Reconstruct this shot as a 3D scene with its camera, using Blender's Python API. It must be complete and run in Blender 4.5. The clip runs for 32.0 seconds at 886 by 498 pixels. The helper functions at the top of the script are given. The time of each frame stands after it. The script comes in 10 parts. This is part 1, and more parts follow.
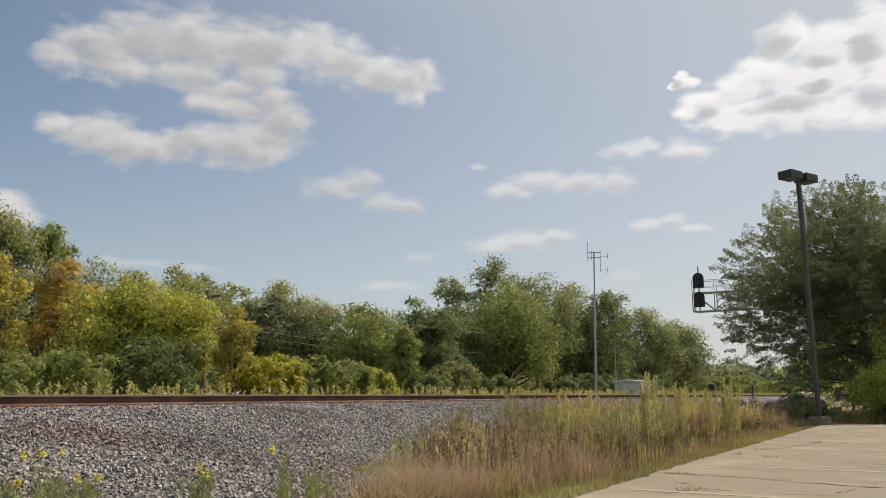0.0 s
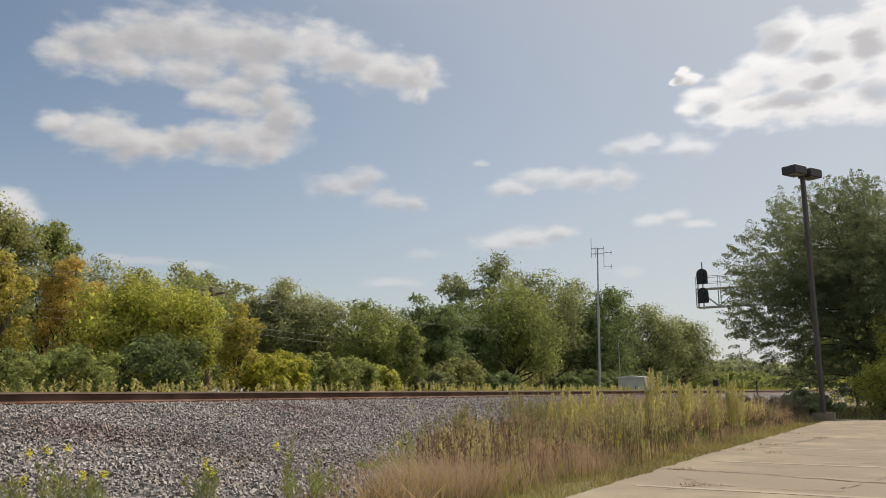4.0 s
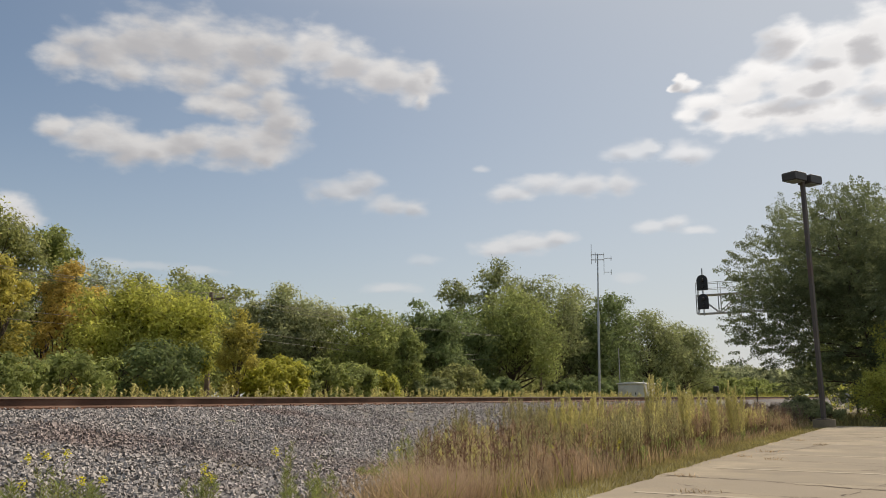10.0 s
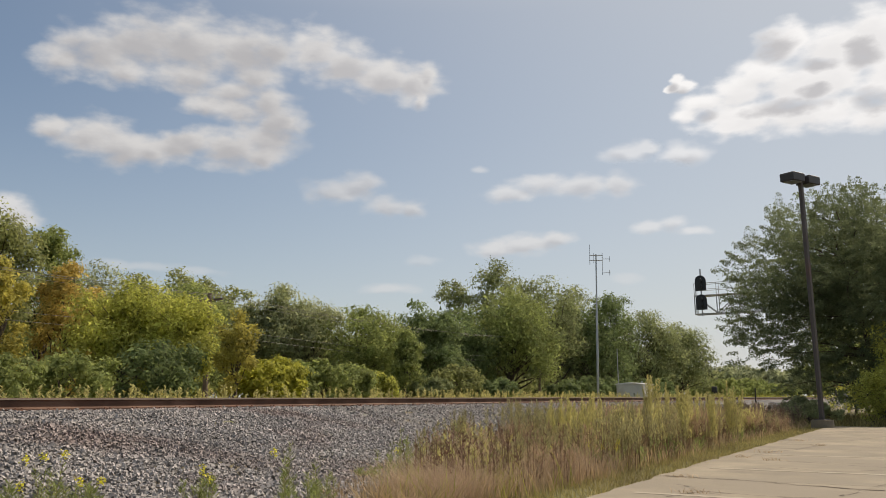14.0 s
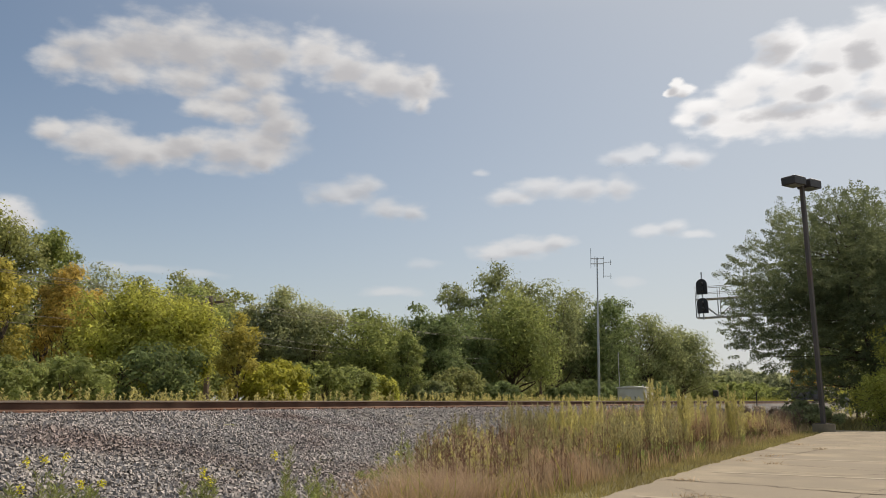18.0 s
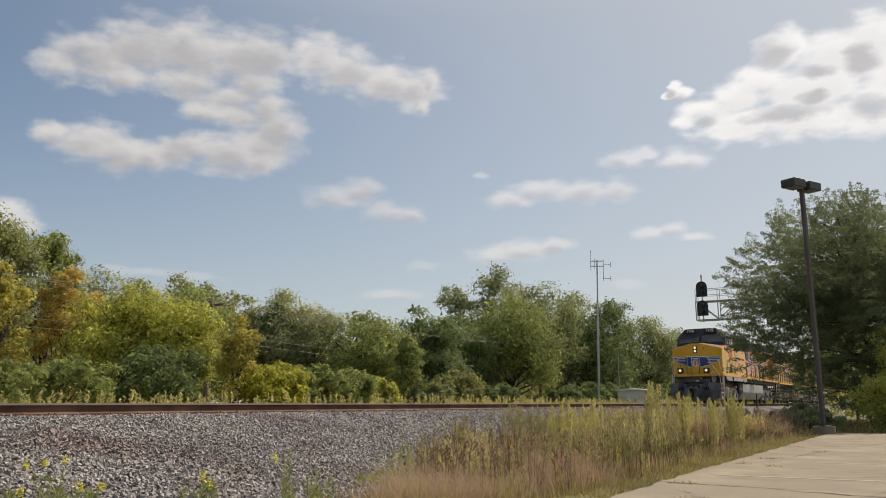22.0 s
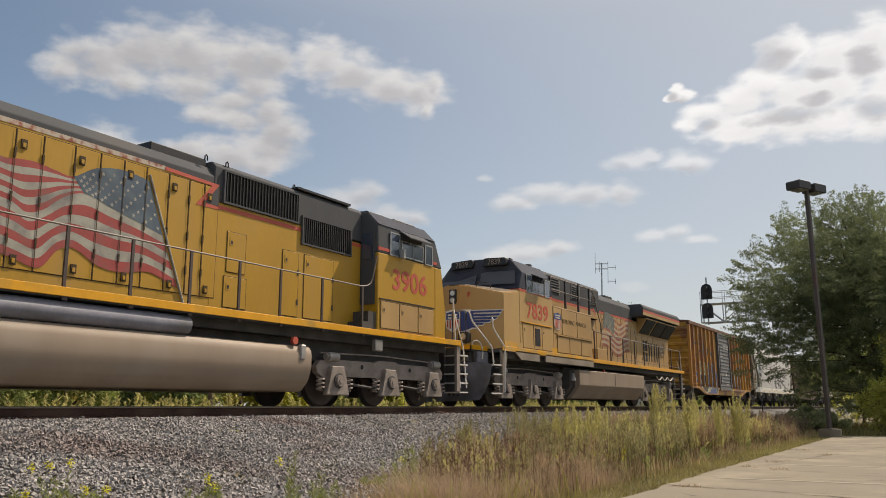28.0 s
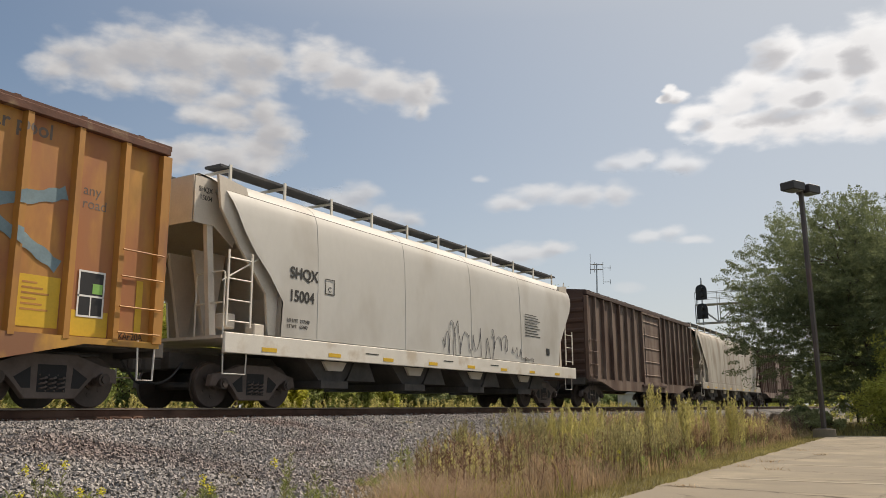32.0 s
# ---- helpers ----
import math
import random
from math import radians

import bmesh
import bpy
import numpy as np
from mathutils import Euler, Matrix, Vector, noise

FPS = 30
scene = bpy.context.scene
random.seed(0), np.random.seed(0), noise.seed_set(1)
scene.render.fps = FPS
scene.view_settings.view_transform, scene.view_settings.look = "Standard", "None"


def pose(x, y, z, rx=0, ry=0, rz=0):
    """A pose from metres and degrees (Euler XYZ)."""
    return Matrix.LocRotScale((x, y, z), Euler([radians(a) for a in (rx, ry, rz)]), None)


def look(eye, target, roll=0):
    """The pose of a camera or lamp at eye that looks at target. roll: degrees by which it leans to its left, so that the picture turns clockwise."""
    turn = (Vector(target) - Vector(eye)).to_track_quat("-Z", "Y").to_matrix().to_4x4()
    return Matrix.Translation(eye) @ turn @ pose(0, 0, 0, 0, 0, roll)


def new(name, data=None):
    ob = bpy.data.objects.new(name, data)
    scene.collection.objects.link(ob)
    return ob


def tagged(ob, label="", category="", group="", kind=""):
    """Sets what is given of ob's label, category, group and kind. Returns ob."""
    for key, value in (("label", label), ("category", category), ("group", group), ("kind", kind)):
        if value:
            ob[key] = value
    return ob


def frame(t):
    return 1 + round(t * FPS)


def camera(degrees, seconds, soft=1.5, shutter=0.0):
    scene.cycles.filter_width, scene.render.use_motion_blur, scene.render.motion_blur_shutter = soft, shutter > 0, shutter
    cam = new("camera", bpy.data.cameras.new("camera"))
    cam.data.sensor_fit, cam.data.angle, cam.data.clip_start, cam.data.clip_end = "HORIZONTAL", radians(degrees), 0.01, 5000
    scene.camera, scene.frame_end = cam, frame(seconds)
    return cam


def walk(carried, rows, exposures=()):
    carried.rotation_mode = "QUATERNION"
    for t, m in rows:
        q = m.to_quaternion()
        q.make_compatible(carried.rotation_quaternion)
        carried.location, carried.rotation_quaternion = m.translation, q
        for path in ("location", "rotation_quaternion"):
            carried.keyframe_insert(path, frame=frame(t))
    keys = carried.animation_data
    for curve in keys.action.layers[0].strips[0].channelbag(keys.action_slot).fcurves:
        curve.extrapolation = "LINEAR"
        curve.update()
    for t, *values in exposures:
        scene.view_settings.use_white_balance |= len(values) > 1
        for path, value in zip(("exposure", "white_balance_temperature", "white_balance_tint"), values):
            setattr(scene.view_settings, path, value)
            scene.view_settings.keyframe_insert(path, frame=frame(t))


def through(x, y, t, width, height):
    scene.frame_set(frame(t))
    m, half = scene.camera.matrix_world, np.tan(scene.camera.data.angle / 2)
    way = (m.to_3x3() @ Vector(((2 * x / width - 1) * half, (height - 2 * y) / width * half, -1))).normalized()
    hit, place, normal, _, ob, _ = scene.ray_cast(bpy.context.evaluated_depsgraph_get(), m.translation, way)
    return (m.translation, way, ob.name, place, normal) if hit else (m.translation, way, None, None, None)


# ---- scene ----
# The track runs along x, the camera stands south of it; z = 0 is the top of the rails.
EYE = (0.0, 0.0, -0.04)
TRACK_Y = 12.75
SPEED = 12.62          # train, m/s, towards -x
cam = camera(57.4, 32.0, soft=0.9)


def aimed(az, el, roll=0.0):
    """Pose of the camera from azimuth (clockwise from +y), elevation and lean in degrees."""
    a, e = radians(az), radians(el)
    way = Vector((math.sin(a) * math.cos(e), math.cos(a) * math.cos(e), math.sin(e)))
    return look(EYE, Vector(EYE) + way * 50, roll)


AIM = [
    (0.0, 59.373, 10.299, -0.187), (0.5, 59.376, 10.397, -0.290), (1.0, 59.388, 10.415, -0.218), (1.5, 59.452, 10.370, -0.270),
    (2.0, 59.392, 10.417, -0.171), (2.5, 59.455, 10.300, -0.160), (3.0, 59.219, 10.105, -0.213), (3.5, 59.127, 10.028, -0.317),
    (5.5, 59.115, 10.201, -0.205), (6.0, 59.056, 10.172, -0.125), (6.5, 59.043, 10.171, -0.116), (7.0, 59.062, 10.167, -0.144),
    (7.5, 59.043, 10.160, -0.149), (8.0, 58.994, 10.293, -0.107), (8.5, 59.047, 10.383, -0.204), (9.0, 59.067, 10.449, -0.185),
    (9.5, 59.120, 10.417, -0.137), (10.0, 59.122, 10.457, -0.182), (10.5, 59.157, 10.416, -0.133), (11.0, 59.185, 10.437, -0.192),
    (11.5, 59.230, 10.471, -0.134), (12.0, 59.231, 10.476, -0.153), (12.5, 59.231, 10.476, -0.153), (13.0, 59.201, 10.559, -0.212),
    (13.5, 59.233, 10.546, -0.257), (14.0, 59.233, 10.504, -0.224), (14.5, 59.152, 10.544, -0.127), (16.5, 59.160, 10.538, -0.148),
    (17.0, 59.181, 10.471, -0.164), (17.5, 59.180, 10.422, -0.150), (18.0, 59.154, 10.725, -0.125), (18.5, 59.216, 10.613, -0.197),
    (19.0, 59.193, 10.574, -0.174), (19.5, 59.201, 10.545, -0.177), (20.0, 59.237, 10.553, -0.202), (20.5, 59.282, 10.660, -0.168),
    (21.0, 59.122, 10.842, -0.144), (21.5, 59.182, 10.922, -0.101), (22.0, 59.164, 10.902, -0.152), (22.5, 59.038, 10.969, -0.110),
    (23.0, 59.058, 11.091, -0.123), (23.5, 59.118, 11.110, -0.078), (24.0, 59.008, 11.268, -0.096), (24.5, 58.979, 11.272, -0.109),
    (25.0, 58.904, 11.360, -0.014), (25.5, 58.969, 11.429, 0.047), (27.5, 58.784, 11.130, -0.228), (28.0, 58.850, 11.106, -0.169),
    (28.5, 58.902, 11.107, -0.139), (29.0, 58.867, 11.188, -0.193), (29.5, 58.903, 11.165, -0.135), (30.0, 58.999, 11.163, -0.142),
    (30.5, 59.047, 11.214, -0.211), (31.0, 59.130, 11.240, -0.290), (31.5, 59.152, 11.196, -0.217), (32.0, 59.195, 11.166, -0.305),
]
walk(cam, [(t, aimed(az, el, roll)) for t, az, el, roll in AIM], exposures=((0, 0.0, 7080, 10), (32, 0.0, 7080, 10)))

# ---- world, sun ----
SUN_AZ, SUN_EL = 112.0, 51.0
world = bpy.data.worlds.new("sky")
scene.world = world
world.use_nodes = True
wn = world.node_tree
sky = wn.nodes.new("ShaderNodeTexSky")
sky.sky_type, sky.sun_disc = "NISHITA", False
sky.sun_elevation, sky.sun_rotation = radians(SUN_EL), radians(SUN_AZ)
sky.air_density, sky.dust_density, sky.ozone_density = 1.0, 1.3, 1.0
sky.altitude = 250


def world_math(op, a, b=None):
    n = wn.nodes.new("ShaderNodeMath")
    n.operation = op
    for i, v in enumerate((a, b)):
        if isinstance(v, (int, float)):
            n.inputs[i].default_value = v
        elif v is not None:
            wn.links.new(v, n.inputs[i])
    return n.outputs[0]


# summer haze: thicker towards the horizon and towards the sun; unseen sky overhead whitened like thin cloud to add fill
# light
sa, se = radians(SUN_AZ), radians(SUN_EL)
TO_SUN = Vector((math.sin(sa) * math.cos(se), math.cos(sa) * math.cos(se), math.sin(se)))
way = wn.nodes.new("ShaderNodeTexCoord").outputs["Generated"]
sep = wn.nodes.new("ShaderNodeSeparateXYZ")
wn.links.new(way, sep.inputs[0])
sunward = wn.nodes.new("ShaderNodeVectorMath")
sunward.operation = "DOT_PRODUCT"
sunward.inputs[1].default_value = TO_SUN
wn.links.new(way, sunward.inputs[0])
low_air = world_math("POWER", world_math("MAXIMUM", world_math("SUBTRACT", 1.0, world_math("MULTIPLY", world_math("ABSOLUTE", sep.outputs[2]), 2.2)), 0.0), 2.0)
glare = world_math("POWER", world_math("MAXIMUM", sunward.outputs["Value"], 0.0), 2.2)
overhead = world_math("MULTIPLY", world_math("MINIMUM", world_math("MAXIMUM", world_math("SUBTRACT", sep.outputs[2], 0.45), 0.0), 0.4), 2.0)
thickness = world_math("MINIMUM", world_math("ADD", world_math("ADD", world_math("MULTIPLY", low_air, 0.70), overhead), world_math("ADD", world_math("MULTIPLY", glare, 0.95), 0.0)), 0.97)
veil = wn.nodes.new("ShaderNodeMix")
veil.data_type = "RGBA"
wn.links.new(thickness, veil.inputs[0])
veil.inputs[7].default_value = (4.64, 4.80, 5.08, 1)
dim = wn.nodes.new("ShaderNodeMix")
dim.data_type, dim.blend_type = "RGBA", "MULTIPLY"
dim.inputs[0].default_value, dim.inputs[7].default_value = 1.0, (0.555, 0.662, 0.725, 1)
wn.links.new(sky.outputs[0], dim.inputs[6])
wn.links.new(dim.outputs[2], veil.inputs[6])
wn.links.new(veil.outputs[2], wn.nodes["Background"].inputs[0])
wn.nodes["Background"].inputs[1].default_value = 0.135
sun_data = bpy.data.lights.new("sun", "SUN")
sun_data.energy, sun_data.angle, sun_data.color = 4.7, radians(0.6), (1.0, 0.89, 0.775)
sun = new("sun", sun_data)
sun.matrix_world = look(TO_SUN * 200, (0, 0, 0))


# ---- materials ----
def mat(name, base, rough=0.6, metal=0.0, var=0.18, scale=1.5, fine=25.0, bump=0.15, alt=None, amount=0.35, alt_scale=0.8,
        per_island=0.0, per_object=0.0, through_light=0.0, streak=0.0, coat=0.0, gloss=0.5):
    """Procedural surface: base colour with coarse and fine variation, optional stains of a second colour, bump."""
    m = bpy.data.materials.new(name)
    m.use_nodes = True
    nt = m.node_tree
    N, L = nt.nodes, nt.links
    pb = N["Principled BSDF"]
    co = N.new("ShaderNodeTexCoord")
    vec = co.outputs["Object"]
    if streak:
        mp = N.new("ShaderNodeMapping")
        mp.inputs["Scale"].default_value = (1, 1, 1 - streak)
        L.new(vec, mp.inputs[0])
        vec = mp.outputs[0]

    def noise_tex(s, detail=4.0):
        n = N.new("ShaderNodeTexNoise")
        n.inputs["Scale"].default_value, n.inputs["Detail"].default_value = s, detail
        L.new(vec, n.inputs["Vector"])
        return n.outputs["Fac"]

    def mix(f, a, b, mode="MIX"):
        x = N.new("ShaderNodeMix")
        x.data_type, x.blend_type = "RGBA", mode
        if isinstance(f, float):
            x.inputs[0].default_value = f
        else:
            L.new(f, x.inputs[0])
        for s, v in ((x.inputs[6], a), (x.inputs[7], b)):
            if isinstance(v, tuple):
                s.default_value = (*v, 1)
            else:
                L.new(v, s)
        return x.outputs[2]

    def ramp(f, lo, hi):
        r = N.new("ShaderNodeMapRange")
        r.inputs[1].default_value, r.inputs[2].default_value = lo, hi
        L.new(f, r.inputs[0])
        return r.outputs[0]

    dark = tuple(c * (1 - var) for c in base)
    light = tuple(min(1, c * (1 + var)) for c in base)
    col = mix(ramp(noise_tex(scale), 0.3, 0.7), dark, light)
    fine_fac = noise_tex(fine, 6.0)
    g = 1 - var * 0.6
    col = mix(ramp(fine_fac, 0.35, 0.65), mix(1.0, col, (g, g, g), "MULTIPLY"), col)
    if alt:
        lo = 0.62 - amount * 0.4
        col = mix(ramp(noise_tex(alt_scale, 8.0), lo, lo + 0.16), col, alt)
    for amt, node, out in ((per_island, "ShaderNodeNewGeometry", "Random Per Island"), (per_object, "ShaderNodeObjectInfo", "Random")):
        if amt:
            gi = N.new(node)
            hs = N.new("ShaderNodeHueSaturation")
            hs.inputs["Hue"].default_value = 0.5
            L.new(ramp2(nt, gi.outputs[out], 1 - amt, 1 + amt), hs.inputs["Value"])
            L.new(col, hs.inputs["Color"])
            col = hs.outputs[0]
    L.new(col, pb.inputs["Base Color"])
    pb.inputs["Metallic"].default_value = metal
    r = N.new("ShaderNodeMapRange")
    r.inputs[3].default_value, r.inputs[4].default_value = max(0.02, rough - 0.1), min(1, rough + 0.1)
    L.new(fine_fac, r.inputs[0])
    L.new(r.outputs[0], pb.inputs["Roughness"])
    pb.inputs["Coat Weight"].default_value = coat
    pb.inputs["Specular IOR Level"].default_value = gloss
    if bump:
        b = N.new("ShaderNodeBump")
        b.inputs["Strength"].default_value, b.inputs["Distance"].default_value = bump, 0.02
        L.new(fine_fac, b.inputs["Height"])
        L.new(b.outputs[0], pb.inputs["Normal"])
    if through_light:
        tr = N.new("ShaderNodeBsdfTranslucent")
        L.new(mix(1.0, col, (1.35, 1.3, 1.2), "MULTIPLY"), tr.inputs[0])
        ms = N.new("ShaderNodeMixShader")
        ms.inputs[0].default_value = through_light
        L.new(pb.outputs[0], ms.inputs[1])
        L.new(tr.outputs[0], ms.inputs[2])
        L.new(ms.outputs[0], N["Material Output"].inputs[0])
        pb.inputs["Specular IOR Level"].default_value = min(gloss, 0.25)
    return m


def ramp2(nt, f, lo, hi):
    r = nt.nodes.new("ShaderNodeMapRange")
    r.inputs[3].default_value, r.inputs[4].default_value = lo, hi
    nt.links.new(f, r.inputs[0])
    return r.outputs[0]


def glow(name, colour, strength):
    m = bpy.data.materials.new(name)
    m.use_nodes = True
    pb = m.node_tree.nodes["Principled BSDF"]
    pb.inputs["Base Color"].default_value = (*colour, 1)
    pb.inputs["Emission Color"].default_value = (*colour, 1)
    pb.inputs["Emission Strength"].default_value = strength
    return m


def leaf_mat(name, base, amt=0.35, through=0.5):
    return mat(name, base, rough=0.7, var=0.3, scale=0.5, fine=3.0, bump=0, per_island=amt, gloss=0.12, through_light=through)


M_SOIL = mat("soil_and_grass", (0.16, 0.13, 0.07), 0.95, var=0.35, scale=0.7, fine=12, bump=0.6, alt=(0.12, 0.13, 0.04), amount=0.4, alt_scale=0.35)
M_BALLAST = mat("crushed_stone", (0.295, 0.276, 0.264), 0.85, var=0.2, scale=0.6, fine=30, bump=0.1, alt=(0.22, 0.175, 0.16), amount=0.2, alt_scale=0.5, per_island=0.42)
# bed below the stones, darkened in colour for the shade in their gaps
M_SHADED_BED = mat("shaded_stone_bed", (0.135, 0.126, 0.118), 0.95, var=0.4, scale=3, fine=40, bump=0.8)
M_CONCRETE = mat("concrete_slab", (0.238, 0.202, 0.145), 0.9, var=0.24, scale=1.6, fine=30, bump=0.2, alt=(0.19, 0.162, 0.12), amount=0.40, alt_scale=0.7, per_object=0.09)
M_CRACK = mat("crack_dirt", (0.085, 0.065, 0.045), 0.95, bump=0.3)
M_LINE = mat("worn_white_line", (0.33, 0.295, 0.23), 0.85, var=0.12, alt=(0.285, 0.245, 0.185), amount=0.6, alt_scale=4, fine=40)
M_RAIL = mat("rusty_rail", (0.12, 0.062, 0.04), 0.75, 0.3, var=0.25, scale=2, fine=40, bump=0.2, alt=(0.17, 0.10, 0.07), amount=0.4, alt_scale=1.2)
M_RAILTOP = mat("polished_rail_head", (0.50, 0.46, 0.42), 0.35, 0.9, var=0.1, bump=0.05)
M_RAILHEAD = mat("worn_rail_head", (0.27, 0.225, 0.18), 0.55, 0.3, var=0.15, bump=0.05)
M_TIE = mat("weathered_tie", (0.17, 0.12, 0.09), 0.9, var=0.3, scale=3, fine=30, bump=0.5, per_object=0.25)
M_PLATE = mat("rusty_tie_plate", (0.26, 0.14, 0.10), 0.85, 0.2, var=0.3)
M_BARK = mat("tree_bark", (0.085, 0.065, 0.05), 0.95, var=0.3, scale=3, fine=18, bump=0.7)
M_GALV = mat("galvanised_steel", (0.42, 0.43, 0.44), 0.45, 0.7, var=0.12, bump=0.05)
M_BLACK = mat("black_painted_steel", (0.018, 0.018, 0.02), 0.5, var=0.2)
M_BRONZE = mat("brown_painted_steel", (0.08, 0.066, 0.06), 0.55, 0.1, var=0.2, alt=(0.10, 0.055, 0.045), amount=0.25)
M_LEAF = {
    "green": leaf_mat("leaf_green", (0.26, 0.305, 0.11)),
    "dark": leaf_mat("leaf_dark_green", (0.28, 0.305, 0.13)),
    "olive": leaf_mat("leaf_olive", (0.43, 0.395, 0.105)),
    "yellow": leaf_mat("leaf_yellow_green", (0.40, 0.405, 0.08)),
    "orange": leaf_mat("leaf_orange", (0.48, 0.375, 0.115)),
    "lime": leaf_mat("leaf_lime", (0.40, 0.42, 0.105)),
    "elm": leaf_mat("leaf_elm", (0.165, 0.20, 0.108), 0.2, 0.44),
    "willow": leaf_mat("leaf_willow", (0.34, 0.37, 0.20)),
    # darker copy of the green leaf: shade of the wood put into the colour
    "shade": leaf_mat("leaf_shaded_green", (0.185, 0.24, 0.105)),
    "grey": leaf_mat("leaf_grey_green", (0.245, 0.28, 0.135)),
    # distance haze of the far trees is lightened into this leaf colour
    "pale": leaf_mat("leaf_pale_hazy_green", (0.31, 0.345, 0.205)),
}


# ---- mesh tools ----
def fast_mesh(name, verts, faces, material, smooth=False):
    """Mesh from arrays: verts (n, 3), faces (m, k)."""
    me = bpy.data.meshes.new(name)
    verts, faces = np.asarray(verts, np.float32), np.asarray(faces, np.int32)
    k = faces.shape[1]
    me.vertices.add(len(verts))
    me.vertices.foreach_set("co", verts.ravel())
    me.loops.add(faces.size)
    me.loops.foreach_set("vertex_index", faces.ravel())
    me.polygons.add(len(faces))
    me.polygons.foreach_set("loop_start", np.arange(0, faces.size, k, dtype=np.int32))
    me.materials.append(material)
    me.update(calc_edges=True)
    me.validate()
    if smooth:
        me.shade_smooth()
    else:
        me.shade_flat()
    return me


def part(name, bm, material, parent=None, label="", smooth=False):
    """Links a bmesh as one mesh object under a thing or a part."""
    me = bpy.data.meshes.new(name)
    bmesh.ops.recalc_face_normals(bm, faces=bm.faces)
    bm.to_mesh(me)
    bm.free()
    me.materials.append(material)
    if smooth:
        me.shade_smooth()
        me.set_sharp_from_angle(angle=radians(35))
    ob = new(name, me)
    ob.parent = parent
    return tagged(ob, label)


def empty(name, m=None, **tags):
    ob = new(name)
    ob.empty_display_size = 0.3
    if m is not None:
        ob.matrix_basis = m
    return tagged(ob, **tags)


def B():
    return bmesh.new()


def box(bm, x0, x1, y0, y1, z0, z1, bev=0.0):
    g = bmesh.ops.create_cube(bm, size=1)["verts"]
    for v in g:
        v.co = (x0 + (v.co.x + 0.5) * (x1 - x0), y0 + (v.co.y + 0.5) * (y1 - y0), z0 + (v.co.z + 0.5) * (z1 - z0))
    if bev:
        es = list({e for v in g for e in v.link_edges})
        bmesh.ops.bevel(bm, geom=es, offset=bev, segments=1, affect="EDGES")
    return bm


def tube(bm, pts, r, n=8, r2=None, caps=True):
    """Round bar along points; r may taper to r2."""
    pts = [Vector(p) for p in pts]
    rings = []
    for i, p in enumerate(pts):
        d = (pts[min(i + 1, len(pts) - 1)] - pts[max(i - 1, 0)]).normalized()
        q = d.to_track_quat("Z", "Y")
        k = i / max(1, len(pts) - 1)
        rr = r if r2 is None else r + (r2 - r) * k
        rings.append([bm.verts.new(p + q @ Vector((rr * math.cos(a), rr * math.sin(a), 0))) for a in (2 * math.pi * j / n for j in range(n))])
    for a, b in zip(rings, rings[1:]):
        for j in range(n):
            bm.faces.new((a[j], a[(j + 1) % n], b[(j + 1) % n], b[j]))
    if caps:
        bm.faces.new(rings[0][::-1])
        bm.faces.new(rings[-1])
    return bm


def prism(bm, pts, a, b, axis="y", bev=0.0):
    """Extrudes a polygon between a and b along an axis. pts: (x, z) for y, (y, z) for x, (x, y) for z."""
    def at(p, k):
        return {"y": (p[0], k, p[1]), "x": (k, p[0], p[1]), "z": (p[0], p[1], k)}[axis]
    lo = [bm.verts.new(at(p, a)) for p in pts]
    hi = [bm.verts.new(at(p, b)) for p in pts]
    fs = [bm.faces.new(lo), bm.faces.new(hi[::-1])]
    n = len(pts)
    for i in range(n):
        fs.append(bm.faces.new((lo[i], hi[i], hi[(i + 1) % n], lo[(i + 1) % n])))
    if bev:
        es = list({e for f in fs for e in f.edges})
        bmesh.ops.bevel(bm, geom=es, offset=bev, segments=1, affect="EDGES")
    return bm


def writing(name, s, x, z, size, y, material, parent, wide=1.0, label="", turn=0.0, bold=0.0):
    """Letters of the built-in font on a plane that faces -y; x, z is the lower left corner, size the height of capitals."""
    cu = bpy.data.curves.new(name, "FONT")
    cu.body, cu.size, cu.extrude, cu.offset = s, size * 1.42, 0.002, bold
    tmp = bpy.data.objects.new(name, cu)
    scene.collection.objects.link(tmp)
    me = bpy.data.meshes.new_from_object(tmp.evaluated_get(bpy.context.evaluated_depsgraph_get()))
    bpy.data.objects.remove(tmp)
    me.transform(pose(x, y, z, 90, turn, 0) @ Matrix.Diagonal((wide, 1, 1, 1)))
    me.materials.clear()
    me.materials.append(material)
    ob = new(name, me)
    ob.parent = parent
    return tagged(ob, label)


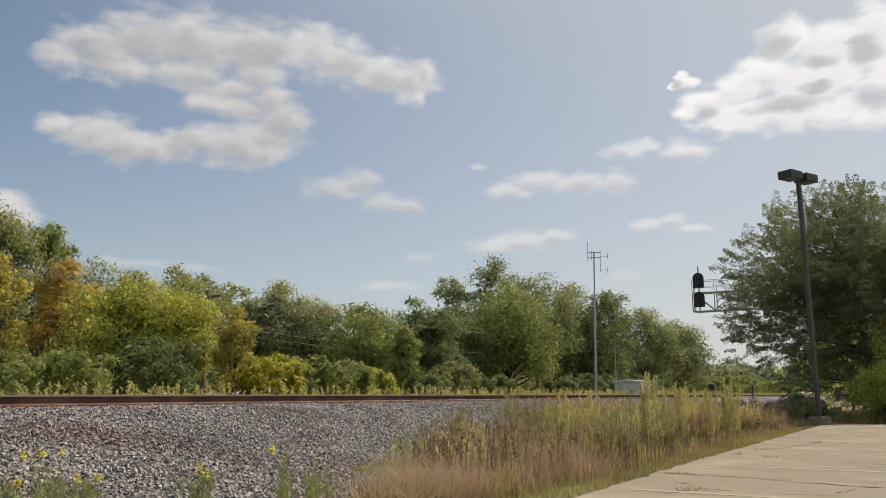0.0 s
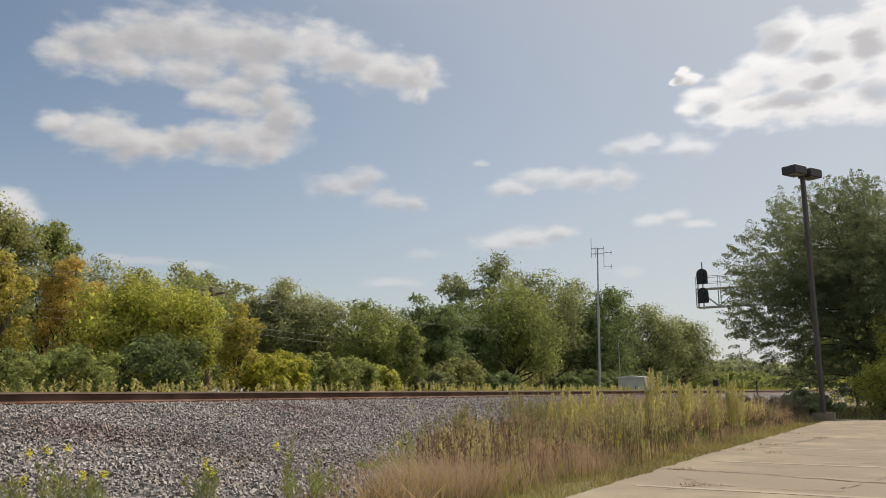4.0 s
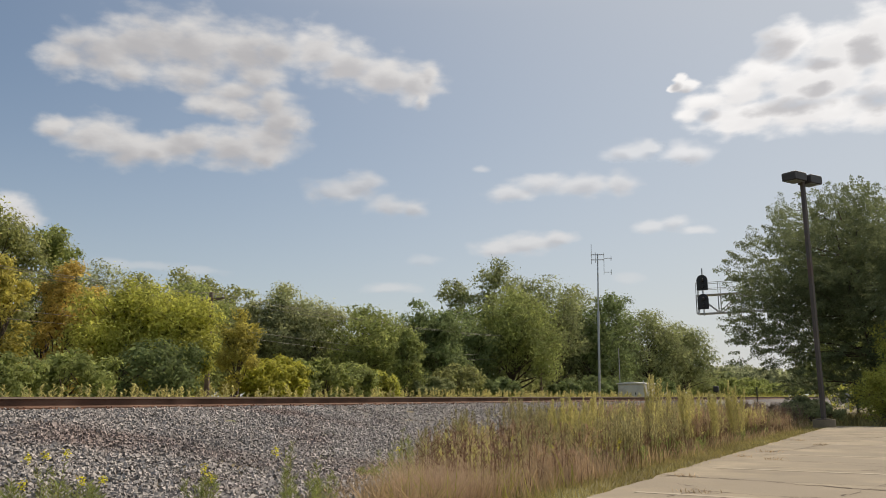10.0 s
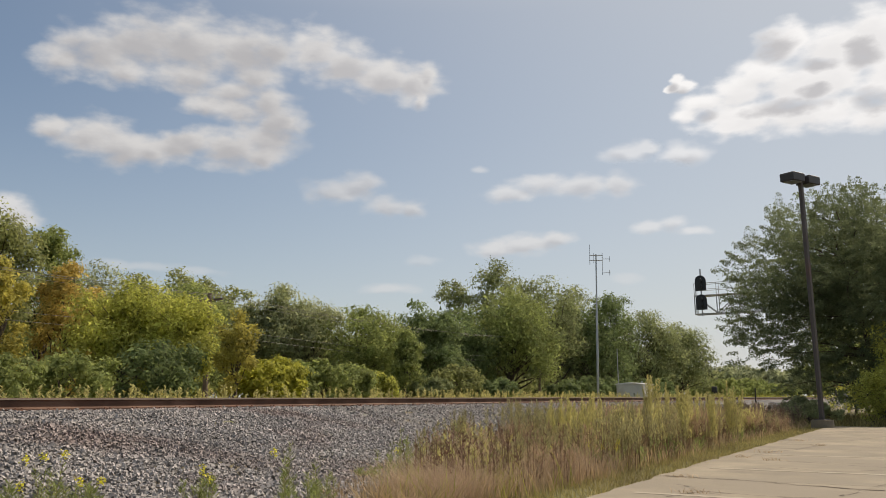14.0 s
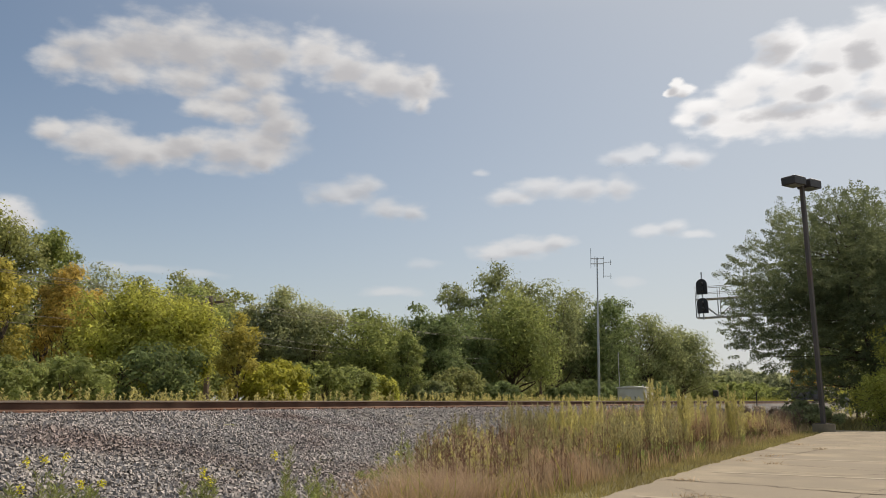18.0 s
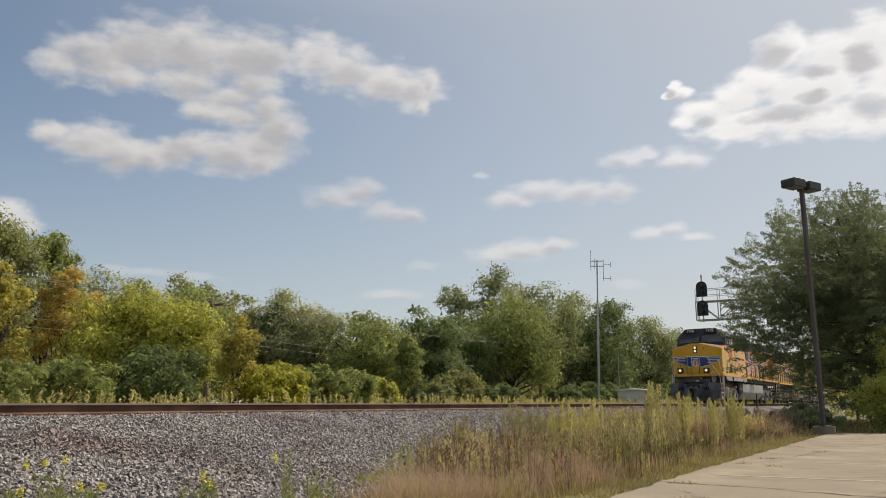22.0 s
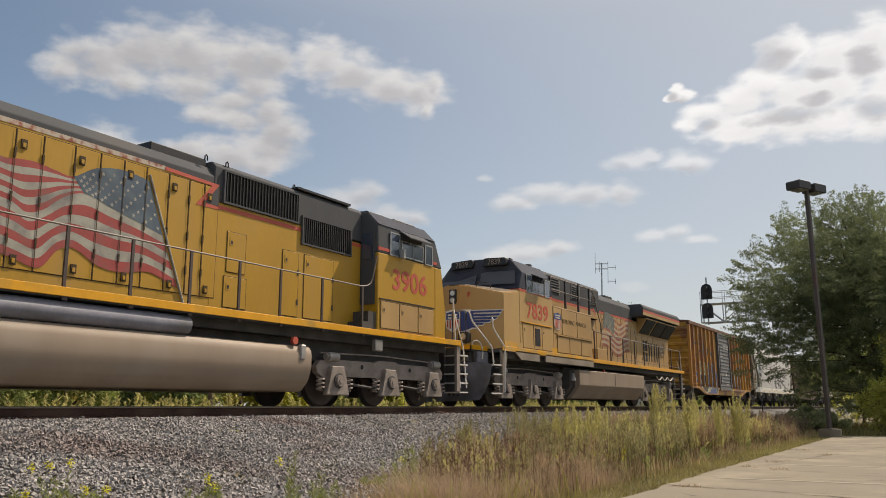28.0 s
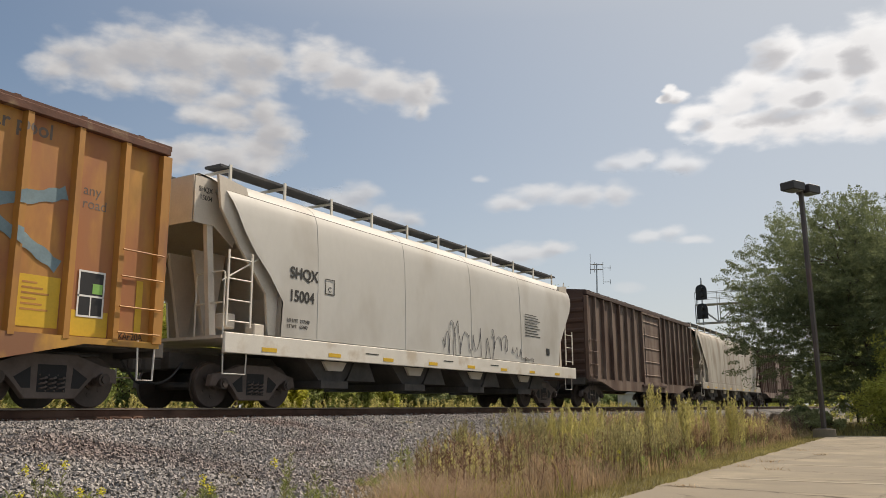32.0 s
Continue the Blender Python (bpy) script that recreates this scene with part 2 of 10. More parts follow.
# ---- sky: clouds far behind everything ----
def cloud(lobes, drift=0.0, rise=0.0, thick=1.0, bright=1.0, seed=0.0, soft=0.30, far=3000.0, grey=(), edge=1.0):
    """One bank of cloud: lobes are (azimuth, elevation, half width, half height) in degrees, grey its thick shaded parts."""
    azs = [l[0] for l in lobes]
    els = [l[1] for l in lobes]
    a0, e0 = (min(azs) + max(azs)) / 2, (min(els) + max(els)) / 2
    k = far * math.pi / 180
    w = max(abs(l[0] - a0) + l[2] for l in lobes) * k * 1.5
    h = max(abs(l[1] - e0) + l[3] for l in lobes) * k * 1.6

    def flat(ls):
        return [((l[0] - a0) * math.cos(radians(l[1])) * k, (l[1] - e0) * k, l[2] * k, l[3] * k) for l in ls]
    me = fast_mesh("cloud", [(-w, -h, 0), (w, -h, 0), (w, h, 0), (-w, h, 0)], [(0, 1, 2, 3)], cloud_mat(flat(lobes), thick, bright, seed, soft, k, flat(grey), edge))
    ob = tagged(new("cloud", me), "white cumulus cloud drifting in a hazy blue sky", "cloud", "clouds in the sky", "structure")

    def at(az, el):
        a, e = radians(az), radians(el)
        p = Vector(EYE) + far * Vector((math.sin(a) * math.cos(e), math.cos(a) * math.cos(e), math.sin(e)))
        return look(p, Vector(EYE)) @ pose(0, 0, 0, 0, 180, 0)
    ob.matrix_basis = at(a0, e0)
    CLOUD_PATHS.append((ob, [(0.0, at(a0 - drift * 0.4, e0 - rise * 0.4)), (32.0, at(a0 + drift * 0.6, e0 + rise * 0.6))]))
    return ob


CLOUD_PATHS = []


def cloud_mat(lobes, thick, bright, seed, soft, k, grey_lobes, edge):
    m = bpy.data.materials.new("cloud")
    m.use_nodes = True
    nt = m.node_tree
    N, L = nt.nodes, nt.links
    N.remove(N["Principled BSDF"])

    def math_node(op, a, b=None, c=None):
        n = N.new("ShaderNodeMath")
        n.operation = op
        for i, v in enumerate((a, b, c)):
            if v is None:
                continue
            if isinstance(v, (int, float)):
                n.inputs[i].default_value = v
            else:
                L.new(v, n.inputs[i])
        return n.outputs[0]

    co = N.new("ShaderNodeTexCoord")
    shift = N.new("ShaderNodeVectorMath")
    shift.operation = "ADD"
    shift.inputs[1].default_value = (seed * 977.0, seed * 613.0, seed * 331.0)
    flat = N.new("ShaderNodeVectorMath")
    flat.operation = "MULTIPLY"
    flat.inputs[1].default_value = (0.62, 1.15, 1.0)
    L.new(co.outputs["Object"], flat.inputs[0])
    L.new(flat.outputs[0], shift.inputs[0])

    def noise_tex(scale, detail, rough=0.55):
        n = N.new("ShaderNodeTexNoise")
        n.inputs["Scale"].default_value, n.inputs["Detail"].default_value, n.inputs["Roughness"].default_value = scale / k, detail, rough
        L.new(shift.outputs[0], n.inputs["Vector"])
        return n

    warp_noise = noise_tex(0.8, 4.0, 0.5).outputs["Color"]

    def lobe_field(dx, dy, shapes):
        """How deep a point, shifted by (dx, dy), lies inside the lobes."""
        base = N.new("ShaderNodeVectorMath")
        base.operation = "ADD"
        base.inputs[1].default_value = ((dx - 0.45) * k, (dy - 0.35) * k, 0)
        L.new(co.outputs["Object"], base.inputs[0])
        warp = N.new("ShaderNodeVectorMath")
        warp.operation = "MULTIPLY_ADD"
        L.new(warp_noise, warp.inputs[0])
        warp.inputs[1].default_value = (0.9 * k, 0.7 * k, 0)
        L.new(base.outputs[0], warp.inputs[2])
        field = None
        for x, y, rx, ry in shapes:
            mp = N.new("ShaderNodeVectorMath")
            mp.operation = "MULTIPLY_ADD"
            mp.inputs[1].default_value = (1 / rx, 1 / ry, 0)
            mp.inputs[2].default_value = (-x / rx, -y / ry, 0)
            L.new(warp.outputs[0], mp.inputs[0])
            ln = N.new("ShaderNodeVectorMath")
            ln.operation = "LENGTH"
            L.new(mp.outputs[0], ln.inputs[0])
            d = math_node("SUBTRACT", 1.0, ln.outputs["Value"])
            field = d if field is None else math_node("SMOOTH_MAX", field, d, 0.3)
        return field

    field = lobe_field(0, 0, lobes)
    above = lobe_field(0.2, 0.5, lobes)
    wisps = noise_tex(0.95, 7.0, 0.47).outputs["Fac"]
    dens = math_node("MULTIPLY_ADD", math_node("SUBTRACT", wisps, 0.5), 1.5 * edge, field)
    al = N.new("ShaderNodeMapRange")
    al.interpolation_type = "SMOOTHSTEP"
    al.inputs[1].default_value, al.inputs[2].default_value = -0.36, soft + 0.22
    al.inputs[4].default_value = thick
    L.new(dens, al.inputs[0])
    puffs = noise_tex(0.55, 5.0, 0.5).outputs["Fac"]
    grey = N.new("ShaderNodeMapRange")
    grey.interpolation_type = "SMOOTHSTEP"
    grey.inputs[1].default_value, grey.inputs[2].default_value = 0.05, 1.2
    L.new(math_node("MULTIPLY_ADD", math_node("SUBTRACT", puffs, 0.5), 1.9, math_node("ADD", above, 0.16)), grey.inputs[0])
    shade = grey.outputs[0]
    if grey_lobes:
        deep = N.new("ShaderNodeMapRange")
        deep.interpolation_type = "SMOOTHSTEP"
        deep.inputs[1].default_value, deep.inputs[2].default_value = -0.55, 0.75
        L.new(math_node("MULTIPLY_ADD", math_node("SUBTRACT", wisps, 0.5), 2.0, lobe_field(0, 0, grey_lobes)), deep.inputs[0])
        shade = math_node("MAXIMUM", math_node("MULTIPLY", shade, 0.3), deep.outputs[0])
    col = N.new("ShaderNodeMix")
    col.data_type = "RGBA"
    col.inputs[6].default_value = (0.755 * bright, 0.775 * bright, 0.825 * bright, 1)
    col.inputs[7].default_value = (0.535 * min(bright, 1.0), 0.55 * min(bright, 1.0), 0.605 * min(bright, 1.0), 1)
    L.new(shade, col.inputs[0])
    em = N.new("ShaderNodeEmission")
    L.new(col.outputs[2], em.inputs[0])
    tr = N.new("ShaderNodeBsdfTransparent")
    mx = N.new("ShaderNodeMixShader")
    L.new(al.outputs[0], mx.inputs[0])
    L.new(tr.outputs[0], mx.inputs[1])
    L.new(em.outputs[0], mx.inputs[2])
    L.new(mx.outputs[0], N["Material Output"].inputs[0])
    return m


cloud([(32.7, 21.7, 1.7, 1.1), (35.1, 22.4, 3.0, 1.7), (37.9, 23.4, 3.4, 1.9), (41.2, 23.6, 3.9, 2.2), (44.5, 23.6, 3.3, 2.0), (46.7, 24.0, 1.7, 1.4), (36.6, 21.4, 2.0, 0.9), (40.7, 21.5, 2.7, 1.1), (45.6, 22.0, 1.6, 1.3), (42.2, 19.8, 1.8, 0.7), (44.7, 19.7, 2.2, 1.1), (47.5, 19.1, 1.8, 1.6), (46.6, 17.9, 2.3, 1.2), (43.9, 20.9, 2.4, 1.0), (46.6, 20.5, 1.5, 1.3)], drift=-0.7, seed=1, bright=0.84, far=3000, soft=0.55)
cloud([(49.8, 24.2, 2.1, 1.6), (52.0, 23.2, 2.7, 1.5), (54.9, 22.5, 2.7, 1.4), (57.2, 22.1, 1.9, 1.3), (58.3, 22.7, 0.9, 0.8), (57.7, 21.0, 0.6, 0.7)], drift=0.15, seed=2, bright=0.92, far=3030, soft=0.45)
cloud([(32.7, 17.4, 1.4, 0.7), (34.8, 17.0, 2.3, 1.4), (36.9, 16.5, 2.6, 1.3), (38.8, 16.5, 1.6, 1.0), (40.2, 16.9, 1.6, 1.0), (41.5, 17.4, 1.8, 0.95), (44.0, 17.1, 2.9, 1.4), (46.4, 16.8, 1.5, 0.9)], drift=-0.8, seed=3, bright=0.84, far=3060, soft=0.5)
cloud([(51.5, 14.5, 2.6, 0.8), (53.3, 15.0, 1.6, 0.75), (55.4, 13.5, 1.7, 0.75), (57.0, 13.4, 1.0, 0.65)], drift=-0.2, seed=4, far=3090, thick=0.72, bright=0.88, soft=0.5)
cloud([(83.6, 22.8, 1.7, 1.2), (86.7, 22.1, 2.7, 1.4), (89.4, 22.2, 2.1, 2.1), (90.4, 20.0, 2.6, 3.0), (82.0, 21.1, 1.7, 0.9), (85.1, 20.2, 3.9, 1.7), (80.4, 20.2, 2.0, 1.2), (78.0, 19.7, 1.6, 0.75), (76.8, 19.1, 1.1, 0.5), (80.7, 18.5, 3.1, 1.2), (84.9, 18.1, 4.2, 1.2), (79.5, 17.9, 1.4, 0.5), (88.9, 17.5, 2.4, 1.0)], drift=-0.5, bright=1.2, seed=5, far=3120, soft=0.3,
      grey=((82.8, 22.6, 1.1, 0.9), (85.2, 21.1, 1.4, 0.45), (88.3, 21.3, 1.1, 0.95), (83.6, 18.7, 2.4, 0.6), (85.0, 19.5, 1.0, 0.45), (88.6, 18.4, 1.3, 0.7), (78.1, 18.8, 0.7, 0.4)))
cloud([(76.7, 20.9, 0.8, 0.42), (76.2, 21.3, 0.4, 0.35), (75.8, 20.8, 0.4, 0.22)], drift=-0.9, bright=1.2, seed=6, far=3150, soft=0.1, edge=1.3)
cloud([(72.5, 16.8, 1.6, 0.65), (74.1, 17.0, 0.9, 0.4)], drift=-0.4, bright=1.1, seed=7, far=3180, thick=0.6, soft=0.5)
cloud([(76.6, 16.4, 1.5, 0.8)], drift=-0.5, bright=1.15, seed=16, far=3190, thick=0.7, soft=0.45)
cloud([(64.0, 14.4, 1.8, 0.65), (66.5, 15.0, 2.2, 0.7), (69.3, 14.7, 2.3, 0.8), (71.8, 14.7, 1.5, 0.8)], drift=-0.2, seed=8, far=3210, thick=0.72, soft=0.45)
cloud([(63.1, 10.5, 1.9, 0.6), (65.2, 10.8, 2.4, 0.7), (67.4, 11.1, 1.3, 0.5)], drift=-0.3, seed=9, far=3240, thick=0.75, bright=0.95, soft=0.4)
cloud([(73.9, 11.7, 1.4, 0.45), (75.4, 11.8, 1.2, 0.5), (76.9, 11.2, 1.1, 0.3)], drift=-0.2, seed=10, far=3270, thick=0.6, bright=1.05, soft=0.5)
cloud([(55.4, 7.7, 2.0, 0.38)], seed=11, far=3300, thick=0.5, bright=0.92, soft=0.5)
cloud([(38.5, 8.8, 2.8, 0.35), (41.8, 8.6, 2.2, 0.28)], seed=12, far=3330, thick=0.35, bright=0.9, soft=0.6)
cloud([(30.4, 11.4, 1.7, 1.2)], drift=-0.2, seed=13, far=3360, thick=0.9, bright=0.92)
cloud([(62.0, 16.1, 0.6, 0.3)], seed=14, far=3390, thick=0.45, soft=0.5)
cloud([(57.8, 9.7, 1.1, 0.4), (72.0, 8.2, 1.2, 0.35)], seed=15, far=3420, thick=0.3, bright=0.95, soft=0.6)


# ---- ground ----
def ground_z(x, y):
    """Height of the ground: lot level, bank, track bed, ditch, flat land."""
    ys = (-3000, 2.4, 4.0, 6.3, 7.6, 9.2, 10.75, 14.8, 16.6, 20, 60, 3000)
    zs = (-0.92, -0.92, -0.93, -0.90, -0.74, -0.47, -0.215, -0.215, -0.62, -0.60, -0.55, -0.55)
    return np.interp(y, ys, zs)


def ground_sheet():
    xs = np.concatenate([np.linspace(-2500, -40, 12), np.arange(-30, 0, 2.5), np.arange(0, 45, 0.5), np.arange(45, 160, 4), np.linspace(170, 2500, 20)])
    ys = np.concatenate([np.linspace(-2500, -30, 10), np.arange(-20, 2, 2.0), np.arange(2.2, 18, 0.2), np.arange(18, 60, 2), np.linspace(70, 2500, 16)])
    gx, gy = np.meshgrid(xs, ys)
    gz = ground_z(gx, gy)
    rng = np.random.default_rng(3)
    near = (gx > -5) & (gx < 60) & (gy > 2.7) & (gy < 10.5)
    gz = gz + near * rng.normal(0, 0.012, gx.shape)
    nx, ny = len(xs), len(ys)
    idx = np.arange(nx * ny).reshape(ny, nx)
    faces = np.stack([idx[:-1, :-1], idx[:-1, 1:], idx[1:, 1:], idx[1:, :-1]], -1).reshape(-1, 4)
    me = fast_mesh("ground", np.stack([gx, gy, gz], -1).reshape(-1, 3), faces, M_SOIL, True)
    return tagged(new("ground", me), "weedy soil and dry grass beside the railway", "ground", kind="structure")


ground_sheet()


def stones():
    """Crushed stone of the bank: uneven tumbled blocks."""
    rng = np.random.default_rng(5)
    p = []
    for x0, x1, y0, y1, n in ((2.0, 13, 4.2, 11.55, 94000), (13, 24, 7.0, 11.55, 12000), (24, 44, 9.0, 11.55, 4500), (1.5, 30, 11.55, 13.6, 2500)):
        p.append(np.stack([rng.uniform(x0, x1, n), rng.uniform(y0, y1, n)], -1))
    p = np.concatenate(p)
    p = p[(p[:, 0] > 0.53 * p[:, 1]) & (np.hypot(p[:, 0], p[:, 1]) > 6.3)]     # the near stretch of the bank
    keep = rng.random(len(p)) < np.clip((p[:, 1] - (3.7 + 0.42 * (np.minimum(p[:, 0], 11) - 5.0))) / 0.7, 0.03, 1)
    p = p[keep]
    n = len(p)
    # split blocks: boxes with every corner broken off a little, lying more or less flat
    size = rng.lognormal(math.log(0.0158), 0.24, n)
    corner = np.array([(-1, -1, -1), (1, -1, -1), (1, 1, -1), (-1, 1, -1), (-1, -1, 1), (1, -1, 1), (1, 1, 1), (-1, 1, 1)], float)
    quads = np.array([(4, 5, 6, 7), (0, 1, 5, 4), (1, 2, 6, 5), (2, 3, 7, 6), (3, 0, 4, 7)])
    v = corner[None] * rng.uniform(0.6, 1.08, (n, 8, 3))
    v = v * np.stack([rng.uniform(0.8, 1.35, n), rng.uniform(0.65, 1.05, n), rng.uniform(0.5, 0.95, n)], -1)[:, None] * size[:, None, None]
    v = turn_all(v, rng, 0.95)
    z = ground_z(p[:, 0], p[:, 1]) + rng.uniform(-0.016, 0.046, n)
    z -= 0.026 * np.clip((p[:, 1] - 10.3) / 0.6, 0, 1) * (p[:, 1] < 11.6)
    v += np.stack([p[:, 0], p[:, 1], z], -1)[:, None, :]
    f = quads[None] + (np.arange(n) * 8)[:, None, None]
    me = fast_mesh("track_ballast", v.reshape(-1, 3), f.reshape(-1, 4), M_BALLAST)
    return tagged(new("track_ballast", me), "grey crushed stone ballast on the railway bank", "ballast", kind="stuff")


def turn_all(v, rng, tilt=None):
    """Turns each group of points (n, k, 3) at random; with tilt, about the upright first and then only a little."""
    n = len(v)
    if tilt is not None:
        a = rng.uniform(0, 2 * math.pi, n)
        b = rng.normal(0, tilt, (n, 2))
        q = np.stack([np.cos(a / 2), np.zeros(n), np.zeros(n), np.sin(a / 2)], -1)
        v = turn_by(v, q)
        q = np.concatenate([np.ones((n, 1)), b * 0.5, np.zeros((n, 1))], 1)
    else:
        q = rng.normal(size=(n, 4))
    return turn_by(v, q / np.linalg.norm(q, axis=1)[:, None])


def turn_by(v, q):
    n = len(v)
    w, x, y, z = q.T
    r = np.stack([1 - 2 * (y * y + z * z), 2 * (x * y - z * w), 2 * (x * z + y * w), 2 * (x * y + z * w), 1 - 2 * (x * x + z * z), 2 * (y * z - x * w),
                  2 * (x * z - y * w), 2 * (y * z + x * w), 1 - 2 * (x * x + y * y)], -1).reshape(n, 3, 3)
    return np.einsum("nij,nkj->nki", r, v)


stones()


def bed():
    """Stone surface under the loose stones, from the toe of the bank to its far side; its dark colour is the shade in
    their gaps.
    """
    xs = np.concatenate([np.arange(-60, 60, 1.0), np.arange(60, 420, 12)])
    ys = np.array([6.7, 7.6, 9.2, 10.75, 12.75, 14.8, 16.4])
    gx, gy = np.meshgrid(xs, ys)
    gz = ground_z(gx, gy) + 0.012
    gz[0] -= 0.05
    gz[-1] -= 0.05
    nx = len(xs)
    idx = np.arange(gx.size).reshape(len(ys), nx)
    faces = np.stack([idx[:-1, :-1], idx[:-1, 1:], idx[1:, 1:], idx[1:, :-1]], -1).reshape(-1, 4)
    me = fast_mesh("ballast_bed", np.stack([gx, gy, gz], -1).reshape(-1, 3), faces, M_SHADED_BED, True)
    return tagged(new("ballast_bed", me), "grey stone bed, dark for the shade between stones", "ballast", kind="structure")


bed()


# ---- track ----
def railway():
    track = empty("railway_track", label="single railway track with rusty rails on wooden ties", category="railway track", kind="structure")
    head = [(-0.037, -0.03), (-0.037, -0.008), (-0.028, 0), (0.028, 0), (0.037, -0.008), (0.037, -0.03), (0.012, -0.045), (0.009, -0.14), (0.07, -0.165), (0.07, -0.178), (-0.07, -0.178), (-0.07, -0.165), (-0.009, -0.14), (-0.012, -0.045)]
    for side in (-0.755, 0.755):
        bm = B()
        prism(bm, [(TRACK_Y + side + y, z) for y, z in head], -80, 420, "x")
        r = part("rail", bm, M_RAIL, track, "rust-brown steel rail")
        bm = B()
        box(bm, -80, 420, TRACK_Y + side - 0.028, TRACK_Y + side + 0.028, 0.0, 0.0015)
        part("running_surface", bm, M_RAILTOP, r, "polished top of the rail")
        bm = B()
        box(bm, -80, 420, TRACK_Y + side - 0.0395, TRACK_Y + side - 0.0372, -0.030, -0.006)
        part("head_side", bm, M_RAILHEAD, r, "worn paler side of the rail head")
    tie_me = None
    rng = random.Random(2)
    bm = B()
    box(bm, -0.115, 0.115, -1.3, 1.3, -0.37, -0.195, 0.012)
    tie_me = part("tie", bm, M_TIE, track)
    bm = B()
    for s in (-0.755, 0.755):
        box(bm, -0.09, 0.09, s - 0.19, s + 0.19, -0.197, -0.178, 0.004)
        for dx in (-0.05, 0.05):
            for dy in (-0.085, 0.085):
                box(bm, dx - 0.012, dx + 0.012, s + dy - 0.014, s + dy + 0.014, -0.18, -0.15)
    plate = part("tie_plate", bm, M_PLATE, tie_me, "rusty steel plates and spikes")
    first = True
    x = -3.0
    rows = []
    while x < 130:
        rows.append(x + rng.uniform(-0.04, 0.04))
        x += 0.5
    for i, x in enumerate(rows):
        m = pose(x, TRACK_Y + rng.uniform(-0.05, 0.05), rng.uniform(-0.006, 0.002), 0, 0, rng.uniform(-1, 1))
        if i == 0:
            tie_me.matrix_basis = m
            continue
        o = new("tie", tie_me.data)
        o.parent, o.matrix_basis = track, m
        if x < 60:
            q = new("tie_plate", plate.data)
            q.parent = o
    return track


railway()


# ---- concrete lot ----
def lot():
    slab_root = empty("concrete_lot", label="cracked concrete parking lot with worn white stall lines", category="pavement", kind="structure")
    rng = random.Random(4)
    z = -0.84
    xs = [-8.5, -5.65, -2.8, 0.05, 2.9, 5.75, 8.6, 11.45, 14.3, 17.15, 20.0, 22.85, 25.7]
    ys = [2.6, -0.4, -4.2, -8.6, -13.0, -18.0]
    for i in range(len(xs) - 1):
        for j in range(len(ys) - 1):
            bm = B()
            x0, x1, y0, y1 = xs[i] + 0.002, xs[i + 1] - 0.002, ys[j + 1] + 0.002, ys[j] - 0.002
            if j == 0:
                pts = [(x0, y0), (x1, y0)]
                m = 9
                for k in range(m + 1):
                    xx = x1 + (x0 - x1) * k / m
                    pts.append((xx, y1 + rng.uniform(-0.02, 0.015) - (0.05 if rng.random() < 0.12 else 0) - 0.02 * max(0, 10 - xx)))
            else:
                pts = [(x0, y0), (x1, y0), (x1, y1), (x0, y1)]
            dz = rng.uniform(-0.0006, 0.0006)
            prism(bm, pts, z - 0.13, z + dz, "z", 0.004)
            part("slab", bm, M_CONCRETE, slab_root)
    for x in (7.08, 9.9, 12.6, 15.67, 18.7, 21.5):
        bm = B()
        box(bm, x - 0.05, x + 0.05, -2.6, 2.3, z + 0.0008, z + 0.0025)
        part("stall_line", bm, M_LINE, slab_root, "worn white painted line")
    for wide, pts in ((0.035, ((8.74, 2.56), (8.64, 2.03), (8.56, 1.48), (8.40, 1.2), (8.23, 0.44), (8.2, -0.6))), (0.03, ((13.82, 2.61), (13.8, 2.2))), (0.022, ((12.2, 2.21), (11.42, 1.83), (11.27, 1.37), (11.03, 0.96), (10.9, 0.3))),
                      (0.03, ((13.04, 2.26), (13.74, 1.98), (16.99, 1.47), (19.32, 0.93), (21.5, 0.2))), (0.016, ((7.6, 0.74), (7.82, 0.68), (8.81, 0.46), (9.6, 0.1))), (0.02, ((7.95, 2.18), (7.78, 2.0), (7.5, 1.89), (7.25, 1.6))),
                      (0.016, ((6.87, 1.97), (7.13, 1.91), (7.41, 1.78), (7.3, 1.3), (7.4, 0.6))), (0.03, ((17.2, 2.6), (17.4, 1.6), (17.0, 0.6))), (0.012, ((9.6, 2.2), (10.3, 1.6), (10.1, 1.0), (10.6, 0.4)))):
        bm = B()
        fine = []
        for (ax, ay), (bx, by) in zip(pts, pts[1:]):
            for k in range(6):
                fine.append((ax + (bx - ax) * k / 6 + rng.uniform(-0.04, 0.04), ay + (by - ay) * k / 6 + rng.uniform(-0.03, 0.03)))
        for (ax, ay), (bx, by) in zip(fine, fine[1:]):
            w = 0.65 * wide * rng.uniform(0.25, 1.0) * rng.choice((1, 1, 0.3, 1.4))
            vs = [bm.verts.new(p) for p in ((ax - w, ay - w * 0.4, z + 0.003), (bx - w, by - w * 0.4, z + 0.003), (bx + w, by + w * 0.4, z + 0.0035), (ax + w, ay + w * 0.4, z + 0.0035))]
            bm.faces.new(vs)
        part("crack", bm, M_CRACK, slab_root, "dark crack filled with dirt")


lot()


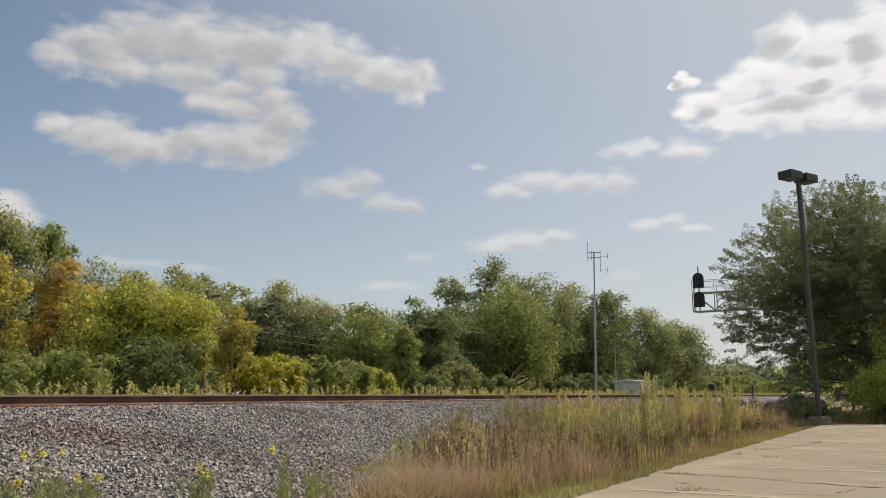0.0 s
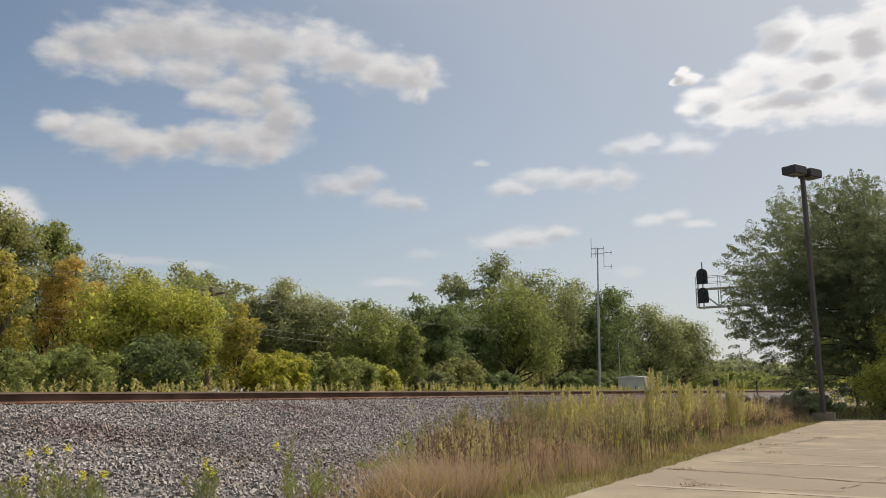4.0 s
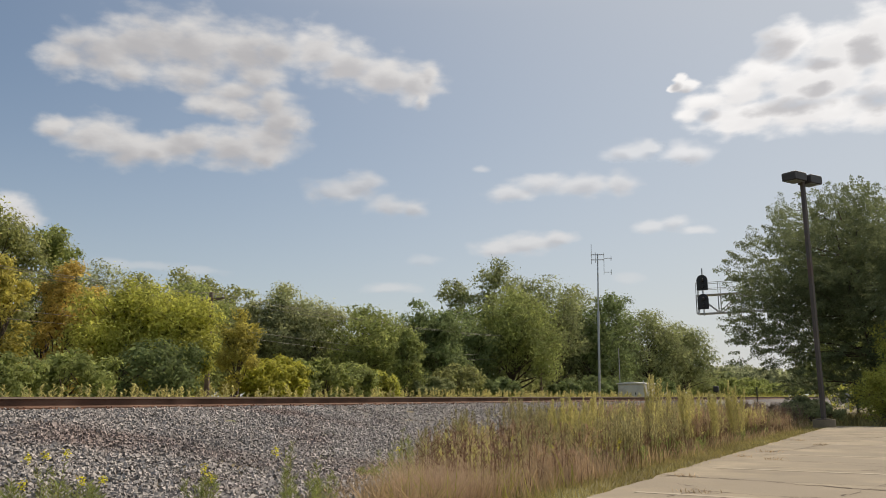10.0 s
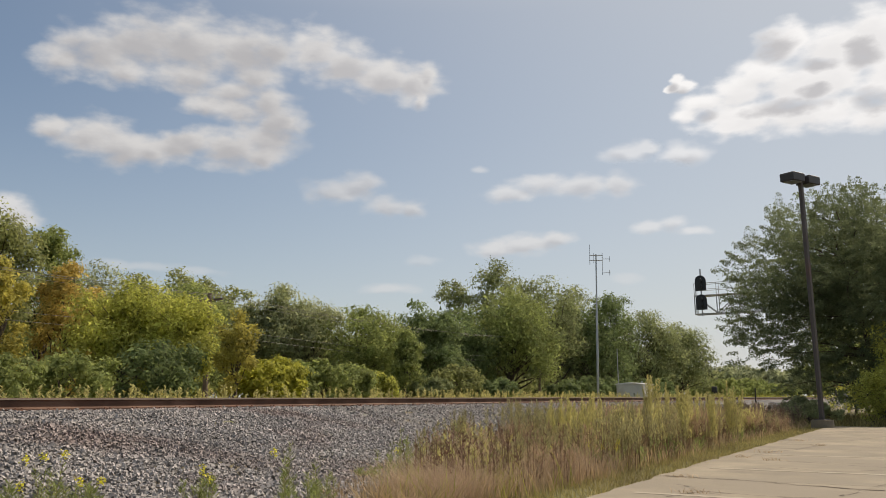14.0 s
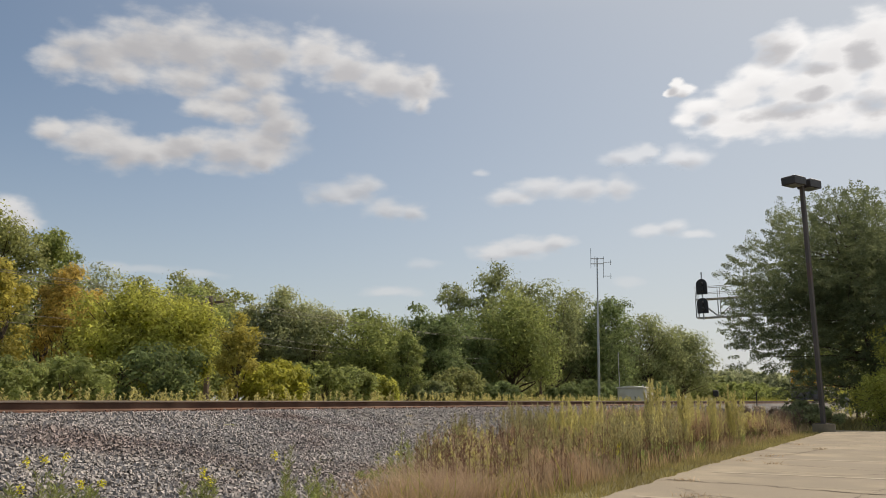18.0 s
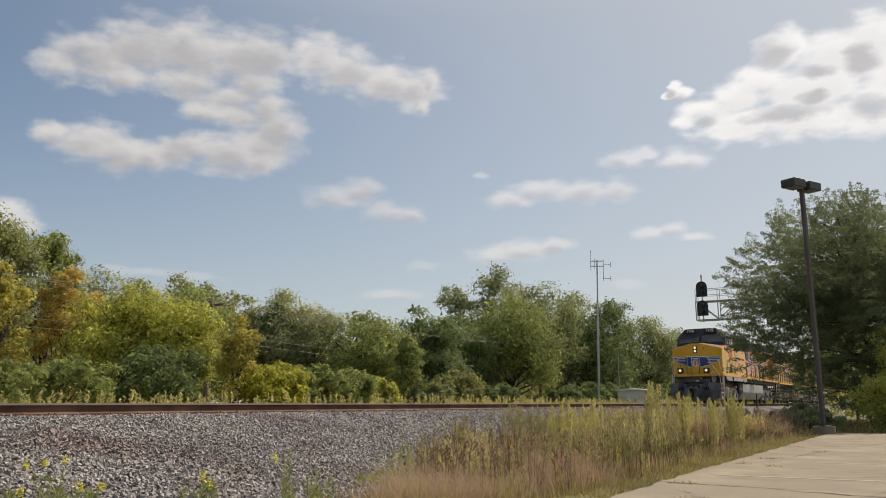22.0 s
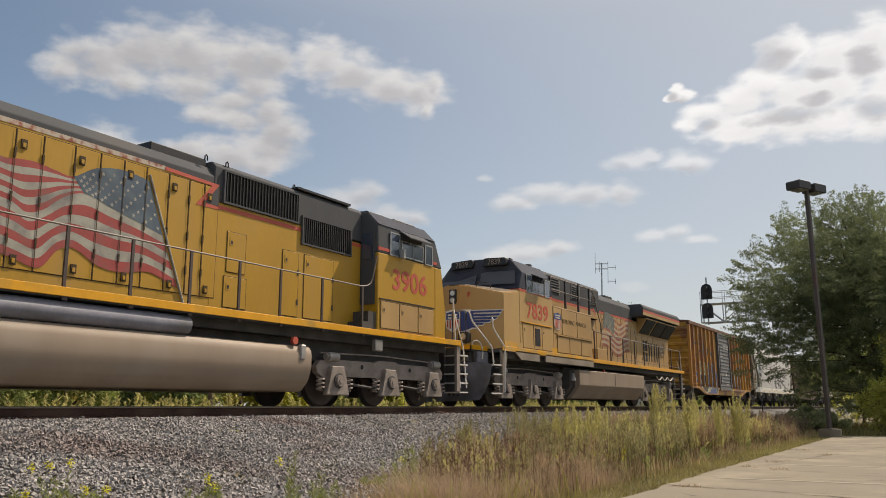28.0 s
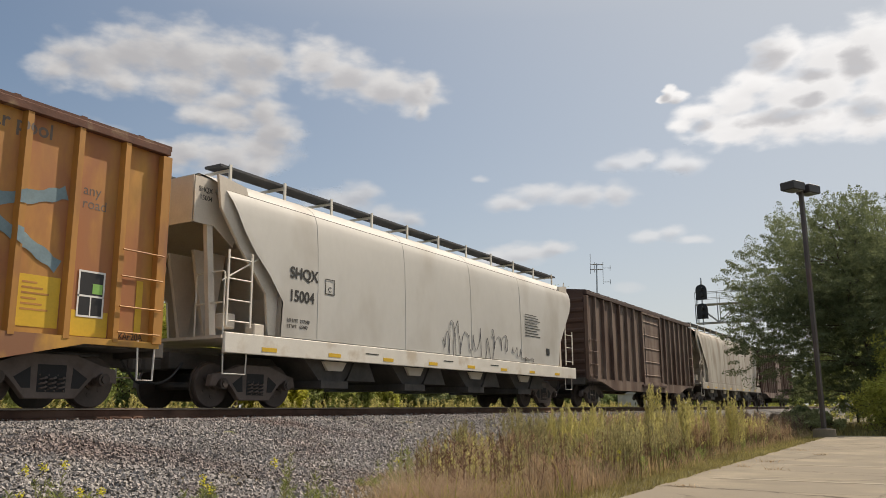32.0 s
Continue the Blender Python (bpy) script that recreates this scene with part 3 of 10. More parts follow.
# ---- trees and plants ----
def leaves(centres, size, rng, up=0.25, narrow=0.6):
    """Folded leaves at the centres, turned at random: (verts, quads)."""
    n = len(centres)
    leaf = np.array([(0, -0.5, 0), (0.5 * narrow, 0, 0.08), (0, 0.5, 0), (-0.5 * narrow, 0, 0.08)])
    v = turn_all(np.repeat(leaf[None], n, 0), rng)
    v[:, :, 2] *= 1 - up
    v = v * (size * rng.uniform(0.6, 1.4, n))[:, None, None] + centres[:, None, :]
    f = np.array([(0, 1, 2, 3)])[None] + (np.arange(n) * 4)[:, None, None]
    return v.reshape(-1, 3), f.reshape(-1, 4)


def facing_leaves(centres, normals, size, rng):
    """Pointed three-cornered leaves at the centres, each turned to its normal: (verts, triangles)."""
    n = len(centres)
    t = np.cross(normals, rng.normal(size=(n, 3)))
    t /= np.linalg.norm(t, axis=1)[:, None] + 1e-6
    b = np.cross(normals, t)
    sz = (size * rng.uniform(0.65, 1.35, n))[:, None]
    v = np.stack([centres - 0.62 * b * sz, centres + (0.30 * t + 0.22 * b) * sz, centres + (0.34 * b - 0.24 * t) * sz], 1)
    return v.reshape(-1, 3), np.arange(n * 3).reshape(n, 3)


def unit(v):
    return v / (np.linalg.norm(v, axis=-1, keepdims=True) + 1e-6)


def limb(bm, a, b, r, rng, r2=None, bend=0.12):
    a, b = Vector(a), Vector(b)
    ln = (b - a).length
    pts = [a]
    for k in (0.33, 0.66):
        pts.append(a.lerp(b, k) + Vector((rng.uniform(-1, 1), rng.uniform(-1, 1), rng.uniform(-0.3, 0.6))) * ln * bend)
    pts.append(b)
    tube(bm, pts, r, 6, r * 0.3 if r2 is None else r2, caps=False)
    return pts


def tree(x, y, top, half, kind, seed, base=None, low=0.05, n_leaf=9000, leaf=0.16, name="tree", label="", trunks=1, group="trees along the railway", airy=0.0, droop=0.0, lobes=0):
    """Trunk with limbs, each ending in a rounded bough of many leaf tufts. top: height of the crown's top, half: half its width."""
    rng = np.random.default_rng(seed)
    rr = random.Random(seed)
    if base is None:
        base = float(ground_z(x, y))
    h = top - base
    zlo = low * h
    hz = (h - zlo) / 2
    half = half * 1.12
    nl = lobes or int(30 + 10 * min(half, 5))
    # boughs: near the skin of a full, square-shouldered crown
    d = unit(rng.normal(size=(nl, 3)) * (1, 1, 0.9))
    d[:5] = unit(np.array([(0.05, 0.05, 1), (0.75, -0.3, 0.62), (-0.75, 0.3, 0.6), (0.98, 0.1, 0.05), (-0.98, -0.1, 0.05)]))
    d[:, 2] = np.where(d[:, 2] < -0.8, -d[:, 2], d[:, 2])
    p = 2.5
    sup = (np.abs(np.hypot(d[:, 0], d[:, 1])) ** p + np.abs(d[:, 2]) ** p) ** (-1 / p)
    rl = rng.uniform(0.20, 0.38, nl) * min(half, hz)
    reach = np.where(np.arange(nl) < 5, 1.0, rng.uniform(0.45, 1.06, nl))
    c = d * sup[:, None] * reach[:, None] * np.stack([half - rl, half - rl, hz - rl * 0.85], -1)
    c[:, 2] += zlo + hz
    out = unit(c - np.array([0, 0, zlo + hz * 0.8]))
    pts, nrm, size = [], [], []
    total = int(n_leaf * 1.32)
    share = rl ** 2 / (rl ** 2).sum()
    tufts = 16
    for i in range(nl):
        m = max(2, int(total * share[i] * 0.74 / tufts))
        td = unit(rng.normal(size=(tufts, 3)) + out[i] * 0.75)
        tc = c[i] + td * rl[i] * rng.uniform(0.70, 1.02, (tufts, 1)) * (1, 1, 0.85)
        g = rng.normal(size=(tufts, m, 3))
        pts.append((tc[:, None] + g * rl[i] * 0.29 * np.array([1, 1, 0.75])).reshape(-1, 3))
        nrm.append(unit(td[:, None] * 0.75 + unit(g) * 0.45 + rng.normal(0, 0.38, g.shape) + np.array([0, 0, 0.25])).reshape(-1, 3))
        size.append(np.full(tufts * m, 1.0))
        # twigs that stand out of the bough, or hang from it
        k, tw = 14, max(2, int(total * share[i] * 0.14 / 14))
        wd = unit(rng.normal(size=(tw, 3)) * 0.7 + out[i] * 0.8 + np.array([0, 0, 0.15 - droop]))
        ln = rl[i] * rng.uniform(0.3, 0.6 + airy, tw)
        t = rng.uniform(0, 1, (tw, k))
        q = (c[i] + unit(rng.normal(size=(tw, 3)) + out[i]) * rl[i] * 0.75)[:, None] + wd[:, None] * (ln[:, None] * t)[..., None] + rng.normal(0, 0.05, (tw, k, 3)) * rl[i]
        q[:, :, 2] -= droop * rl[i] * 1.6 * t ** 1.5
        pts.append(q.reshape(-1, 3))
        nrm.append(unit(rng.normal(size=(tw * k, 3)) + (0, 0, 0.5)))
        size.append((0.95 - 0.3 * t).reshape(-1))
        # shaded inside
        m = int(total * share[i] * 0.12)
        pts.append(c[i] + rng.normal(0, 0.38, (m, 3)) * rl[i])
        nrm.append(unit(rng.normal(size=(m, 3))))
        size.append(np.full(m, 1.7))
    pts, nrm, size = np.concatenate(pts), np.concatenate(nrm), np.concatenate(size)
    ok = (pts[:, 2] > 0.03) & (pts[:, 2] < h * 1.02)
    pts, nrm, size = pts[ok], nrm[ok], size[ok]
    root = empty(name, pose(x, y, base), label=label, category="tree" if name == "tree" else "bush", group=group)
    bm = B()
    tr = max(0.04, 0.022 * h)
    for k in range(trunks):
        ox, oy = rr.uniform(-0.3, 0.3) * (trunks > 1), rr.uniform(-0.3, 0.3) * (trunks > 1)
        t0 = Vector((ox, oy, -0.15))
        t1 = Vector((ox * 3 + rr.uniform(-0.1, 0.1) * half, oy * 3 + rr.uniform(-0.1, 0.1) * half, h * 0.6))
        line = limb(bm, t0, t1, tr / trunks ** 0.5, rr, tr * 0.35, 0.04)
        for i in range(k, nl, trunks * 2):
            s = min(0.97, max(0.18, (c[i][2] / h - 0.1) * rr.uniform(0.9, 1.3)))
            seg = line[0].lerp(line[-1], s)
            limb(bm, seg, Vector(c[i] + out[i] * rl[i] * 0.5), tr * 0.42 * (1.15 - s), rr, 0.012)
    part("trunk", bm, M_BARK, root, "grey-brown bark", smooth=True)
    v, f = facing_leaves(pts, nrm, leaf * 1.08 * size, rng)
    crown = new("crown", fast_mesh("crown", v, f, M_LEAF[kind]))
    crown.parent = root
    return root


def elm(x, y, base, top, half, seed, n_spray, per, leaf, label):
    """Several stems that fan out from the ground and carry layered sprays of small leaves."""
    rng = np.random.default_rng(seed)
    rr = random.Random(seed)
    h = top - base
    root = empty("tree", pose(x, y, base), label=label, category="tree", group="trees by the lot")
    bm = B()
    stems = []
    for k in range(9):
        a = 2 * math.pi * (k + rr.uniform(-0.3, 0.3)) / 9
        lean = rr.uniform(0.15, 0.75)
        r0 = rr.uniform(0.05, 0.35)
        p = [Vector((r0 * math.cos(a), r0 * math.sin(a), -0.15))]
        for i in range(1, 7):
            t = i / 6
            w = half * 0.72 * lean * t ** 1.35
            p.append(Vector((r0 * math.cos(a) + w * math.cos(a) + rr.uniform(-0.12, 0.12), r0 * math.sin(a) + w * math.sin(a) + rr.uniform(-0.12, 0.12), h * (0.92 - 0.22 * lean) * t)))
        tube(bm, p, rr.uniform(0.07, 0.12), 8, 0.02, caps=False)
        stems.append(p)
    # where the sprays sit: lobed skin of the crown, thinner inside and low down
    d = unit(rng.normal(size=(n_spray * 3, 3)))
    az = np.arctan2(d[:, 1], d[:, 0])
    lob = 0.88 + 0.09 * np.sin(az * 4 + 1.3 + d[:, 2] * 3) + 0.07 * np.sin(az * 7 + d[:, 2] * 6)
    rad = rng.uniform(0.03, 1.0, len(d)) ** 0.5
    mid, hz = h * 0.52, h * 0.47
    e = np.where(d[:, 2] < 0, 3.4, 2.2)
    sup = (np.hypot(d[:, 0], d[:, 1]) ** e + np.abs(d[:, 2]) ** e) ** (-1 / e)
    c = np.stack([d[:, 0] * half, d[:, 1] * half, d[:, 2] * hz], -1) * (lob * rad * sup)[:, None]
    c[:, 2] += mid
    keep = rng.random(len(d)) < np.where(d[:, 2] < -0.5, 0.75, 1.0)
    c, d, rad = c[keep][:n_spray], d[keep][:n_spray], rad[keep][:n_spray]
    n = len(c)
    way = unit(d * (1, 1, 0.55) + rng.normal(0, 0.35, (n, 3)) + np.array([0, 0, 0.40]))
    order = rng.permutation(n)[:170]
    for i in order:
        best = min((q for p in stems for q in p[1:]), key=lambda q: (q - Vector(c[i])).length + (0.0 if q.z < c[i][2] else 2.0))
        limb(bm, best, Vector(c[i] + way[i] * 0.3), 0.026, rr, 0.006, 0.10)
    part("trunk", bm, M_BARK, root, "several dark stems fanning out from the ground", smooth=True)
    # each spray: a flat fan of side twigs with leaves on both sides
    ln = rng.uniform(0.42, 0.85, n)
    side = unit(np.cross(way, np.array([0, 0, 1.0]) + rng.normal(0, 0.35, (n, 3))))
    up = np.cross(side, way)
    t = rng.uniform(0, 1, (n, per))
    off = rng.normal(0, 1, (n, per))
    w = (0.10 + 0.30 * np.sin(math.pi * np.clip(t * 0.9 + 0.1, 0, 1)))
    q = c[:, None] + way[:, None] * (ln[:, None] * t)[..., None] + side[:, None] * (np.clip(off, -1.6, 1.6) * w * 0.6 * ln[:, None])[..., None]
    q += up[:, None] * rng.normal(0, 0.035, (n, per, 1))
    q[:, :, 2] -= 0.16 * ln[:, None] * (t ** 2 + 0.3 * off ** 2 * w)
    nn = unit(up[:, None] * 0.5 + rng.normal(0, 0.6, (n, per, 3)))
    q, nn = q.reshape(-1, 3), nn.reshape(-1, 3)
    ok = q[:, 2] > 0.35
    v, f = facing_leaves(q[ok], nn[ok], np.full(int(ok.sum()), leaf), rng)
    crown = new("crown", fast_mesh("crown", v, f, M_LEAF["elm"]))
    crown.parent = root
    return root


# behind the track, from the far end of the view to where the track comes from
for x, y, top, half, kind, n, lf, extra, label in (
        (19.6, 34.9, 8.75, 2.3, "dark", 15000, 0.15, {}, "tall dense dark green tree with some yellowing leaves behind the track"),
        (22.8, 35.0, 8.1, 1.35, "green", 8500, 0.14, {"low": 0.25}, "yellowing tree beside a tall dark green one"),
        (18.2, 31.0, 5.5, 1.15, "olive", 6500, 0.13, {}, "yellow-olive tree with sparse leaves beside the railway"),
        (21.5, 31.5, 5.8, 1.4, "orange", 9500, 0.12, {}, "tree turned orange in early autumn behind the track"),
        (43.8, 60.8, 11.9, 3.0, "pale", 7000, 0.2, {"airy": 0.5}, "pale grey-green tree far behind the railway"),
        (22.1, 28.4, 5.0, 2.4, "lime", 17000, 0.13, {"low": 0.02}, "broad yellow-green tree leafy down to the ground"),
        (23.4, 26.6, 4.45, 1.75, "lime", 11000, 0.13, {"low": 0.02}, "yellow-green tree leafy down to the ground"),
        (38.5, 48.6, 9.0, 2.3, "dark", 7000, 0.2, {}, "dark green tree behind lighter trees"),
        (39.3, 45.4, 9.2, 2.3, "dark", 7500, 0.2, {}, "dark green tree with a broad top behind lighter trees"),
        (40.8, 44.2, 8.6, 2.2, "dark", 7000, 0.2, {}, "dark green tree behind lighter trees"),
        (40.5, 41.3, 7.8, 2.1, "dark", 7500, 0.19, {}, "dark green tree behind lighter trees"),
        (32.1, 35.7, 6.6, 2.7, "green", 10000, 0.16, {}, "rounded green tree behind the yellow-green tree"),
        (23.6, 23.6, 3.5, 0.9, "olive", 5500, 0.10, {"low": 0.03}, "small brownish-olive tree at the edge of the wood"),
        (37.2, 36.3, 6.7, 1.5, "willow", 7000, 0.16, {"droop": 0.3}, "grey-green willow behind the track"),
        (38.6, 35.0, 7.2, 2.2, "willow", 10500, 0.16, {"airy": 0.2, "droop": 0.3}, "tall grey-green willow with open branches behind the track"),
        (39.7, 33.5, 6.3, 2.4, "willow", 11000, 0.16, {"droop": 0.3}, "grey-green willow behind the track"),
        (41.7, 30.9, 5.9, 3.2, "green", 17000, 0.16, {"low": 0.02}, "rounded bright green tree behind the track"),
        (40.3, 26.6, 3.95, 1.2, "green", 6000, 0.14, {"low": 0.0}, "small bright green tree at the edge of the wood"),
        (50.6, 32.2, 7.15, 2.1, "shade", 10000, 0.17, {"low": 0.02}, "dark green pointed tree behind the track"),
        (49.9, 30.0, 6.1, 1.9, "shade", 8500, 0.17, {"low": 0.02}, "dark green tree leafy to the ground behind the track"),
        (71.1, 40.9, 11.8, 2.5, "grey", 5000, 0.21, {"airy": 0.4, "low": 0.3, "lobes": 26}, "tall wispy tree behind the railway"),
        (74.9, 38.0, 14.5, 3.2, "grey", 6500, 0.22, {"airy": 0.5, "low": 0.3, "lobes": 30}, "tall wispy tree with open feathery top"),
        (61.0, 29.9, 9.1, 4.2, "green", 22000, 0.19, {"low": 0.0}, "broad dense green tree leafy to the ground behind the track"),
        (57.6, 31.8, 7.3, 3.0, "shade", 11000, 0.19, {"low": 0.0}, "dark green tree between taller trees"),
        (84.5, 36.3, 13.7, 4.4, "grey", 12000, 0.24, {"airy": 0.3, "droop": 0.15}, "tall spreading tree with thin feathery leaves"),
        (83.4, 38.8, 13.3, 3.2, "grey", 8000, 0.24, {"airy": 0.3}, "tall spreading tree with thin feathery leaves"),
        (91.3, 35.7, 13.2, 3.5, "grey", 9000, 0.25, {"airy": 0.2, "droop": 0.15}, "spreading tree with thin feathery leaves"),
        (92.6, 32.2, 12.4, 3.4, "shade", 10000, 0.25, {"low": 0.0}, "tall green tree beside the radio mast"),
        (89.7, 34.1, 10.4, 4.0, "shade", 9000, 0.25, {"low": 0.0}, "dark green tree beside the radio mast"),
        (107.2, 32.3, 11.5, 5.2, "grey", 15000, 0.26, {"low": 0.02, "droop": 0.35}, "spreading willow-like tree behind the railway"),
        (114.4, 29.9, 10.4, 4.6, "grey", 13000, 0.27, {"low": 0.02, "droop": 0.4}, "wide willow-like tree with drooping edge")):
    tree(x, y, top, half, kind, int(x * 10), n_leaf=n, leaf=lf, label=label, **extra)
for i, (x, y, top, half, kind) in enumerate(((27, 46, 5.6, 4.5, "green"), (34, 47, 6.0, 4.5, "dark"), (42, 47, 6.0, 5, "dark"), (50, 48, 5.9, 5, "green"), (58, 46, 6.4, 5.5, "dark"), (67, 45, 7.2, 5.5, "dark"), (76, 45, 8.0, 6, "dark"), (86, 45, 9.6, 6, "dark"), (98, 43, 9.6, 6.5, "dark"), (111, 43, 8.6, 6, "dark"))):
    tree(x, y, top, half, kind, 300 + i, n_leaf=4200, leaf=0.33, low=0.0, label="green tree deep in the wood behind the railway", group="trees deep in the wood")
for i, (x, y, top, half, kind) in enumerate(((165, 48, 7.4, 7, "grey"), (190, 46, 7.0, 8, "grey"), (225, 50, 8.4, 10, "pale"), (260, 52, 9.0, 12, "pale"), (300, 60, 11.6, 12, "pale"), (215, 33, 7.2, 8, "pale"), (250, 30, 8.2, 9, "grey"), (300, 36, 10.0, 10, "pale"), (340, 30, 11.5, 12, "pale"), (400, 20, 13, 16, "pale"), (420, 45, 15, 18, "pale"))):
    tree(x, y, top, half, kind, 60 + i, n_leaf=5000, leaf=0.55 + x * 0.001, low=0.0, label="far tree along the railway, leaf colour paled for haze", group="far trees")
# bushes at the edge of the wood
for i, (x, y, top, half, kind) in enumerate((
        (17.5, 25.2, 1.7, 1.6, "green"), (21.2, 25.0, 2.2, 1.7, "shade"), (14.6, 25.0, 1.4, 1.5, "green"), (25.6, 24.0, 1.6, 1.1, "yellow"), (27.0, 24.4, 1.85, 1.15, "yellow"),
        (30.2, 25.0, 1.9, 1.5, "green"), (33.5, 25.6, 1.8, 1.6, "green"), (36.5, 26.0, 1.5, 1.3, "lime"), (41.0, 25.4, 1.2, 1.3, "grey"), (47.0, 27.0, 2.2, 2.0, "dark"),
        (53.5, 27.0, 1.5, 1.6, "shade"), (64.5, 26.8, 1.3, 1.5, "shade"), (74.0, 28.5, 2.0, 2.4, "shade"), (84.0, 29.5, 2.2, 2.6, "shade"), (100.0, 29.0, 2.4, 3.0, "shade"), (122.0, 27.0, 2.8, 4.0, "green"), (145.0, 29.0, 3.2, 5.0, "green"), (168.0, 31.0, 3.8, 6.0, "green"), (190.0, 29.0, 3.0, 6.0, "green"))):
    tree(x, y, top, half, kind, 100 + i, n_leaf=4500, leaf=0.11 + 0.0016 * x, low=0.0, name="bush", label="leafy " + {"green": "green", "dark": "dark green", "olive": "olive green", "yellow": "bright yellow-green", "grey": "grey-green", "lime": "yellow-green", "shade": "shaded green"}[kind] + " bush at the edge of the wood", trunks=3, group="bushes behind the track")
for i in range(11):
    tree(24.0 + 8.5 * i, 40.0 - 0.4 * i + (i % 3), 2.2 + 0.1 * i, 4.2, "dark", 180 + i, n_leaf=2600, leaf=0.30, low=0.0, name="bush", label="dark green undergrowth deep in the wood", trunks=2, group="undergrowth in the wood")
# the near tree beside the lot
for x, y, top, half in ((46.5, 3.4, 4.4, 2.4), (53.0, 2.0, 5.0, 3.0), (45.0, -1.0, 4.5, 3.2)):
    tree(x, y, top, half, "green", int(x), base=-0.9, n_leaf=5000, leaf=0.16, low=0.0, label="green tree behind the large elm", group="trees by the lot")
elm(33.6, 1.35, -0.9, 7.95, 5.7, 40, 4300, 105, 0.071, "large dark green elm with dense small leaves beside the lot")
tree(36.5, -5.6, 4.6, 3.4, "green", 41, base=-0.9, n_leaf=12000, leaf=0.12, low=0.02, trunks=2, label="leafy green tree at the end of the lot", group="trees by the lot")
for i, (x, y, top, half, kind) in enumerate(((27.6, 1.2, 0.9, 1.0, "lime"), (28.4, 0.9, 2.4, 1.0, "lime"), (28.2, 3.3, -0.15, 0.8, "willow"), (29.5, 3.7, 0.0, 0.8, "willow"), (27.9, -1.2, 0.7, 1.3, "green"), (30.0, -0.2, 1.0, 1.6, "green"), (39.0, 2.0, 0.8, 1.8, "lime"), (37.5, -1.5, 1.0, 1.8, "lime"))):
    tree(x, y, top, half, kind, 140 + i, base=-0.9, n_leaf=4500, leaf=0.075, low=0.0, name="bush", label="low leafy green bush under the large tree", trunks=3, group="bushes by the lot")


def blades(n, area, h, width, lean, rng, on=ground_z):
    """Grass blades: bent two-piece strips (verts, quads)."""
    x0, x1, y0, y1 = area
    p = np.stack([rng.uniform(x0, x1, n), rng.uniform(y0, y1, n)], -1)
    return blades_at(p, h, width, lean, rng, on)


def blades_at(p, h, width, lean, rng, on=ground_z):
    n = len(p)
    z = on(p[:, 0], p[:, 1])
    hh = h * rng.uniform(0.45, 1.25, n)
    a = rng.uniform(0, 2 * math.pi, n)
    side = np.stack([np.cos(a), np.sin(a)], -1) * (width * rng.uniform(0.6, 1.4, n))[:, None]
    b = rng.uniform(0, 2 * math.pi, n)
    ln = np.stack([np.cos(b), np.sin(b)], -1) * (hh * lean * rng.uniform(0.2, 1.5, n))[:, None]
    v = np.zeros((n, 6, 3))
    for k, (t, w) in enumerate(((0, 1), (0.55, 0.8), (1, 0.12))):
        c = p + ln * t ** 2
        v[:, 2 * k, :2], v[:, 2 * k + 1, :2] = c - side * w, c + side * w
        v[:, 2 * k, 2] = v[:, 2 * k + 1, 2] = z + hh * t * (1 - 0.12 * lean * t)
    f = np.array([(0, 1, 3, 2), (2, 3, 5, 4)])[None] + (np.arange(n) * 6)[:, None, None]
    return v.reshape(-1, 3), f.reshape(-1, 4)


def joined(chunks):
    vs, fs, k = [], [], 0
    for v, f in chunks:
        vs.append(v)
        fs.append(f + k)
        k += len(v)
    return np.concatenate(vs), np.concatenate(fs)


def stuff(name, chunks, m, label, category):
    v, f = joined(chunks)
    return tagged(new(name, fast_mesh(name, v, f, m)), label, category, kind="stuff")


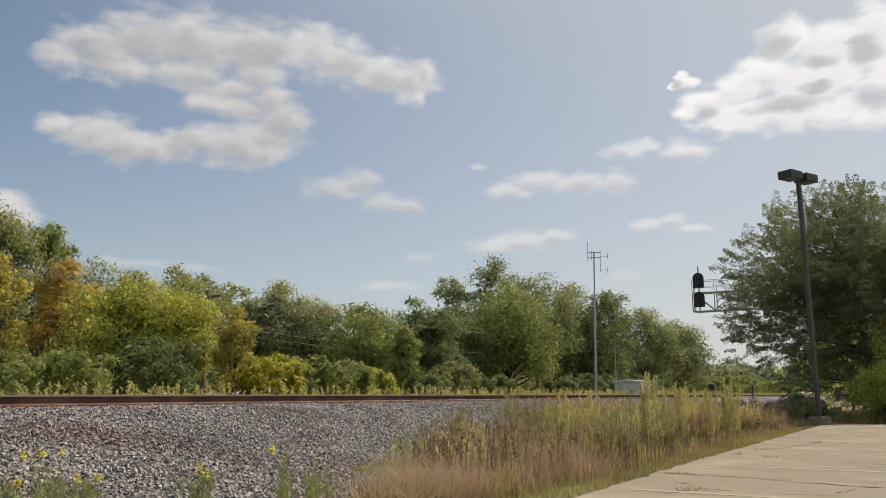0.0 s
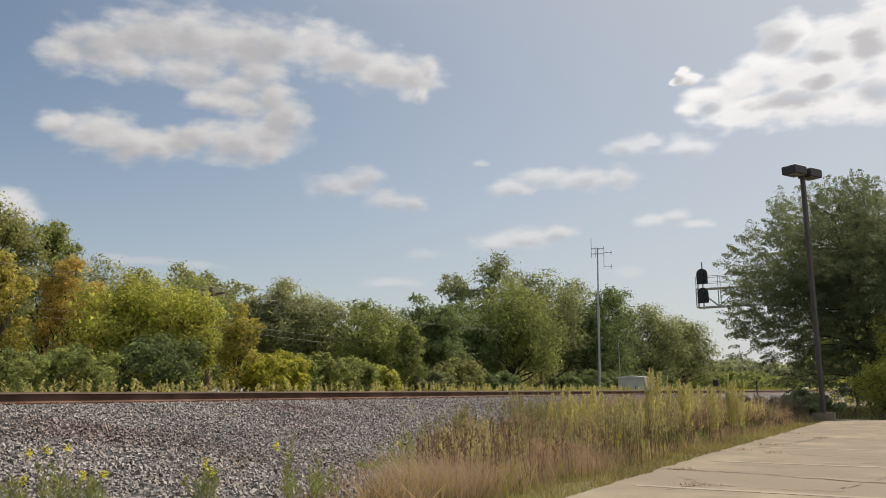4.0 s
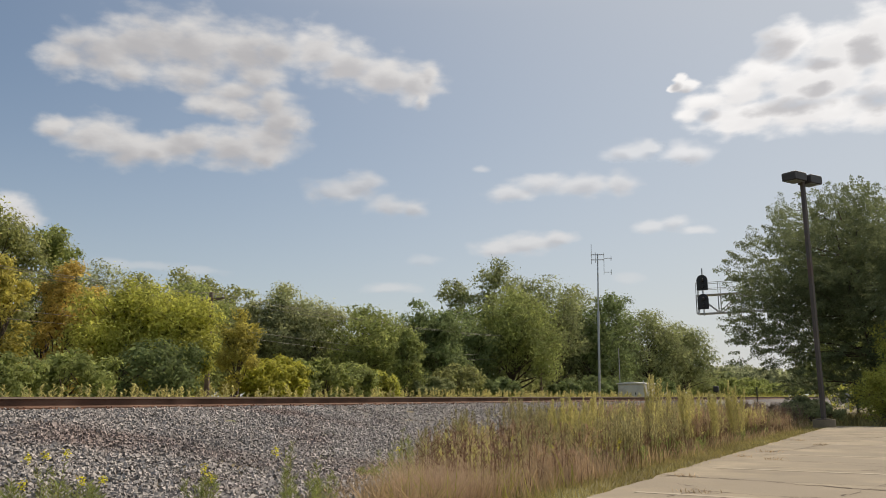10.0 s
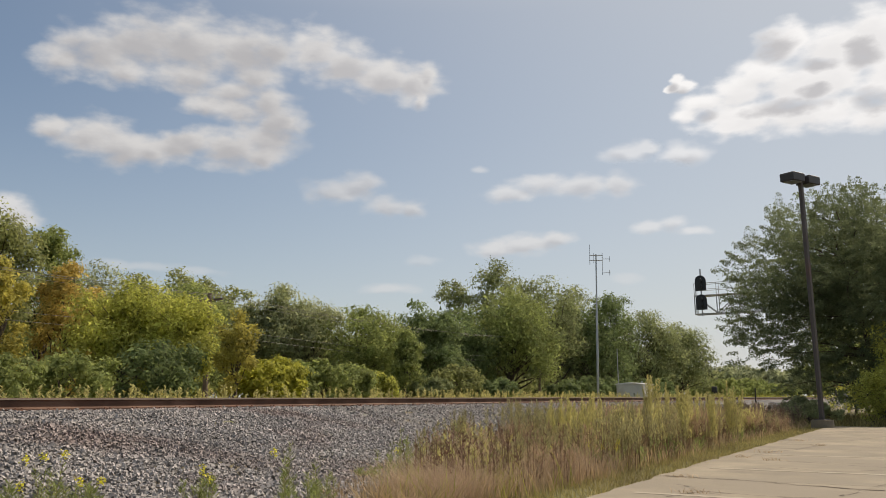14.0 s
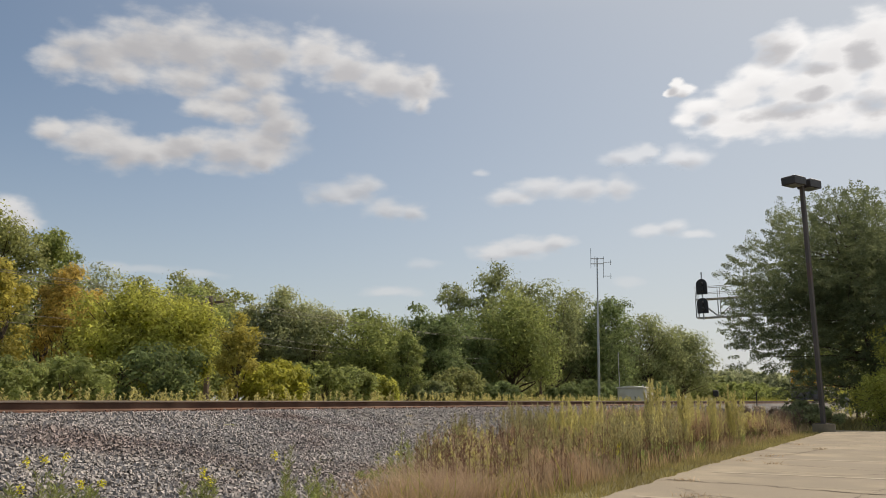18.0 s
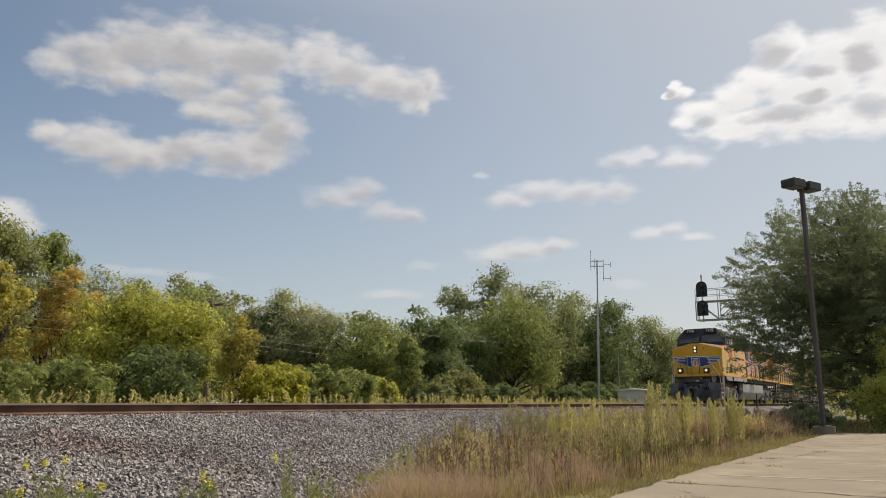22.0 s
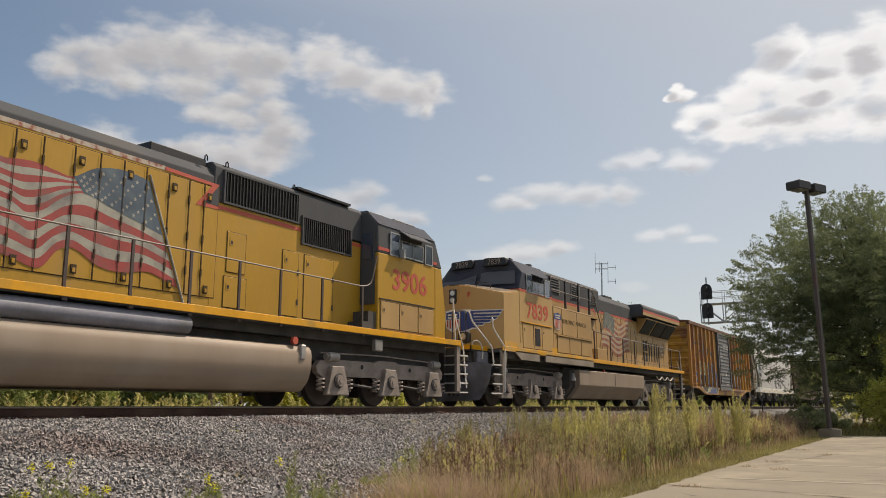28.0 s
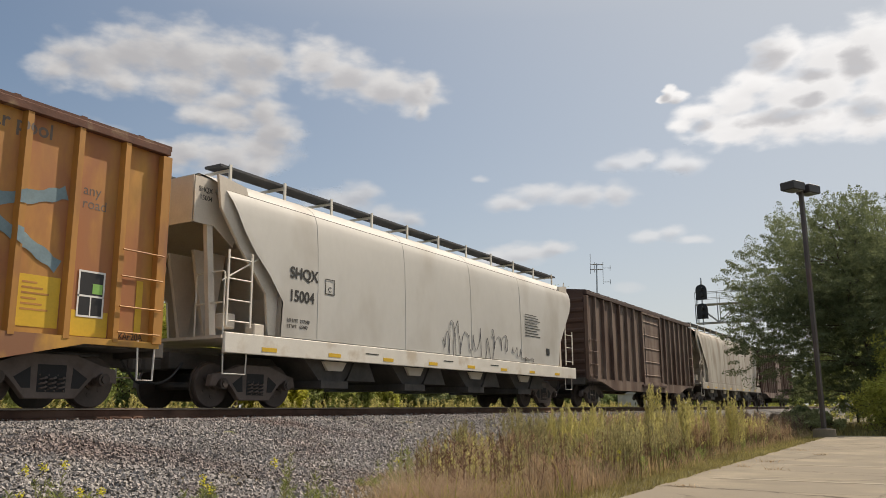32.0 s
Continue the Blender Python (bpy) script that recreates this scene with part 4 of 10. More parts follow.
def weed_plants(p, h, rng, n_leaf=26, leaf=0.055, plume=14):
    """Tall weeds: upright stem, narrow leaves along it and a tapering plume: chunks for stems, leaves and plumes."""
    n = len(p)
    hh = h * rng.uniform(0.6, 1.2, n)
    z = ground_z(p[:, 0], p[:, 1])
    b = rng.uniform(0, 2 * math.pi, n)
    lean = np.stack([np.cos(b), np.sin(b)], -1) * (hh * rng.uniform(0.0, 0.22, n))[:, None]
    a = rng.uniform(0, math.pi, n)
    stems = []
    for k in (0, 1):
        side = np.stack([np.cos(a + k * 1.57), np.sin(a + k * 1.57)], -1) * 0.0035
        v = np.zeros((n, 4, 3))
        v[:, 0, :2], v[:, 1, :2] = p - side, p + side
        v[:, 2, :2], v[:, 3, :2] = p + lean + side * 0.5, p + lean - side * 0.5
        v[:, 0, 2] = v[:, 1, 2] = z
        v[:, 2, 2] = v[:, 3, 2] = z + hh
        stems.append((v.reshape(-1, 3), np.arange(n * 4).reshape(n, 4)))

    def along(m, t0, t1, out, size, narrow, rise):
        t = rng.uniform(t0, t1, (n, m))
        c = np.zeros((n, m, 3))
        ang = rng.uniform(0, 2 * math.pi, (n, m))
        r = out * rng.uniform(0.3, 1.0, (n, m)) * (1.1 - t ** 2 * 0.75)
        c[:, :, :2] = p[:, None, :] + lean[:, None, :] * t[..., None] + np.stack([np.cos(ang), np.sin(ang)], -1) * r[..., None]
        c[:, :, 2] = z[:, None] + hh[:, None] * t + r * rise
        d = np.stack([np.cos(ang), np.sin(ang), np.full_like(ang, rise)], -1)
        d /= np.linalg.norm(d, axis=-1)[..., None]
        s = np.cross(d, rng.normal(size=d.shape))
        s /= np.linalg.norm(s, axis=-1)[..., None] + 1e-6
        ln = (size * rng.uniform(0.6, 1.4, (n, m)))[..., None]
        v = np.stack([c - d * ln, c + s * ln * narrow, c + d * ln, c - s * ln * narrow], 2).reshape(-1, 3)
        return v, np.arange(len(v)).reshape(-1, 4)

    return stems, along(n_leaf, 0.15, 0.92, 0.05, leaf, 0.13, 0.9), along(plume, 0.72, 1.02, 0.05, leaf * 0.55, 0.3, 0.8)


def feathery(p, h, rng, n_leaf, leaf, bare):
    """Stems bare below and feathery above: a tapering spray of thin upright leaves."""
    n = len(p)
    hh = h * rng.uniform(0.78, 1.1, n)
    z = ground_z(p[:, 0], p[:, 1])
    b = rng.uniform(0, 2 * math.pi, n)
    lean = np.stack([np.cos(b), np.sin(b)], -1) * (hh * rng.uniform(0.0, 0.14, n))[:, None]
    a = rng.uniform(0, math.pi, n)
    stems = []
    for k in (0, 1):
        side = np.stack([np.cos(a + k * 1.57), np.sin(a + k * 1.57)], -1) * 0.0032
        v = np.zeros((n, 4, 3))
        v[:, 0, :2], v[:, 1, :2] = p - side, p + side
        v[:, 2, :2], v[:, 3, :2] = p + lean + side * 0.3, p + lean - side * 0.3
        v[:, 0, 2] = v[:, 1, 2] = z
        v[:, 2, 2] = v[:, 3, 2] = z + hh * 0.96
        stems.append((v.reshape(-1, 3), np.arange(n * 4).reshape(n, 4)))
    t = bare + (1 - bare) * rng.uniform(0, 1, (n, n_leaf)) ** 0.85
    ang = rng.uniform(0, 2 * math.pi, (n, n_leaf))
    r = 0.062 * rng.uniform(0.15, 1.0, (n, n_leaf)) * np.clip((1.04 - t) / (1 - bare) * 1.5, 0.12, 1.0)
    flat = np.stack([np.cos(ang), np.sin(ang)], -1)
    c = np.zeros((n, n_leaf, 3))
    c[:, :, :2] = p[:, None, :] + lean[:, None, :] * t[..., None] + flat * r[..., None]
    c[:, :, 2] = z[:, None] + hh[:, None] * t + r * 0.8
    d = np.concatenate([flat * 0.75, rng.uniform(0.6, 1.5, (n, n_leaf, 1))], -1)
    d /= np.linalg.norm(d, axis=-1)[..., None]
    s = np.cross(d, rng.normal(size=d.shape))
    s /= np.linalg.norm(s, axis=-1)[..., None] + 1e-6
    ln = (leaf * rng.uniform(0.5, 1.3, (n, n_leaf)))[..., None]
    v = np.stack([c - d * ln, c + s * ln * 0.13, c + d * ln, c - s * ln * 0.13], 2).reshape(-1, 3)
    return stems, (v, np.arange(len(v)).reshape(-1, 4)), None


def scatter(rng, n, x0, x1, lo, hi, power=1.0):
    """Points between two lines y = lo(x) and y = hi(x)."""
    x = x0 + (x1 - x0) * rng.random(n) ** power
    k = rng.random(n)
    return np.stack([x, lo(x) + (hi(x) - lo(x)) * k], -1)


M_GRASS_DRY = mat("dry_grass", (0.40, 0.30, 0.185), 0.8, var=0.2, bump=0, per_island=0.35, through_light=0.3)
M_GRASS_GREEN = mat("green_grass", (0.33, 0.33, 0.085), 0.75, var=0.25, bump=0, per_island=0.4, through_light=0.35)
M_VERGE = mat("verge_grass", (0.29, 0.255, 0.105), 0.8, var=0.3, bump=0, per_island=0.45, through_light=0.3)
M_GRASS_RED = mat("reddish_grass", (0.43, 0.325, 0.235), 0.8, var=0.2, bump=0, per_island=0.35, through_light=0.35)
M_STEM = mat("brown_weed_stem", (0.19, 0.105, 0.06), 0.85, var=0.25, bump=0, per_island=0.4)
M_WEED = mat("weed_leaf", (0.325, 0.30, 0.155), 0.75, var=0.25, bump=0, per_island=0.45, through_light=0.35)
M_PLUME = mat("goldenrod_plume", (0.50, 0.465, 0.20), 0.8, var=0.2, bump=0, per_island=0.35, through_light=0.4)
M_STRAW = mat("straw_weed", (0.42, 0.30, 0.205), 0.8, var=0.2, bump=0, per_island=0.35, through_light=0.35)
M_DEAD = mat("dead_brown_stem", (0.20, 0.11, 0.07), 0.85, bump=0, per_island=0.3)
M_DULL = mat("dull_dead_weed", (0.22, 0.165, 0.12), 0.85, var=0.25, bump=0, per_island=0.35, through_light=0.2)
M_FLOWER = mat("yellow_flower", (0.66, 0.62, 0.06), 0.7, var=0.1, bump=0, per_island=0.2, through_light=0.4)


def meadow():
    rng = np.random.default_rng(21)
    # strip beyond the track
    stuff("grass", [blades(13000, (6, 60, 16.6, 24.5), 0.55, 0.012, 0.35, rng), blades(8000, (40, 150, 16.8, 26), 0.75, 0.03, 0.3, rng), blades(4000, (100, 420, 16.8, 34), 1.0, 0.09, 0.3, rng)], M_GRASS_GREEN, "yellow-green uncut grass beyond the track", "grass")
    p = scatter(rng, 1000, 6, 80, lambda x: 16.8 + 0 * x, lambda x: 20.5 + 0 * x)
    st, lf, pl = weed_plants(p, 0.85, rng, 14, 0.10, 14)
    stuff("weed_stems", st, M_STEM, "thin brown weed stems beyond the track", "weeds")
    stuff("weeds", [lf, pl], M_PLUME, "green and yellow weeds along the far side of the track", "weeds")
    # verge along the lot
    stuff("verge_grass", [blades(16000, (4.5, 26, 2.5, 3.5), 0.10, 0.0035, 0.8, rng), blades(6000, (26, 40, -3, 6.5), 0.3, 0.012, 0.6, rng)], M_VERGE, "short olive-green grass along the edge of the lot", "grass")
    edge = lambda x: np.clip(3.75 + 0.42 * (x - 5.0), 2.9, 6.7)
    p = scatter(rng, 10000, 5.0, 30, lambda x: 3.15 + 0 * x, edge, 1.3)
    q = scatter(rng, 1800, 3, 12, lambda x: edge(x) - 0.2, lambda x: edge(x) + 0.7)
    stuff("dry_grass", [blades_at(p, 0.27, 0.005, 0.6, rng), blades_at(q, 0.16, 0.004, 0.8, rng)], M_GRASS_DRY, "dry tan grass between the lot and the bank", "grass")
    # fine reddish grass in tufts
    p = scatter(rng, 16000, 5.4, 9.6, lambda x: 3.2 + 0.0 * x, lambda x: edge(x) - 0.1)
    keep = np.sin(p[:, 0] * 2.3 + 1.0) + np.sin(p[:, 1] * 2.9) + rng.normal(0, 0.7, len(p)) > -0.3
    q = scatter(rng, 1300, 5.2, 10.5, lambda x: 3.1 + 0.0 * x, lambda x: edge(x) - 0.1)
    q = q[np.sin(q[:, 0] * 5.1) + np.sin(q[:, 1] * 6.3 + q[:, 0]) > 0.5]
    stuff("green_blades", [blades_at(q, 0.40, 0.0035, 0.5, rng)], M_GRASS_GREEN, "bright green grass blades among the dry grass", "grass")
    stuff("reddish_grass", [blades_at(p[keep], 0.40, 0.0013, 0.8, rng)], M_GRASS_RED, "fine reddish-tan seed grass at the foot of the bank", "grass")

    # tall weeds: clumps of like stems, leafy at the top, bare and brown below
    green, bright, straw, stems, dry_stems = [], [], [], [], []
    for k in range(215):
        x = 7.4 + 19.1 * rng.random() ** 0.92
        if x < 9.6 and rng.random() < 0.5:
            continue
        hi = float(np.clip(edge(x) - 0.2, 3.3, 6.0))
        y = 3.2 + 0.012 * x + (hi - 3.2) * rng.random()
        tall = 0.57 + 0.28 * np.clip((x - 7) / 4.5, 0, 1)
        h = tall * rng.uniform(0.62, 1.0) * (1.0 if x < 19 else 0.92 if x < 21.5 else 0.62)
        n = int(rng.integers(10, 30) * (0.6 if x < 9.5 else 1.0))
        p = rng.normal(0, 1, (n, 2)) * rng.uniform(0.10, 0.26) + (x, y)
        p = p[p[:, 1] > 3.0]
        if len(p) < 3:
            continue
        leafy = rng.random() < (0.5 if x < 9.5 else 0.78 if x < 13 else 0.42)
        if leafy:
            st, lf, pl = feathery(p, h, rng, 52, 0.032, 0.42)
            (bright if rng.random() < 0.28 else green).append(lf)
            stems += st
        else:
            st, lf, pl = feathery(p, h * 0.95, rng, 38, 0.025, 0.5)
            straw.append(lf)
            dry_stems += st
    stuff("tall_weeds", green, M_WEED, "tall feathery yellow-green weeds between the lot and the track", "weeds")
    stuff("bright_weeds", bright, M_PLUME, "pale yellow-green feathery weeds among the darker ones", "weeds")
    stuff("straw_weeds", straw, M_STRAW, "dry straw-coloured weeds among the green ones", "weeds")
    stuff("tall_weed_stems", stems, M_STEM, "reddish-brown upright stems of tall weeds", "weeds")
    stuff("dry_weed_stems", dry_stems, M_DEAD, "dark brown stems of dry weeds", "weeds")

    def clumpy(n, x0, x1, cut):
        p = scatter(rng, n, x0, x1, lambda x: 3.15 + 0.010 * x, lambda x: np.clip(edge(x) - 0.15, 3.3, 6.0), 1.15)
        k = np.sin(p[:, 0] * 1.9 + 0.4) + np.sin(p[:, 1] * 3.1 + p[:, 0] * 0.8) + 0.7 * np.sin(p[:, 0] * 4.3)
        return p[k + rng.normal(0, 0.5, len(p)) > cut]
    p = scatter(rng, 700, 21, 36, lambda x: 3.4 + 0 * x, lambda x: 5.0 + 0.15 * (x - 21))
    st, lf, pl = weed_plants(p, 0.62 + 0 * p[:, 0], rng, 16, 0.045, 10)
    stuff("brown_weeds", st + [lf, pl], M_DULL, "dull grey-brown dead weeds near the large tree", "weeds")
    p = clumpy(900, 6.2, 28, -2)
    st, lf, pl = weed_plants(p, 0.52 + 0 * p[:, 0], rng, 6, 0.03, 8)
    stuff("dead_stems", st + [lf, pl], M_DEAD, "dark brown dead stems among the weeds", "weeds")
    p = clumpy(420, 8.0, 27, 0.2)
    st, lf, pl = weed_plants(p, 0.30 + 0 * p[:, 0], rng, 26, 0.055, 4)
    stuff("low_green_weeds", st + [lf, pl], M_LEAF["green"], "low green weeds under the tall stems", "weeds")


meadow()


def goldenrod(x, y, h, seed, flowers, wide=0.3):
    """One weedy plant with several stems, leaves and yellow flower heads."""
    rng = np.random.default_rng(seed)
    root = empty("goldenrod_plant", pose(x, y, float(ground_z(x, y))), label="green weed with small yellow flowers on the stone bank" if h < 0.7 else "tall feathery yellow-green goldenrod above the other weeds", category="plant", group="flowering weeds on the bank")
    m = 11 if h < 0.7 else 16
    p = rng.normal(0, wide * 0.35, (m, 2)) + (x, y)
    st, lf, pl = weed_plants(p, h * rng.uniform(0.45, 1.0, m), rng, 44, 0.026, 0) if h < 0.7 else feathery(p, h, rng, 190, 0.036, 0.22)
    off = np.array([x, y, float(ground_z(x, y))])
    for nm, ch, mm in (("stem", st, M_WEED), ("foliage", [lf], M_LEAF["green"] if h < 0.7 else M_PLUME)):
        v, f = joined(ch)
        o = tagged(new(nm, fast_mesh(nm, v - off, f, mm)), kind="stuff")
        o.parent = root
    for k in range(flowers):
        q = p[rng.integers(m)] - (x, y)
        c = np.concatenate([rng.normal(0, 0.016, (40, 2)) + q + rng.normal(0, 0.05, 2), rng.normal(h * rng.uniform(0.75, 1.05), 0.02, (40, 1))], 1)
        v, f = leaves(c, 0.018, rng, narrow=0.8)
        o = tagged(new("flower_head", fast_mesh("flower_head", v, f, M_FLOWER)), "bright yellow flower head", kind="stuff")
        o.parent = root


for i, (x, y, h, fl, w) in enumerate(((13.4, 4.0, 1.16, 0, 0.28), (13.75, 3.55, 1.06, 0, 0.26), (16.6, 3.35, 1.10, 0, 0.28), (15.2, 3.5, 0.92, 0, 0.26), (11.2, 4.3, 0.86, 0, 0.34), (10.3, 4.2, 0.80, 0, 0.3), (3.9, 5.75, 0.46, 3, 0.26), (3.62, 5.8, 0.30, 1, 0.14), (4.1, 5.6, 0.26, 2, 0.16), (4.58, 4.92, 0.36, 2, 0.16), (5.16, 4.45, 0.52, 1, 0.24), (5.4, 4.4, 0.36, 0, 0.2), (7.5, 5.45, 0.16, 0, 0.16), (7.1, 4.9, 0.42, 1, 0.35), (6.75, 4.5, 0.66, 0, 0.3), (8.3, 5.0, 0.52, 0, 0.45), (9.3, 5.3, 0.60, 0, 0.5), (8.9, 4.0, 0.42, 3, 0.4), (9.9, 3.6, 0.34, 4, 0.35))):
    goldenrod(x, y, h, 200 + i, fl, w)


def lot_weeds():
    """Dry tufts that grow in the joints and cracks of the concrete."""
    rng = np.random.default_rng(77)
    for x, y in ((11.86, 2.34), (13.06, 2.2), (11.52, 1.85), (16.75, 2.26), (7.29, 1.83), (15.34, 1.72), (8.66, 2.3)):
        p = rng.normal(0, 1, (34, 2)) * (0.05, 0.08) + (x, y)
        v, f = blades_at(p, 0.05, 0.003, 1.2, rng, on=lambda a, b: 0 * a - 0.842)
        o = new("weed_tuft", fast_mesh("weed_tuft", v - np.array([x, y, -0.842]), f, M_GRASS_DRY))
        o.location = (x, y, -0.842)
        tagged(o, "small dry weed tuft in a crack of the concrete", "weed", "weeds in the lot", "stuff")


lot_weeds()


# ---- lamp, signal, mast, shelter, poles ----
M_HEAD = mat("dark_bronze_steel", (0.045, 0.04, 0.04), 0.5, 0.1, var=0.15)


def lot_lamp():
    root = empty("street_lamp", pose(24.6, 2.66, -0.84, -0.45, 0, 64), label="brown steel lot lamp with two box heads on concrete", category="street lamp")
    bm = B()
    tube(bm, [(0, 0, -0.1), (0, 0, 0.2)], 0.29, 20)
    part("base", bm, M_CONCRETE, root, "round concrete footing", smooth=True)
    bm = B()
    box(bm, -0.15, 0.15, -0.15, 0.15, 0.2, 0.225, 0.005)
    box(bm, -0.055, 0.055, -0.055, 0.055, 0.22, 6.93, 0.012)
    part("pole", bm, M_BRONZE, root)
    bm = B()
    box(bm, -0.04, 0.04, -0.3, 0.3, 6.86, 6.94)
    part("arm", bm, M_BRONZE, root)
    for s in (-1, 1):
        bm = B()
        prism(bm, [(s * 0.10, 6.83), (s * 0.64, 6.83), (s * 0.655, 7.03), (s * 0.62, 7.07), (s * 0.12, 7.07), (s * 0.085, 7.03)], -0.215, 0.215, "x", 0.012)
        hd = part("lamp_head", bm, M_HEAD, root, "dark brown box-shaped lamp head")
        bm = B()
        box(bm, -0.165, 0.165, s * 0.37 - 0.21, s * 0.37 + 0.21, 6.816, 6.828)
        part("lens", bm, M_GALV, hd, "grey glass lens")


lot_lamp()


def signal_bridge():
    x, y0, y1, z = 67.3, 5.5, 15.95, 6.65
    root = empty("signal_gantry", pose(x, y0, -0.9), label="grey cantilever signal gantry with two black signal heads over the track", category="railway signal")
    dz = 0.9

    def bar(name, a, b, r, parent=root, m=M_GALV):
        bm = B()
        tube(bm, [a, b], r, 6)
        return part(name, bm, m, parent)
    ly = y1 - y0
    bm = B()
    tube(bm, [(0, 0, 0), (0, 0, z + dz + 2.0)], 0.28, 14)
    part("mast", bm, M_GALV, root, smooth=True)
    for dx in (-0.45, 0.45):
        for zz in (z + dz, z + dz + 1.5):
            bar("chord", (dx, 0, zz), (dx, ly, zz), 0.05)
        n = 6
        for i in range(n):
            a, b = ly * i / n, ly * (i + 1) / n
            bar("diagonal", (dx, a if i % 2 else b, z + dz), (dx, b if i % 2 else a, z + dz + 1.5), 0.045)
            bar("upright", (dx, b, z + dz), (dx, b, z + dz + 1.5), 0.045)
            bar("rail_post", (dx, b, z + dz + 1.5), (dx, b, z + dz + 2.5), 0.025)
        bar("handrail", (dx, 0.3, z + dz + 2.5), (dx, ly, z + dz + 2.5), 0.025)
        bar("handrail", (dx, 0.3, z + dz + 2.0), (dx, ly, z + dz + 2.0), 0.02)
    for k in range(7):
        bar("crossbar", (-0.45, ly * k / 6, z + dz), (0.45, ly * k / 6, z + dz), 0.04)
    bm = B()
    box(bm, -0.45, 0.45, 0.3, ly, z + dz + 1.5, z + dz + 1.54)
    part("walkway", bm, M_GALV, root)
    py = 15.35 - y0
    bar("signal_post", (-0.6, py, z + dz - 0.2), (-0.6, py, z + dz + 3.65), 0.06)
    bar("ladder_rail", (-0.6, py + 0.45, z + dz), (-0.6, py + 0.45, z + dz + 2.3), 0.03)
    for zz in (6.95, 8.5):
        bm = B()
        w, hgt = 0.44, 1.25
        pts = [(py - w, zz + dz)] + [(py + w, zz + dz)]
        for k in range(9):
            a = math.pi * k / 8
            pts.append((py + w * math.cos(a), zz + dz + hgt - w + w * math.sin(a)))
        prism(bm, pts, -0.78, -0.72, "x", 0.0)
        head = part("signal_head", bm, M_BLACK, root, "black signal head with rounded backboard")
        for j in range(2):
            bm = B()
            tube(bm, [(-0.78, py, zz + dz + 0.35 + 0.5 * j), (-1.1, py, zz + dz + 0.33 + 0.5 * j)], 0.15, 12)
            part("hood", bm, M_BLACK, head)


signal_bridge()


def radio_mast():
    root = empty("radio_mast", pose(51.8, 19.0, -0.6, 1.2, 0.5, 0), label="slender grey steel radio mast with small antennas behind the track", category="antenna mast")
    bm = B()
    tube(bm, [(0, 0, 0), (0, 0, 6.3)], 0.085, 10, 0.075)
    part("lower_pole", bm, M_GALV, root, smooth=True)
    bm = B()
    tube(bm, [(0, 0, 6.3), (0, 0, 10.2)], 0.055, 8, 0.045)
    part("upper_pole", bm, M_GALV, root, smooth=True)

    def bar(name, a, b, r=0.022, m=M_GALV):
        bm = B()
        tube(bm, [a, b], r, 6)
        part(name, bm, m, root)
    # arms run across the line of sight
    u = Vector((0.36, -0.93, 0))
    z = 9.78
    for zz in (z, z + 0.35):
        bar("crossarm", u * -0.45 + Vector((0, 0, zz)), u * 0.45 + Vector((0, 0, zz)), 0.03)
    bar("antenna_rod", u * -0.42 + Vector((0, 0, z - 0.3)), u * -0.42 + Vector((0, 0, z + 1.1)), 0.018)
    bar("antenna_rod", u * -0.15 + Vector((0, 0, z - 0.2)), u * -0.15 + Vector((0, 0, z + 0.5)), 0.018)
    bar("antenna_rod", u * 0.42 + Vector((0, 0, z - 1.0)), u * 0.42 + Vector((0, 0, z + 0.5)), 0.018)
    for zz in (z - 0.85, z + 0.1):
        bar("dipole", u * 0.42 + Vector((0, 0, zz)), u * 0.95 + Vector((0, 0, zz)), 0.018)
        bar("dipole", u * 0.9 + Vector((0, 0, zz - 0.18)), u * 0.9 + Vector((0, 0, zz + 0.18)), 0.018)
    bm = B()
    box(bm, -0.25, 0.25, -0.25, 0.25, -0.1, 0.12)
    part("footing", bm, M_CONCRETE, root)


radio_mast()


def shelter():
    M_ALU = mat("aluminium_sheet", (0.62, 0.62, 0.60), 0.5, 0.3, var=0.08, bump=0.05, alt=(0.45, 0.44, 0.40), amount=0.2)
    root = empty("equipment_shelter", pose(56.15, 17.3, -0.6), label="small grey metal signal equipment shelter beside the mast", category="shelter")
    bm = B()
    box(bm, 0, 2.4, 0, 1.9, 0.1, 1.5, 0.02)
    part("body", bm, M_ALU, root)
    bm = B()
    prism(bm, [(-0.08, 1.5), (1.98, 1.5), (1.98, 1.56), (0.95, 1.66), (-0.08, 1.56)], -0.1, 2.5, "x", 0.01)
    part("roof", bm, M_ALU, root, "pale metal roof")
    bm = B()
    box(bm, -0.012, 0.0, 0.5, 1.3, 0.2, 1.42, 0.004)
    d = part("door", bm, M_ALU, root)
    bm = B()
    box(bm, -0.05, -0.012, 0.6, 0.66, 0.75, 0.92)
    part("handle", bm, M_BLACK, d)
    bm = B()
    tube(bm, [(0.5, 0.2, 1.55), (0.5, 0.2, 1.75)], 0.04, 8)
    part("roof_vent", bm, M_GALV, root)
    bm = B()
    box(bm, -0.05, 2.45, -0.05, 1.95, -0.1, 0.1)
    part("footing", bm, M_CONCRETE, root)


shelter()


